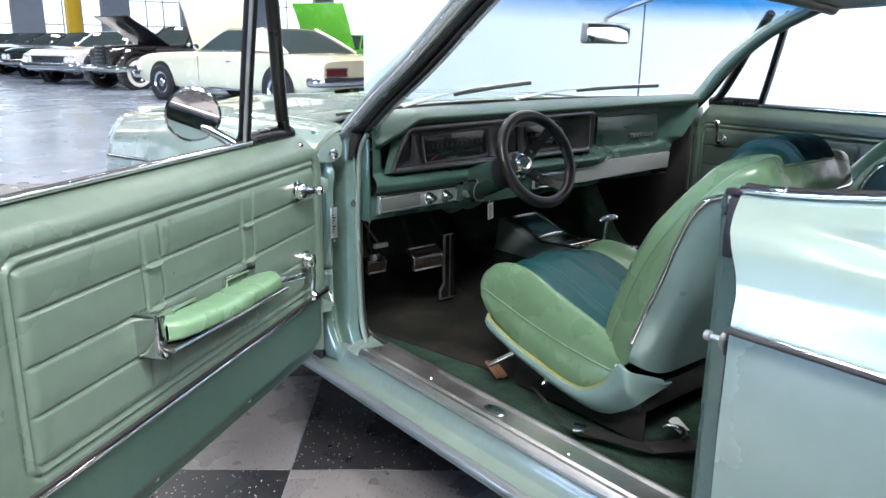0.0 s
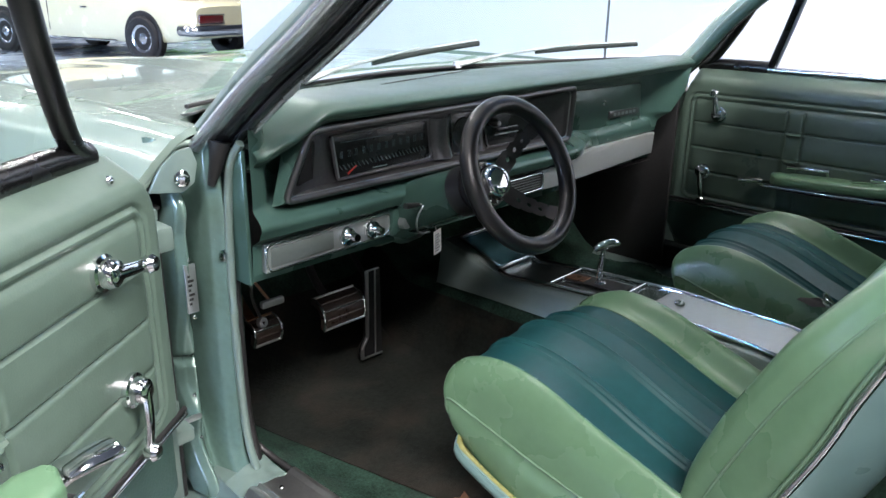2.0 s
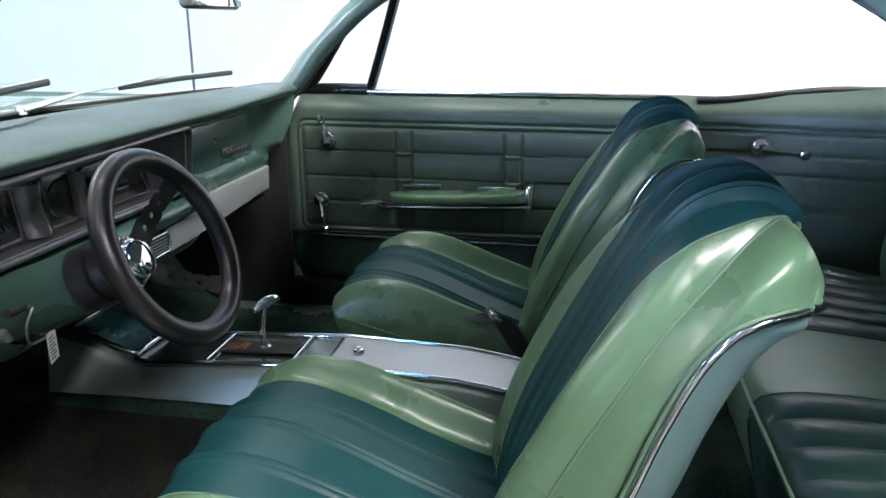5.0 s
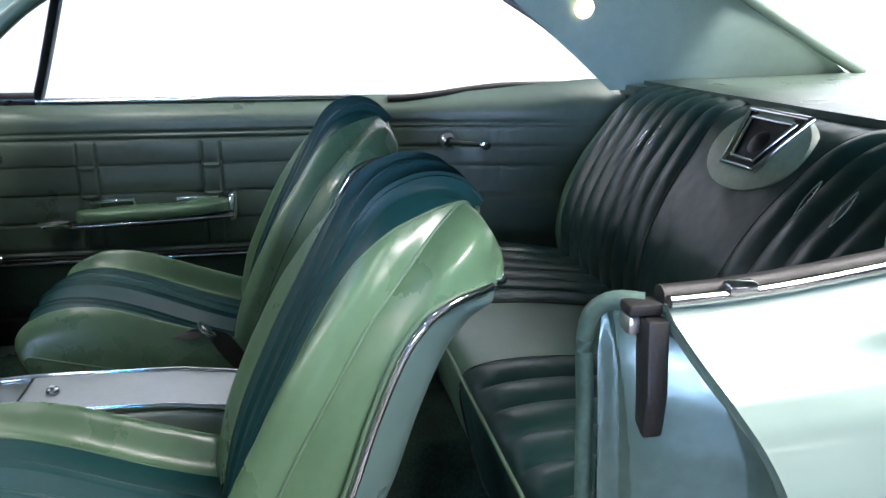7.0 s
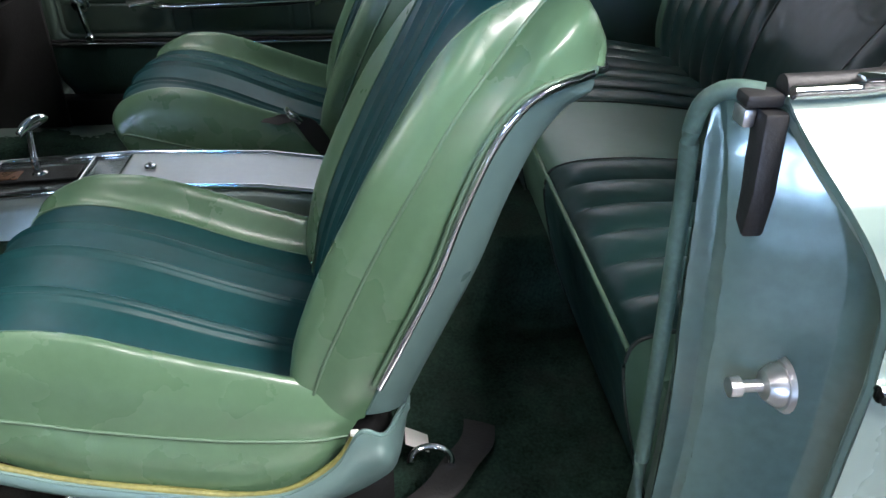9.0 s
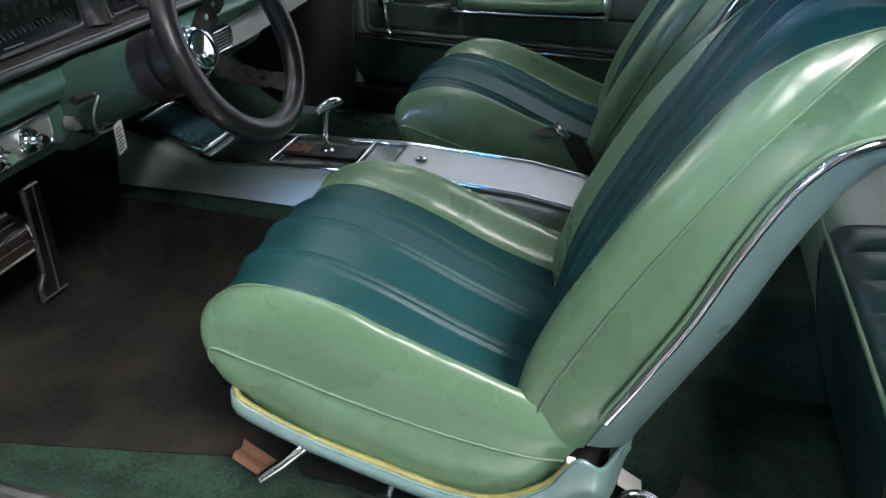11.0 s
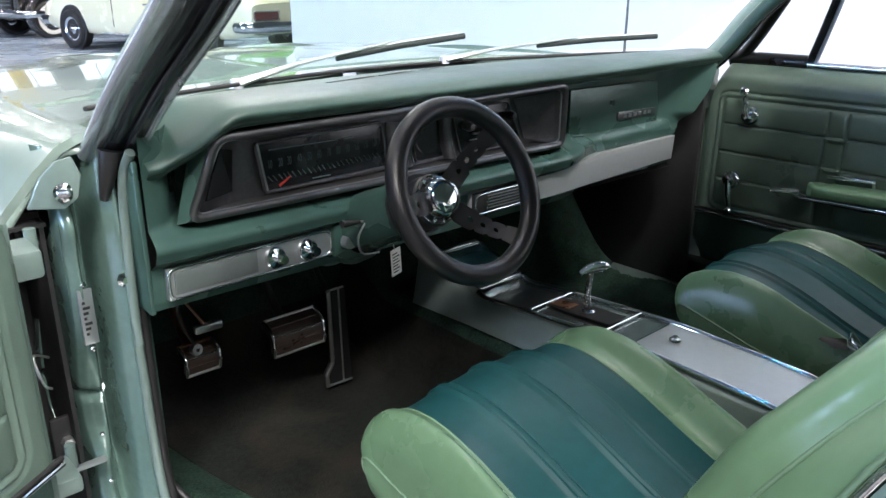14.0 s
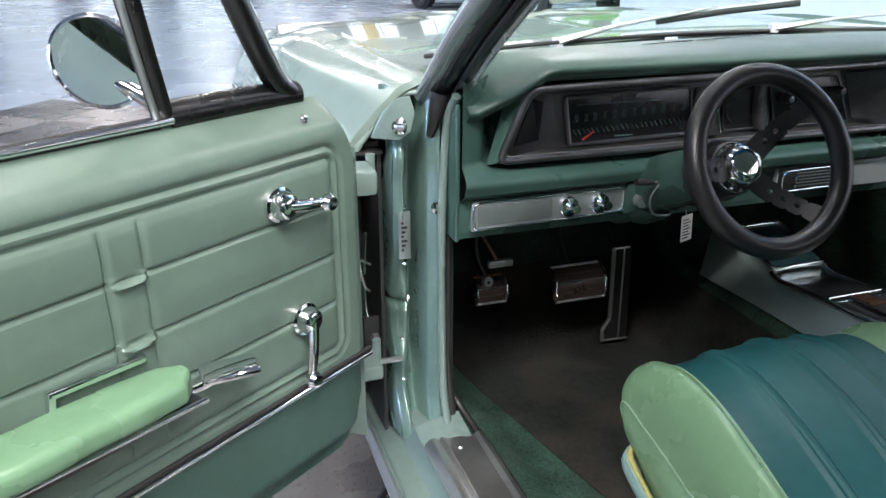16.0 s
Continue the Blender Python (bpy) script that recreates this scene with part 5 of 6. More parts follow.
part("grille_plate", prism([(-0.082, 0.058), (0.082, 0.058), (0.046, -0.053), (-0.046, -0.053)], lambda p, q, h: gm @ Vector((p, q, h)), 0.0, 0.006), RUBBER, spk)
part("grille_badge", lathe([(0, 0.014), (0.012, 0.013), (0.020, 0.009), (0.024, 0.006), (0.025, 0.0)], 24, gm), BLACK, spk)
for a, v in ((-0.35, 0.56), (-0.47, 0.54), (0.48, 0.58), (0.54, 0.55)):
    bm = pad(RB, 0.655, RP, 1, 40, a - 1e-4, a + 1e-4)
    bm.verts.ensure_lookup_table()
    p0, p1 = bm.verts[2 * round(v * 40)].co.copy(), bm.verts[2 * (round(v * 40) + 4)].co.copy()
    bm.free()
    o = Vector((0.0, 0.012, 0.006))
    side = Vector((0.006, 0, 0))
    mid = lerp(p0, p1, 0.5)
    part("belt_eyelet", tube(spline([p0 + o, mid + o + side, p1 + o, mid + o - side, p0 + o], 20)[:-1], 0.0015, 5, True), CHROME, rs)
# ---- dashboard ----
da = thing("dashboard", "dark green padded dashboard with black instrument cluster", "dashboard")
DPTS = spline([(p, q, 0) for p, q in ((0.30, 0.936), (0.20, 0.949), (0.10, 0.957), (0.0, 0.960), (-0.045, 0.957), (-0.064, 0.949), (-0.066, 0.941), (-0.056, 0.932), (-0.035, 0.924), (0.09, 0.915))], 48)


def padtop(u, v):
    p = DPTS[round(v * 48)]
    x = lerp(-0.712, 0.742, u)
    e = (x - 0.02) / 0.74
    y = p.x - 0.14 * e * e * smooth(0.0, 0.30, p.x)
    z = p.y - 0.004
    d = smooth(-0.585, -0.685, x)
    z -= 0.052 * d * smooth(0.12, -0.05, p.x) + 0.012 * smooth(-0.665, -0.70, x)
    y += 0.035 * d * d
    y += 0.03 * smooth(0.15, 0.75, x) * smooth(0.05, -0.05, p.x)
    return Vector((x, y, z))


dp = part("dash_pad", grid(padtop, 90, 48), PAD, da, "dark green padded vinyl top")
for x0, x1 in ((-0.360, -0.245), (-0.230, -0.150), (-0.140, -0.040)):
    part("defroster_slot", grid(lambda u, v: Vector((lerp(x0, x1, u), 0.142 + 0.20 * lerp(x0, x1, u) - 0.0045 + 0.016 * v * (0.55 + 0.45 * u), 0.9542 + 0.0012 * (1 - v))), 6, 3, 0.001), RUBBER, dp, "black defroster slot")


def face_y(x):
    return curve_at([(-0.72, -0.01), (-0.68, 0.0), (-0.645, 0.045), (0.13, 0.045), (0.155, 0.01), (0.21, 0.050), (0.59, 0.050), (0.64, 0.030), (0.72, -0.020), (0.78, -0.040)], x)


def face(u, v):
    z = lerp(0.925, 0.662, v)
    x = lerp(-0.718, lerp(0.664, 0.738, smooth(0.72, 0.92, z)), u)
    y = face_y(x)
    low = curve_at([(0.662, 0.03), (0.668, -0.004), (0.68, -0.008), (0.735, -0.012), (0.748, -0.034), (0.765, -0.040), (0.782, -0.030), (0.80, 0.0)], z)
    k = smooth(0.805, 0.770, z)
    lx = smooth(0.15, 0.35, x)
    low = lerp(low, lerp(0.042, low + 0.050, 0.35), lx)
    y = lerp(y, low, k)
    y -= 0.012 * smooth(-0.66, -0.70, x) * smooth(0.75, 0.80, z)
    return Vector((x, y, z))


part("panel", grid(face, 160, 70), DASH, da, "green painted lower dash panel")
part("dash_end", box(-0.723, -0.715, -0.006, 0.075, 0.664, 0.888, 0.003), DASH, da, "green painted dash end panel")
# Black sheet over the open underside; it stands for the shade there.
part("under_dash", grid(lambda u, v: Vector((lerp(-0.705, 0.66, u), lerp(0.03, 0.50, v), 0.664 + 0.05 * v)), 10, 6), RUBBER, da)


def plate(pts, y0, y1, bev=0.002):
    return prism(pts, lambda p, q, h: Vector((p, h, q)), y1, y0, bev)


def ring(pts, y, r, n=8):
    pts = [Vector((p, y, q)) for p, q in pts]
    out = []
    for i, p in enumerate(pts):
        a, b = pts[i - 1], pts[(i + 1) % len(pts)]
        for f in (0.0, 0.25, 0.5, 0.75, 1.0):
            s = p + (a - p).normalized() * 0.014
            e = p + (b - p).normalized() * 0.014
            out.append((1 - f) ** 2 * s + 2 * f * (1 - f) * p + f * f * e)
    return tube(out, r, n, True, up=(0, 1, 0))


# instrument cluster: a recess with sloping walls behind a rounded rim
RIM = [(-0.621, 0.911), (-0.657, 0.797), (0.149, 0.797), (0.116, 0.922)]
WELL = [(-0.548, 0.888), (-0.532, 0.799), (0.078, 0.801), (0.032, 0.900)]
WELLY = 0.024
rim_y = lambda z: -0.022 - 0.24 * (z - 0.80)


def well(u, v):
    """Round the recess by u, from the rim inwards by v."""
    k = (u * 4) % 4
    i, f = int(k) % 4, k - int(k)
    e = [lerp(Vector(p[i]), Vector(p[(i + 1) % 4]), f) for p in (RIM, WELL)]
    o, n = Vector((e[0].x, rim_y(e[0].y), e[0].y)), Vector((e[1].x, WELLY, e[1].y))
    return lerp(o, n, v) + Vector((0, 0.012 * math.sin(v * math.pi), 0))


bz = part("cluster_bezel", join(grid(well, 96, 8, close_u=True), plate(WELL, WELLY + 0.006, WELLY, 0.0)), BEZEL, da, "dark grey metal instrument bezel", sharp=25)


def loop(pts, yf, r, n=8, bend=0.016):
    pts = [Vector((p, yf(q), q)) for p, q in pts]
    out = []
    for i, p in enumerate(pts):
        a, b = pts[i - 1], pts[(i + 1) % len(pts)]
        s0, e0 = p + (a - p).normalized() * bend, p + (b - p).normalized() * bend
        out += [(1 - f) ** 2 * s0 + 2 * f * (1 - f) * p + f * f * e0 for f in (0.0, 0.25, 0.5, 0.75, 1.0)]
    return tube(out, r, n, True, up=(0, 1, 0))


part("bezel_rim", loop(RIM, rim_y, 0.0062), BEZEL, bz)
part("bezel_chrome", loop([(p * 1.0 + (0.008 if p < 0 else -0.008), lerp(q, 0.855, 0.09)) for p, q in RIM], lambda z: rim_y(z) + 0.003, 0.0016, 6), SILVER, bz, "thin bright inner edge")
part("bezel_surround", join(*[grid(lambda u, v, i=i: lerp(well(i / 4 + u / 4 if u < 1 else i / 4 + 0.24999, 0.0), Vector((lerp(lerp(RIM[i][0], RIM[(i + 1) % 4][0], u), -0.25, -0.035), rim_y(0.85) + 0.030, lerp(lerp(RIM[i][1], RIM[(i + 1) % 4][1], u), 0.855, -0.14))), v) + Vector((0, -0.004 * math.sin(v * math.pi), 0)), 24, 5) for i in (0, 1, 2)]), DASH, da, "green painted surround of the cluster", sharp=50)
wins = {"speedometer": [(-0.528, 0.882), (-0.516, 0.803), (-0.276, 0.808), (-0.287, 0.888)],
        "clock": [(-0.222, 0.889), (-0.212, 0.806), (-0.140, 0.807), (-0.152, 0.889)], "radio_opening": [(-0.124, 0.884), (-0.100, 0.806), (0.070, 0.804), (0.024, 0.893)]}
for name, pts in wins.items():
    w = part(name, plate(pts, WELLY, WELLY - 0.004, 0.001), DARK, da, {"speedometer": "wide black ribbon speedometer", "radio_opening": "dark empty radio opening"}.get(name, "small black gauge"))
    part("frame", loop(pts, lambda z: WELLY - 0.005, 0.0030 if name == "speedometer" else 0.0016, 8, 0.010), BEZEL, w)
    if name == "speedometer":
        part("frame_edge", tube([(pts[0][0] + 0.002, WELLY - 0.008, pts[0][1]), (pts[1][0] + 0.002, WELLY - 0.008, pts[1][1] + 0.004)], 0.0016, 6), SILVER, w)
        for k in range(12):
            x = -0.508 + 0.0186 * k + (0.003 if k < 2 else 0.0)
            z = 0.840 + 0.0007 * k
            writing(str(10 * (k + 1)), 0.0190, pose(x, WELLY - 0.0052, z + 0.006, 90), NUMERAL, w, 0.42 if k < 9 else 0.34)
            for d in (0.0, 0.0085):
                part("tick", prism([(x + d - 0.005, z - 0.012), (x + d - 0.0034, z - 0.012), (x + d + 0.003, z - 0.021), (x + d + 0.0014, z - 0.021)], lambda p, q, h: Vector((p, h, q)), WELLY - 0.0052, WELLY - 0.0042), NUMERAL, w)
        part("needle", prism([(-0.492, 0.812), (-0.490, 0.809), (-0.470, 0.822), (-0.470, 0.824)], lambda p, q, h: Vector((p, h, q)), WELLY - 0.0058, WELLY - 0.0044), RED, w)
        part("scale_bar", box(-0.505, -0.345, WELLY - 0.0050, WELLY - 0.0042, 0.868, 0.8695), NUMERAL, w)
        part("scale_bar", box(-0.43, -0.395, WELLY - 0.0050, WELLY - 0.0042, 0.8115, 0.8135), NUMERAL, w)
    if name == "clock":
        part("dial", lathe([(0, 0.002), (0.030, 0.002), (0.032, 0)], 24, aim((-0.180, WELLY - 0.004, 0.848), (0, -1, 0))), DARK, w)
    if name == "radio_opening":
        for x, z in ((-0.092, 0.858), (0.022, 0.866)):
            part("radio_knob", lathe([(0, 0.026), (0.006, 0.025), (0.0095, 0.014), (0.007, 0.0)], 14, aim((x, WELLY - 0.004, z), (0, -1, 0))), BEZEL, w)
        part("radio_bar", box(-0.072, 0.0, WELLY - 0.010, WELLY - 0.004, 0.838, 0.842, 0.001), BEZEL, w)
        part("radio_bar", box(-0.078, 0.004, WELLY - 0.008, WELLY - 0.004, 0.828, 0.8295), SILVER, w)
# sloping facets with the small gauge and the curved dividers between the openings
sg = part("side_gauge", prism([(0.14, 0.12), (0.14, 0.80), (0.62, 0.80), (0.62, 0.16)], lambda p, q, h: well(0.25 * q, p) + Vector((0.5, -0.8, 0)).normalized() * h, 0.0035, 0.0065), DARK, da, "small black gauge")
for x0, x1, hgt in ((-0.272, -0.226, 0.082), (-0.150, -0.126, 0.080)):
    part("bezel_post", grid(lambda u, v: Vector((lerp(x0, x1, u) + 0.012 * (0.5 - v) - 0.006 * math.sin(v * math.pi), WELLY - 0.004 - 0.020 * math.sin(u * math.pi) ** 0.7, lerp(0.804, 0.804 + hgt, v))), 12, 12, 0.003), BEZEL, bz, "curved metal divider")
    part("divider_edge", tube([Vector((x1 + 0.012 * (0.5 - k / 12) - 0.006 * math.sin(k / 12 * math.pi) + 0.001, WELLY - 0.010, lerp(0.804, 0.804 + hgt, k / 12))) for k in range(13)], 0.0017, 6), CHROME, bz, "bright curved edge")
part("bezel_wing", prism([(0.16, 0.10), (0.90, 0.10), (0.90, 0.92), (0.16, 0.92)], lambda p, q, h: well(0.5 + 0.25 * q, p) + Vector((-0.6, -0.8, 0)).normalized() * h, 0.002, 0.005), BEZEL, bz, "brushed dark silver end plate")

# lower strips
ls = part("control_strip", plate([(-0.700, 0.734), (-0.700, 0.684), (-0.425, 0.690), (-0.425, 0.736)], -0.006, -0.020, 0.002), SILVER, da, "brushed silver control strip")
part("strip_rim", ring([(-0.698, 0.732), (-0.698, 0.686), (-0.427, 0.692), (-0.427, 0.734)], -0.020, 0.0022), CHROME, ls)
part("strip_field", plate([(-0.690, 0.726), (-0.690, 0.692), (-0.560, 0.695), (-0.560, 0.728)], -0.018, -0.0215, 0.001), STRIPF, ls)
for x in (-0.530, -0.472):
    k = part("switch_knob", lathe([(0, 0.030), (0.007, 0.030), (0.009, 0.024), (0.006, 0.018), (0.006, 0.010), (0.015, 0.008), (0.018, 0.003), (0.018, 0.0)], 20, aim((x, -0.020, 0.711), (0, -1, 0.1))), CHROME, ls, "chrome switch knob")
part("ignition_bracket", plate([(-0.425, 0.740), (-0.425, 0.685), (-0.385, 0.700), (-0.385, 0.745)], -0.006, -0.028, 0.006), DASH, da)
part("ignition_lock", lathe([(0, 0.014), (0.011, 0.013), (0.013, 0.0)], 16, aim((-0.402, -0.030, 0.712), (0, -1, 0))), SILVER, da)
rstrip = part("trim_strip", prism([(-0.11, 0.737), (-0.11, 0.690), (0.12, 0.690), (0.35, 0.687), (0.655, 0.684), (0.662, 0.744), (0.35, 0.742), (0.12, 0.738)], lambda p, q, h: Vector((p, h + 0.046 * smooth(0.15, 0.35, p), q)), -0.020, -0.002, 0.002), STRIP, da, "brushed silver trim strip")
hc = part("heater_control", plate([(-0.108, 0.736), (-0.108, 0.694), (0.045, 0.696), (0.045, 0.737)], -0.018, -0.030, 0.003), BLACK, da, "black heater control with chrome levers")
part("control_rim", ring([(-0.106, 0.734), (-0.106, 0.696), (0.043, 0.698), (0.043, 0.735)], -0.030, 0.0022), CHROME, hc)
for k in range(5):
    part("control_line", box(-0.075, 0.03, -0.0318, -0.0302, 0.704 + 0.006 * k, 0.7055 + 0.006 * k), SILVER, hc)
for k in range(2):
    part("control_lever", lathe([(0, 0.012), (0.004, 0.011), (0.003, 0)], 8, aim((-0.085, -0.030, 0.708 + 0.014 * k), (0, -1, 0))), CHROME, hc)

# glove box
gb = part("glove_box_door", plate([(0.250, 0.892), (0.250, 0.756), (0.610, 0.756), (0.585, 0.888)], 0.056, 0.043, 0.003), DASH, da, "green painted glove box door")
part("glove_lock", lathe([(0, 0.006), (0.006, 0.005), (0.008, 0)], 14, aim((0.403, 0.044, 0.849), (0, -1, 0))), CHROME, gb)
part("glove_plaque", plate([(0.425, 0.826), (0.425, 0.806), (0.580, 0.806), (0.580, 0.822)], 0.044, 0.038, 0.0015), BEZEL, gb, "dark metal name plaque")
for k in range(6):
    part("plaque_mark", box(0.445 + 0.02 * k, 0.457 + 0.02 * k, 0.0365, 0.0381, 0.811, 0.819), SILVER, gb)

# ---- steering ----
WC, WT, WR = Vector((-0.362, -0.272, 0.838)), 24.8, 0.1205
RX = Matrix.Rotation(radians(-WT), 3, "X")
AX = RX @ Vector((0, -1, 0))
sw = thing("steering_wheel", "black three-spoke steering wheel with chrome horn button", "steering wheel")
WP = lambda a, r, d=0.0: WC + RX @ Vector((r * math.cos(a), d, r * math.sin(a)))
part("rim", tube([WP(2 * math.pi * k / 72, WR) for k in range(72)], 0.0150, 14, True, up=AX), FOAM, sw, "thick black foam grip")
spoke_d = lambda p: 0.056 - 0.050 * max(0.0, (p - 0.026) / 0.086) ** 1.6
for a in (180, 42, -48):
    t = radians(a)
    c, r = Vector((math.cos(t), math.sin(t))), Vector((-math.sin(t), math.cos(t)))
    ins = []
    bmS = bmesh.new()
    holes = (0.052, 0.070, 0.087)
    n = 10
    # a flat bar with three round holes, built as rings round each hole
    x0 = 0.022
    for hc_, hr, half in zip(holes, (0.0050, 0.0045, 0.0040), (0.0165, 0.0145, 0.0130)):
        x1 = hc_ + 0.009
        outer, inner = [], []
        for k in range(16):
            q = 2 * math.pi * k / 16 + math.pi / 16
            px, py = math.cos(q), math.sin(q)
            f = 1 / max(abs(px), abs(py))
            ox = hc_ + px * f * ((x1 - hc_) if px > 0 else (hc_ - x0))
            oy = py * f * half
            outer.append((ox, oy))
            inner.append((hc_ + hr * px, hr * py))
        for d0, flipn in ((0.0, False), (0.004, True)):
            vo = [bmS.verts.new(WC + RX @ Vector((c.x * p + r.x * q_, spoke_d(p) + d0, c.y * p + r.y * q_))) for p, q_ in outer]
            vi = [bmS.verts.new(WC + RX @ Vector((c.x * p + r.x * q_, spoke_d(p) + d0, c.y * p + r.y * q_))) for p, q_ in inner]
            for k in range(16):
                bmS.faces.new((vo[k], vo[(k + 1) % 16], vi[(k + 1) % 16], vi[k]))
        x0 = x1
    end = [bmS.verts.new(WC + RX @ Vector((c.x * p + r.x * q_, spoke_d(p), c.y * p + r.y * q_))) for p, q_ in ((x0, -0.013), (x0, 0.013), (0.112, 0.016), (0.112, -0.016))]
    bmS.faces.new(end)
    bmesh.ops.recalc_face_normals(bmS, faces=bmS.faces[:])
    part("spoke", bmS, BLACK, sw, "black pierced spoke")
hubm = aim(Vector((-0.362, -0.222, 0.818)), AX)
hb = part("hub", lathe([(0.020, -0.070), (0.040, -0.060), (0.040, -0.022), (0.033, -0.015), (0.0, -0.015)], 32, hubm), BLACK, sw)
part("horn_button", lathe([(0, 0.012), (0.014, 0.0112), (0.023, 0.009), (0.0275, 0.005), (0.0295, 0.0), (0.0295, -0.016), (0.037, -0.018)], 48, hubm), CHROME, hb, "polished chrome horn button")
for k in range(12):
    a = 2 * math.pi * k / 12
    part("hub_bolt", lathe([(0, 0.004), (0.003, 0.003), (0.0036, 0)], 8, hubm @ Matrix.Translation((0.0332 * math.cos(a), 0.0332 * math.sin(a), -0.016))), CHROME, hb)
col = part("steering_column", tube([Vector((-0.362, 0.10, 0.675)), Vector((-0.362, -0.05, 0.745)), Vector((-0.362, -0.145, 0.785))], lambda f: lerp(0.052, 0.044, f), 24), DASH, sw, "green painted steering column")
part("column_collar", tube([Vector((-0.362, -0.145, 0.785)), Vector((-0.362, -0.175, 0.798))], 0.046, 24), BLACK, col)
part("column_shroud", lathe([(0.062, -0.05), (0.060, -0.02), (0.052, 0.0)], 28, aim(Vector((-0.362, -0.02, 0.731)), AX)), DASH, col)
stk = part("turn_signal_lever", tube([Vector((-0.310, -0.088, 0.750)), Vector((-0.37, -0.086, 0.756)), Vector((-0.430, -0.085, 0.761))], 0.0019, 8), SILVER, col, "slim chrome turn signal lever")
part("lever_tip", tube([Vector((-0.415, -0.085, 0.7595)), Vector((-0.432, -0.085, 0.761)), Vector((-0.448, -0.085, 0.7625))], lambda f: lerp(0.0035, 0.006, f), 10), BLACK, col)
part("column_wire", tube(spline([(-0.40, -0.09, 0.765), (-0.418, -0.085, 0.735), (-0.40, -0.07, 0.700), (-0.36, -0.06, 0.690)], 16), 0.0018, 6), SILVER, col)
tag = thing("paper_tag", "small white printed paper tag on the column", "tag")
tm = pose(-0.283, -0.008, 0.640, 4, -8, 8)
part("card", box(-0.0125, 0.0125, -0.0006, 0.0006, -0.026, 0.026), PAPER, tag, m=tm)
for k in range(7):
    part("print_line", box(-0.009, 0.004 + 0.004 * (k % 2), -0.0012, -0.0007, 0.016 - 0.006 * k, 0.018 - 0.006 * k), BLACK, tag, m=tm)
part("string", tube([(-0.285, -0.006, 0.665), (-0.29, 0.0, 0.70)], 0.0008, 5), PAPER, tag)

# ---- console ----
co = thing("center_console", "brushed silver center console with chrome edge trim", "console")


def con_z(y):
    return curve_at([(-0.74, 0.500), (-0.60, 0.520), (-0.40, 0.527), (-0.36, 0.527), (-0.15, 0.516), (-0.02, 0.505), (0.10, 0.545), (0.16, 0.56)], y)


def con(u, v):
    y = lerp(-0.73, 0.16, v)
    z = con_z(y)
    w = curve_at([(-0.74, 0.066), (-0.3, 0.070), (0.0, 0.075), (0.16, 0.085)], y)
    zl = lerp(z - 0.070, 0.456, smooth(-0.70, -0.30, y))
    prof = [(-w - 0.022, zl), (-w - 0.018, zl + 0.014), (-w - 0.004, z - 0.010), (-w + 0.004, z), (w - 0.004, z), (w + 0.004, z - 0.010), (w + 0.018, zl + 0.014), (w + 0.022, zl)]
    i = min(int(u * 7), 6)
    p = lerp(Vector((*prof[i], 0)), Vector((*prof[i + 1], 0)), u * 7 - i)
    return Vector((p.x, y, p.y))


cb = part("body", grid(con, 28, 60), CONSIDE, co, "pale metallic green sides", sharp=25)
part("end_cap", prism([(-0.095, 0.40), (-0.07, 0.50), (0.07, 0.50), (0.095, 0.40)], lambda p, q, h: Vector((p, h, q)), -0.735, -0.728, 0.003), CONSIDE, co)


def topplate(y0, y1, hw, th=0.004):
    return grid(lambda u, v: Vector((lerp(-hw, hw, u), lerp(y0, y1, v), con_z(lerp(y0, y1, v)) + th)), 4, 16, 0.004)


part("lid", topplate(-0.72, -0.365, 0.064, 0.008), SILVER, co, "brushed silver storage lid")
part("top_plate", topplate(-0.358, 0.0, 0.064, 0.005), GLOSSPLATE, co, "brushed silver shift plate")
for q in (-1, 1):
    part("edge_trim", tube([Vector((q * 0.067, lerp(-0.725, 0.0, k / 30), con_z(lerp(-0.725, 0.0, k / 30)) + 0.007)) for k in range(31)], 0.0055, 8), CHROME, co, "chrome edge trim")
    part("lower_trim", tube([Vector((q * (0.090), lerp(-0.725, -0.30, k / 20), con_z(lerp(-0.725, -0.3, k / 20)) - 0.066)) for k in range(21)], 0.003, 6), CHROME, co)
part("lid_lock", lathe([(0, 0.011), (0.004, 0.011), (0.0045, 0.008), (0.009, 0.007), (0.011, 0.004), (0.011, 0)], 20, Matrix.Translation((0.002, -0.408, 0.534))), CHROME, co, "chrome lid lock")
part("shift_slot", grid(lambda u, v: Vector((lerp(-0.026, 0.026, u), lerp(-0.292, -0.145, v), con_z(lerp(-0.292, -0.145, v)) + 0.0115)), 2, 8, 0.003), BLACK, co)
for y in (-0.138, -0.300):
    part("plate_joint", tube([(-0.060, y, con_z(y) + 0.0095), (0.060, y, con_z(y) + 0.0095)], 0.0022, 6), CHROME, co)
# Copper plate stands for a warm reflection in the black slot.
part("slot_glint", grid(lambda u, v: Vector((lerp(-0.020, 0.010, u), lerp(-0.195, -0.152, v), con_z(lerp(-0.195, -0.152, v)) + 0.0145)), 2, 4, 0.002), COPPER, co, "copper-toned plate for the reflection in the shift slot")
fp = part("front_panel", grid(lambda u, v: Vector((lerp(-0.058, 0.058, u), lerp(0.005, 0.125, v), con_z(lerp(0.005, 0.125, v)) + 0.012)), 4, 8, 0.004), GLOSSP, co, "dark glossy slanted panel")
part("panel_rim", ringz([(-0.062, 0.0), (0.062, 0.0), (0.060, 0.13), (-0.060, 0.13)], lambda y: con_z(y) + 0.014, 0.004), CHROME, co)
sl = thing("shift_lever", "chrome floor shift lever with T handle", "shift lever")
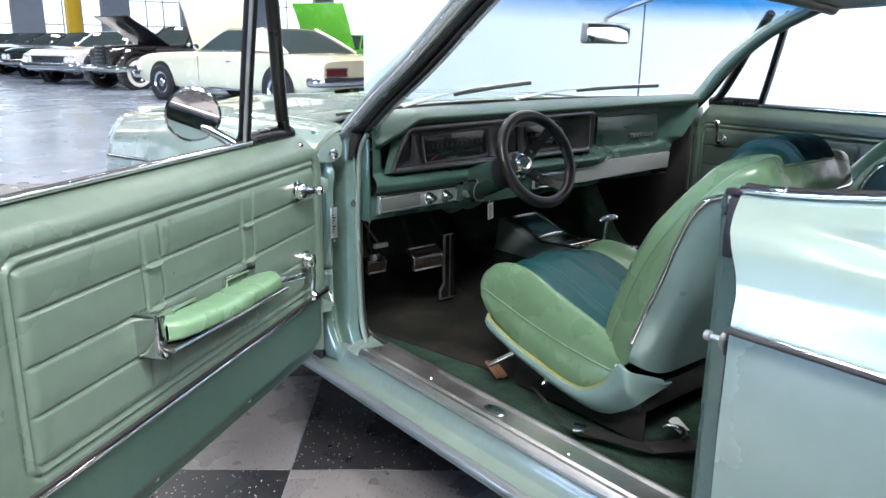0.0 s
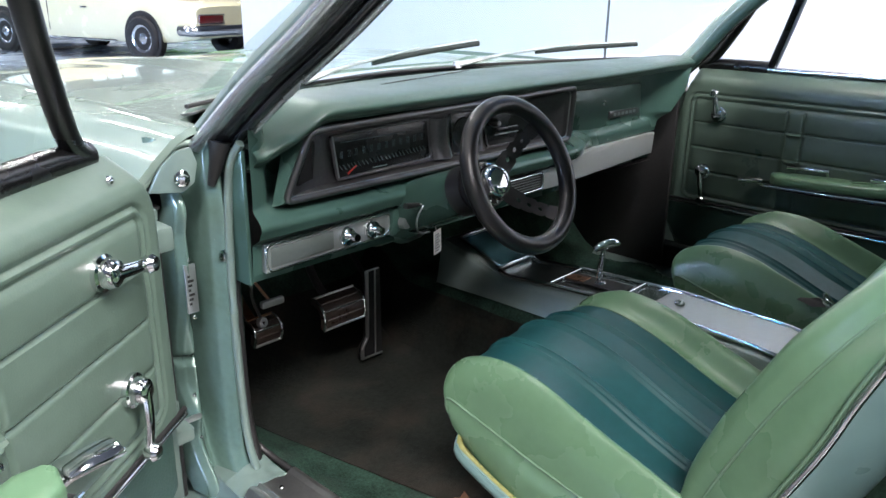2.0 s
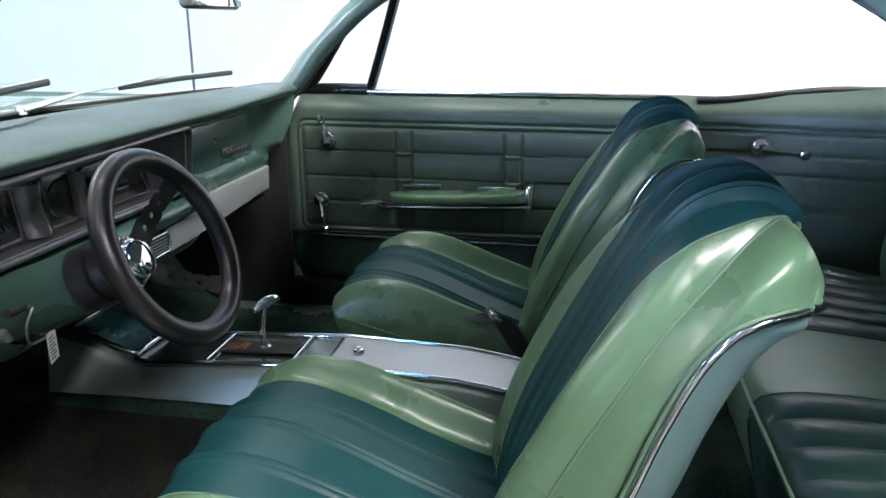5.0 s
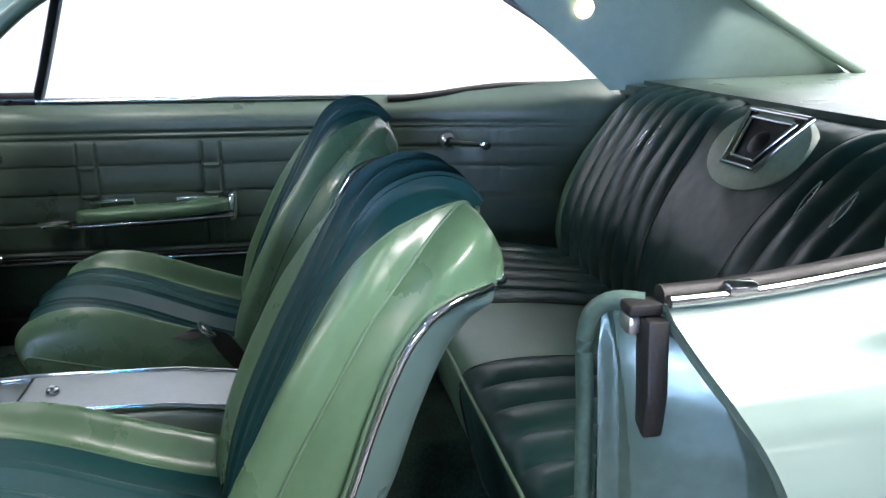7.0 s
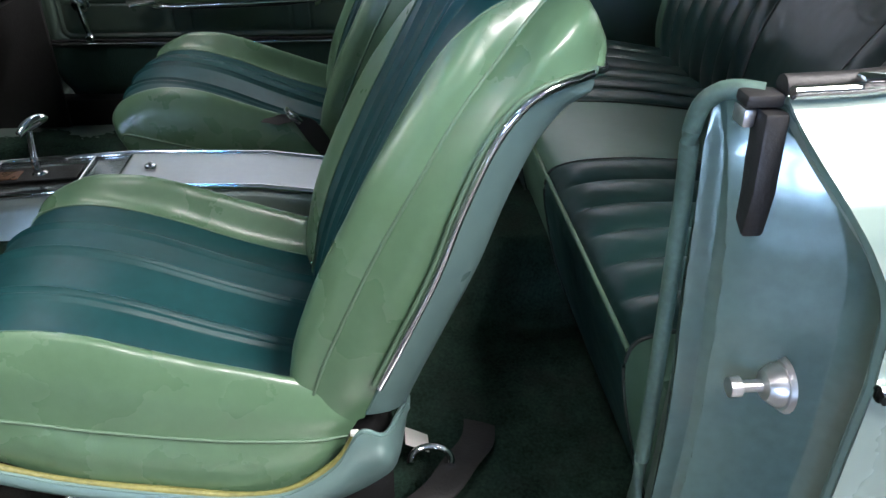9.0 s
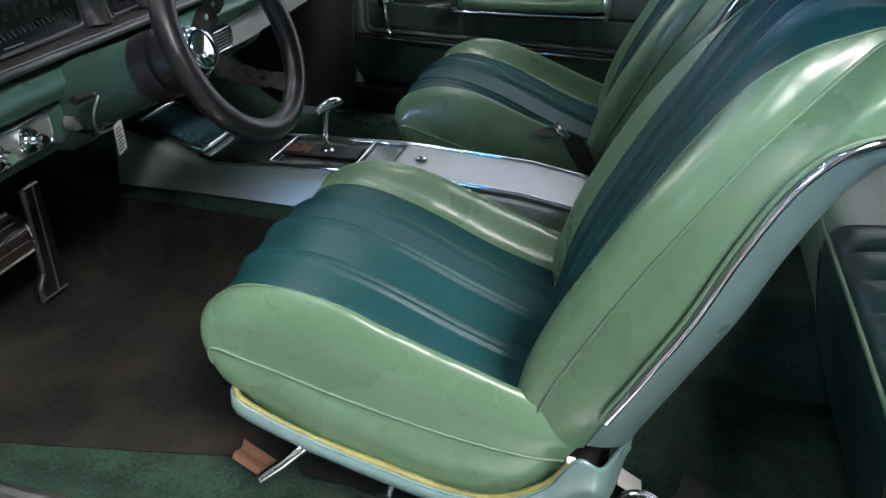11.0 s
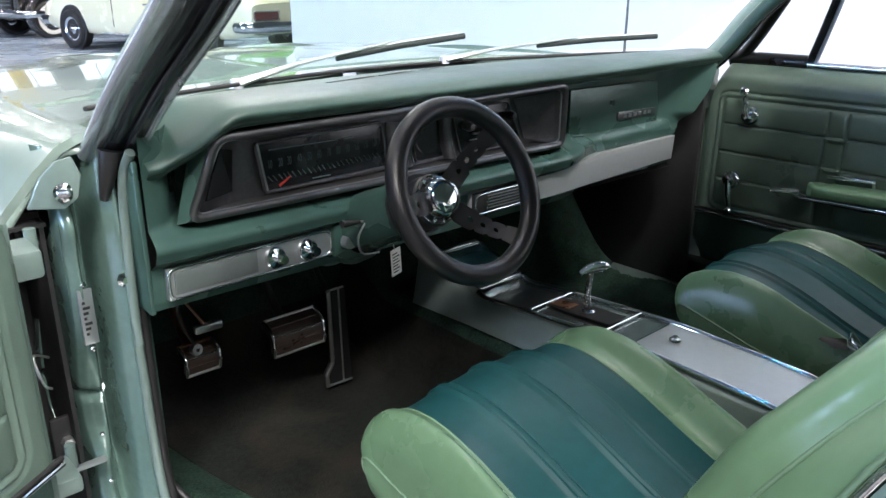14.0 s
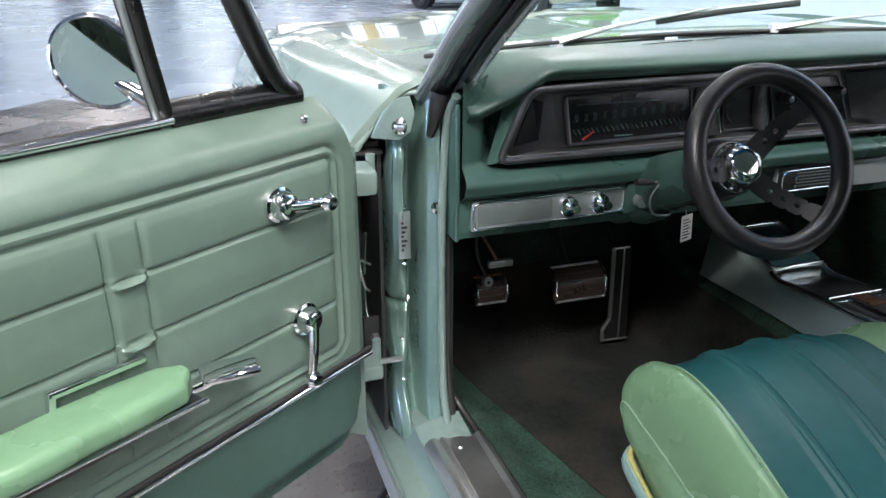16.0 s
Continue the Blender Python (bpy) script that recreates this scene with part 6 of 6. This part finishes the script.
part("shaft", tube(spline([(0.002, -0.225, 0.520), (0.0, -0.222, 0.56), (-0.004, -0.230, 0.612)], 8), lambda f: lerp(0.0075, 0.005, f), 10), CHROME, sl)
part("handle", tube(spline([(-0.026, -0.222, 0.612), (-0.012, -0.230, 0.620), (0.008, -0.242, 0.624), (0.022, -0.25, 0.622)], 12), lambda f: 0.0045 + 0.006 * math.sin(math.pi * min(1, max(0.08, f))), 10), CHROME, sl)
part("boot_ring", lathe([(0.007, 0.008), (0.012, 0.006), (0.016, 0)], 16, Matrix.Translation((0.002, -0.225, 0.527))), CHROME, sl)

# ---- pedals ----
def pedal(name, label, x, y, z, w, h, mat_arm, lean=30):
    p = thing(name, label, "pedal")
    m = pose(x, y, z, -lean)
    bulge = lambda f: -0.020 * (1 - (2 * f - 1) ** 2)
    part("pad", grid(lambda u, v: Vector((lerp(-w / 2, w / 2, u), bulge(v), lerp(-h / 2, h / 2, v))), 8, 14, 0.012), RUBBERB, p, "worn brown-black rubber pad", m=m)
    # Parking pedal gets a copper rim: a lamp's warm reflection put into the colour.
    rim = COPPER if name.startswith("parking") else STEEL
    for e in (-1, 1):
        part("side_rim", tube([m @ Vector((e * w / 2, bulge(k / 12) - 0.003, lerp(-h / 2, h / 2, k / 12))) for k in range(13)], 0.0032, 6), CHROME, p, "bright metal rim")
    part("lower_rim", tube([m @ Vector((-w / 2, -0.004, -h / 2)), m @ Vector((w / 2, -0.004, -h / 2))], 0.0026, 6), STEEL, p)
    part("upper_rim", tube([m @ Vector((-w / 2, -0.004, h / 2)), m @ Vector((w / 2, -0.004, h / 2))], 0.0026, 6), rim, p)
    part("centre_strip", tube([m @ Vector((-w / 2, bulge(0.5) - 0.0005, 0)), m @ Vector((w / 2, bulge(0.5) - 0.0005, 0))], 0.0016, 6), CHROME, p)
    for k in (-0.5, 0.5):
        part("rib", box(-w / 2 + 0.008, w / 2 - 0.008, bulge(0.5 + 0.25 * k * 2) - 0.002, 0.0, h * 0.5 * k - 0.001, h * 0.5 * k + 0.001), RUBBERB, p, m=m)
    part("arm", tube(spline([(x, y + 0.02, z), (x + 0.005, y + 0.10, z + 0.06), (x + 0.01, y + 0.16, z + 0.22)], 10), 0.009, 8), mat_arm, p)
    return p


pedal("brake_pedal", "wide rubber brake pedal with chrome rim", -0.386, 0.190, 0.464, 0.112, 0.072, RUBBER)
pedal("parking_brake_pedal", "small rubber parking brake pedal with chrome rim", -0.584, 0.185, 0.478, 0.062, 0.054, COPPER)
gp = thing("accelerator_pedal", "tall rubber accelerator pedal with chrome edge", "pedal")
GPX = lambda f: Vector((lerp(-0.284, -0.262, f), lerp(0.205, 0.232, f), lerp(0.525, 0.296, f)))
GPL = lambda f: -0.017 - 0.016 * smooth(0.74, 0.88, f)
part("pad", grid(lambda u, v: GPX(v) + Vector((lerp(GPL(v), 0.024 + 0.006 * v, u), 0, 0)), 6, 30, 0.012), RUBBER, gp)
part("edge", tube([GPX(k / 24) + Vector((GPL(k / 24), -0.013, 0)) for k in range(25)], 0.0045, 6), STEEL, gp, "bright metal edge trim")
part("lower_edge", tube([GPX(1.0) + Vector((GPL(1.0), -0.013, 0)), GPX(1.0) + Vector((0.030, -0.013, -0.002))], 0.0024, 6), STEEL, gp)
part("upper_edge", tube([GPX(0.0) + Vector((GPL(0.0), -0.010, 0)), GPX(0.0) + Vector((0.022, -0.010, 0.0))], 0.0022, 6), STEEL, gp)
part("centre_strip", tube([GPX(k / 16) + Vector((0.008, -0.0125, 0)) for k in range(17)], 0.0020, 6), STEEL, gp)
part("linkage", tube([(-0.28, 0.22, 0.50), (-0.27, 0.34, 0.60)], 0.006, 6), RUBBER, gp)
rh = thing("brake_release_handle", "small chrome parking brake release handle", "handle")
part("grip", box(-0.592, -0.540, 0.165, 0.178, 0.530, 0.545, 0.004), STEEL, rh)
part("rod", tube([(-0.57, 0.172, 0.54), (-0.60, 0.20, 0.60), (-0.61, 0.30, 0.67)], 0.003, 6), COPPER, rh)
lp = thing("dash_cable", "thin hanging cable with round plug", "cable")
part("cable", tube(spline([(-0.63, 0.12, 0.665), (-0.625, 0.15, 0.58), (-0.60, 0.17, 0.525), (-0.592, 0.175, 0.51)], 16), 0.003, 6), BLACK, lp)
part("plug", lathe([(0.004, 0.006), (0.010, 0.006), (0.011, 0.0), (0.010, -0.006), (0.004, -0.006)], 16, aim((-0.592, 0.172, 0.502), (0.2, -1, 0.2))), STEEL, lp)

# ---- rear-view mirror ----
rm = thing("rear_view_mirror", "rounded rear-view mirror hung from the windscreen header", "mirror")
mm = pose(0.0, -0.190, 1.165, 4, 0, 5)
part("housing", box(-0.115, 0.115, 0.002, 0.022, -0.031, 0.031, 0.010, 3), SILVER, rm, m=mm)
part("glass", box(-0.106, 0.106, -0.001, 0.0025, -0.025, 0.025, 0.001), MIRROR, rm, m=mm)
part("bracket", tube(spline([(0.0, -0.178, 1.185), (-0.012, -0.20, 1.215), (0.0, -0.36, 1.262), (0.004, -0.445, 1.285)], 14), 0.006, 8), STEEL, rm)

# ---- seat belts and floor clutter ----
def belt(label, pts, w, buckle):
    b = thing("seat_belt", label, "seat belt", "seat belts")
    ps = spline(pts, 30)
    part("webbing", grid(lambda u, v: ps[round(v * 30)] + Vector((lerp(-w, w, u) * 0.4, lerp(-w, w, u), 0.002 * math.sin(u * 3))), 3, 30, 0.002), RUBBER, b)
    if buckle:
        part("buckle", box(-0.022, 0.022, -0.014, 0.014, -0.006, 0.006, 0.003), CHROME, b, m=buckle)
    return b


belt("black seat belt with chrome buckle on the carpet", [(-0.57, -0.84, 0.310), (-0.60, -0.76, 0.312), (-0.625, -0.68, 0.310), (-0.61, -0.60, 0.312), (-0.57, -0.50, 0.315)], 0.022, pose(-0.635, -0.70, 0.318, 5, 8, 35))
bb = belt("black seat belt with chrome hook and paper tag behind the seat", [(-0.40, -0.93, 0.292), (-0.45, -0.92, 0.306), (-0.50, -0.89, 0.318), (-0.54, -0.86, 0.314), (-0.56, -0.82, 0.300)], 0.022, None)
part("hook", tube([Vector((-0.505 + 0.020 * math.cos(a), -0.850 + 0.028 * math.sin(a), 0.330 + 0.006 * math.cos(a))) for a in [radians(-110 + 13 * k) for k in range(17)]], 0.005, 8), CHROME, bb, "chrome belt hook")
part("paper_tag", grid(lambda u, v: Vector((lerp(-0.478, -0.442, u), lerp(-0.850, -0.818, v), 0.318 + 0.018 * v + 0.004 * math.sin(u * 4))), 4, 4, 0.0008), PAPER, bb, "creased pale paper tag")
belt("black seat belt lying between seat and console", [(0.13, -0.76, 0.44), (0.135, -0.70, 0.50), (0.15, -0.655, 0.56), (0.16, -0.62, 0.555), (0.165, -0.585, 0.545)], 0.024, pose(0.150, -0.640, 0.565, 40, 0, 20))
belt("black seat belt on the rear seat", [(0.50, -1.50, 0.50), (0.46, -1.47, 0.525), (0.42, -1.46, 0.53), (0.38, -1.50, 0.51)], 0.022, None)
tr = thing("cardboard_scrap", "torn piece of brown card under the seat", "scrap")
part("card", grid(lambda u, v: Vector((lerp(-0.565, -0.53, u), lerp(-0.36, -0.31, v), 0.292 + 0.03 * v + 0.004 * math.sin(u * 7))), 6, 6, 0.002), CARD, tr)
# ---- cars on show across the hall ----
def show_car(label, paint, m, length=5.0, width=1.86, roof_z=1.36, hood_up=0.0, vintage=False, whitewall=False):
    """A parked car that faces +y: lofted body, glasshouse with pillars, roof, wheels, lamps, grille and bumpers."""
    c = thing("parked_car", label, "car", "cars on show", m)
    L, W = length / 2, width / 2
    if vintage:
        belt = [(-1.0, 0.62), (-0.85, 0.88), (-0.5, 1.0), (0.1, 1.02), (0.6, 1.0), (0.9, 0.98), (1.0, 0.90)]
        plan = [(-1.0, 0.72), (-0.8, 0.90), (-0.3, 1.0), (0.2, 0.92), (0.6, 0.70), (1.0, 0.52)]
        y_rear, y_roof0, y_roof1, y_front = -0.82 * L, -0.42 * L, -0.02 * L, 0.16 * L
    else:
        belt = [(-1.0, 0.80), (-0.94, 0.88), (-0.6, 0.93), (-0.3, 0.95), (0.25, 0.94), (0.6, 0.92), (0.92, 0.86), (1.0, 0.78)]
        plan = [(-1.0, 0.92), (-0.9, 0.97), (-0.4, 1.0), (0.3, 1.0), (0.85, 0.97), (1.0, 0.90)]
        y_rear, y_roof0, y_roof1, y_front = -0.68 * L, -0.36 * L, 0.0, 0.24 * L

    def section(t):
        y, zb, w = t * L, curve_at(belt, t), W * curve_at(plan, t)
        zs = 0.27 + 0.10 * abs(t) ** 6
        half = [(0.90, zs), (0.985, zs + 0.10), (1.0, lerp(zs, zb, 0.45)), (0.985, lerp(zs, zb, 0.72)), (0.975, zb - 0.07), (0.945, zb - 0.025), (0.88, zb), (0.55, zb + 0.018), (0.0, zb + 0.028)]
        pts = [Vector((w * a, y, z)) for a, z in half]
        return pts + [Vector((-p.x, p.y, p.z)) for p in reversed(pts[:-1])]
    steps = [-1.0, -0.985, -0.95, -0.85, -0.7, -0.5, -0.3, -0.1, 0.1, 0.3, 0.5, 0.7, 0.85, 0.95, 0.985, 1.0]
    bm = bmesh.new()
    rings = [[bm.verts.new(p) for p in section(t)] for t in steps]
    for A, B in zip(rings, rings[1:]):
        for k in range(len(A)):
            bm.faces.new((A[k], A[(k + 1) % len(A)], B[(k + 1) % len(A)], B[k]))
    bm.faces.new(rings[0])
    bm.faces.new(rings[-1][::-1])
    bmesh.ops.recalc_face_normals(bm, faces=bm.faces[:])
    part("body", bm, paint, c, sharp=40)
    # glasshouse: belt outline up to the roof's outline
    top = roof_z - (0.0 if vintage else 0.03)

    def house(u, v):
        k = (u * 4) % 4
        i, f = int(k) % 4, k - int(k)
        low = [(0.90, y_front), (-0.90, y_front), (-0.90, y_rear), (0.90, y_rear)]
        high = [(0.68, y_roof1), (-0.68, y_roof1), (-0.68, y_roof0), (0.68, y_roof0)]
        a, b = [lerp(Vector(p[i]), Vector(p[(i + 1) % 4]), f) for p in (low, high)]
        p = lerp(a, b, v)
        bow = 0.05 * math.sin(math.pi * f) * (1 if i == 0 else -1 if i == 2 else 0)
        return Vector((p.x * W, p.y + bow, lerp(curve_at(belt, a.y / L) + 0.01, top, v) + 0.02 * math.sin(v * math.pi)))
    part("glasshouse", grid(house, 48, 8, close_u=True), CARGLASS, c, "tinted glass")
    part("roof", grid(lambda u, v: Vector((lerp(-0.70, 0.70, u) * W, lerp(y_roof0 - 0.06, y_roof1 + 0.05, v), top + 0.045 * math.sin(u * math.pi) * (0.6 + 0.4 * math.sin(v * math.pi)) - 0.012)), 14, 12, 0.03), paint, c)
    for s in (-1, 1):
        for i in ((0, 3) if s > 0 else (1, 2)):
            part("pillar", tube([house(i / 4, k / 6) for k in range(7)], 0.03, 8), paint, c)
        q = 2 if s < 0 else 3
        part("rear_quarter", grid(lambda u, v: house((0.50 - 0.085 * u) if s < 0 else (0.75 + 0.085 * u), v) + Vector((s * 0.004, 0, 0)), 4, 8, 0.012), paint, c)
        part("belt_trim", tube([house((0.25 + 0.25 * k / 10) if s < 0 else (0.75 + 0.2499 * k / 10), 0.0) + Vector((s * 0.012, 0, 0.006)) for k in range(11)], 0.010, 6), CHROME, c)
        part("door_line", box(s * W * 0.995 - 0.004, s * W * 0.995 + 0.004, 0.20 * L, 0.20 * L + 0.01, 0.40, 0.86), RUBBER, c)
        part("door_handle", box(s * W - 0.015, s * W + 0.015, -0.16 * L, -0.16 * L + 0.14, 0.76, 0.785, 0.005), CHROME, c)
        part("sill_moulding", box(s * W * 0.93 - 0.015, s * W * 0.93 + 0.015, -0.36 * L, 0.36 * L, 0.265, 0.30, 0.006), CHROME, c)
        tl = part("tail_lamp", box(s * W * 0.60 - 0.25, s * W * 0.60 + 0.25, -L - 0.03, -L + 0.05, 0.58, 0.70, 0.02), TAILRED, c)
        part("lamp_frame", tube([(s * W * 0.60 + a * 0.255, -L - 0.028, 0.64 + b * 0.066) for a, b in ((-1, -1), (1, -1), (1, 1), (-1, 1))], 0.008, 6, True), CHROME, tl)
        for k in ((0,) if vintage else (0, 1)):
            hx = s * (W * (0.70 if vintage else 0.80) - 0.19 * k)
            hl = part("head_lamp", lathe([(0, 0.035), (0.06, 0.03), (0.08, 0.01), (0.095, 0.008), (0.10, 0.0)], 20, aim((hx, L - (0.35 if vintage else 0.0), 0.62 + 0.22 * vintage), (0, 1, 0))), PAPER, c, "round glass headlamp")
            part("lamp_rim", lathe([(0.088, 0.018), (0.102, 0.014), (0.106, 0.0)], 20, aim((hx, L - (0.35 if vintage else 0.0), 0.62 + 0.22 * vintage), (0, 1, 0))), CHROME, hl)
        part("door_mirror", lathe([(0, 0.03), (0.05, 0.02), (0.06, 0.0), (0.03, -0.05), (0, -0.06)], 16, aim((s * (W + 0.07), 0.17 * L, 1.02), (0, -1, 0))), CHROME, c)
        for y in (-L + 1.05, L - (0.45 if vintage else 0.92)):
            r = 0.37 if vintage else 0.335
            wx = W * curve_at(plan, y / L) if not (vintage and y > 0) else W * 0.92
            if vintage:
                part("fender", lathe([(0.37, -0.16), (0.44, -0.14), (0.47, 0.0), (0.45, 0.10), (0.40, 0.12)], 32, aim((s * (wx - 0.06), y, r + 0.06), (s, 0, 0))), paint, c)
            part("wheel_arch", lathe([(0, 0.010), (r + 0.05, 0.010), (r + 0.062, 0.0), (r + 0.062, -0.02)], 28, aim((s * wx, y, r + 0.015), (s, 0, 0))), RUBBER, c)
            w = part("wheel", lathe([(0, 0.05), (0.045, 0.05), (0.055, 0.035), (0.10, 0.012), (0.16, 0.012), (0.185, 0.035), (0.205, 0.04), (0.215, 0.035)], 28, aim((s * (wx - 0.01), y, r), (s, 0, 0))), CHROME, c)
            part("tyre", lathe([(0.208, 0.040), (0.23, 0.055), (r - 0.03, 0.055), (r, 0.03), (r, -0.15), (0.2, -0.15)], 32, aim((s * (wx - 0.01), y, r), (s, 0, 0))), RUBBER, w)
            for k in range(5):
                a = 2 * math.pi * k / 5
                part("slot", lathe([(0, 0.004), (0.024, 0.003), (0.026, 0.0)], 10, aim((s * (wx + 0.003), y + 0.115 * math.cos(a), r + 0.115 * math.sin(a)), (s, 0, 0))), BLACK, w)
            if whitewall:
                part("whitewall", lathe([(0.225, 0.060), (0.305, 0.060), (0.308, 0.054)], 32, aim((s * (wx - 0.01), y, r), (s, 0, 0))), PAPER, w)
    for y, n in ((L + 0.02, "front_bumper"), (-L - 0.02, "rear_bumper")):
        e = math.copysign(1, y)
        part(n, tube(spline([(-W * 0.97, y - e * 0.30, 0.48), (-W * 0.90, y, 0.48), (0, y + e * 0.06, 0.48), (W * 0.90, y, 0.48), (W * 0.97, y - e * 0.30, 0.48)], 24), 0.065, 10, flat=1.2), CHROME, c)
    gw, g0, g1 = (W * 0.24, 0.55, 1.0) if vintage else (W * 0.60, 0.54, 0.72)
    gr = part("grille", box(-gw, gw, L - 0.03, L + 0.025, g0, g1, 0.02), BLACK, c)
    for k in range(6):
        z = lerp(g0 + 0.02, g1 - 0.02, k / 5)
        part("grille_bar", box(-gw + 0.02, gw - 0.02, L + 0.02, L + 0.034, z - 0.005, z + 0.005), CHROME, gr)
    if hood_up:
        part("raised_hood", prism([(0, 0), (0.7, 0.03), (1.35, 0.02), (1.37, 0.0), (1.35, -0.02), (0.7, 0.0), (0, -0.03)], lambda p, q, h: Vector((h, 0.30 * L + p * math.cos(hood_up) - q * math.sin(hood_up), 0.96 + p * math.sin(hood_up) + q * math.cos(hood_up))), -W * 0.82, W * 0.82, 0.008), paint, c, "hood panel propped open")
        part("engine_bay", box(-W * 0.72, W * 0.72, 0.36 * L, 0.84 * L, 0.90, 0.965, 0.01), BLACK, c)
    return c


def facing(x, y, dx, dy):
    return pose(x, y, 0, 0, 0, math.degrees(math.atan2(-dx, dy)))


show_car("cream two-door coupe with its hood propped open", CREAM, facing(4.79, 12.3, -0.26, 0.966), 5.3, 1.9, 1.38, 1.15)
show_car("black vintage coupe with whitewall tyres and open hood", BLACKP, facing(5.5, 18.3, -0.97, -0.25), 4.3, 1.75, 1.45, 0.55, True, True)
show_car("bright green car with its hood propped open", GREENP, facing(10.2, 18.0, -0.85, -0.5), 4.8, 1.9, 1.36, 1.05)
show_car("white modern coupe parked in the row", WHITEP, facing(4.9, 21.6, -0.85, -0.52), 4.8, 1.92, 1.38)
for k, (p, lab) in enumerate(((DARKGREENP, "dark green classic coupe parked in the row"), (BLACKP, "black classic coupe parked in the row"), (BLUEP, "dark blue classic coupe parked in the row"), (REDP, "dark red classic coupe parked in the row"), (BLACKP, "black classic coupe parked in the row"))):
    show_car(lab, p, facing(5.0 - 0.12 * k, 24.9 + 3.0 * k, -0.85, -0.52), 4.9, 1.9, 1.36)
show_car("black classic coupe parked across the aisle", BLACKP, facing(-5.4, -2.6, 0.03, 1.0), 5.2, 1.9, 1.36)
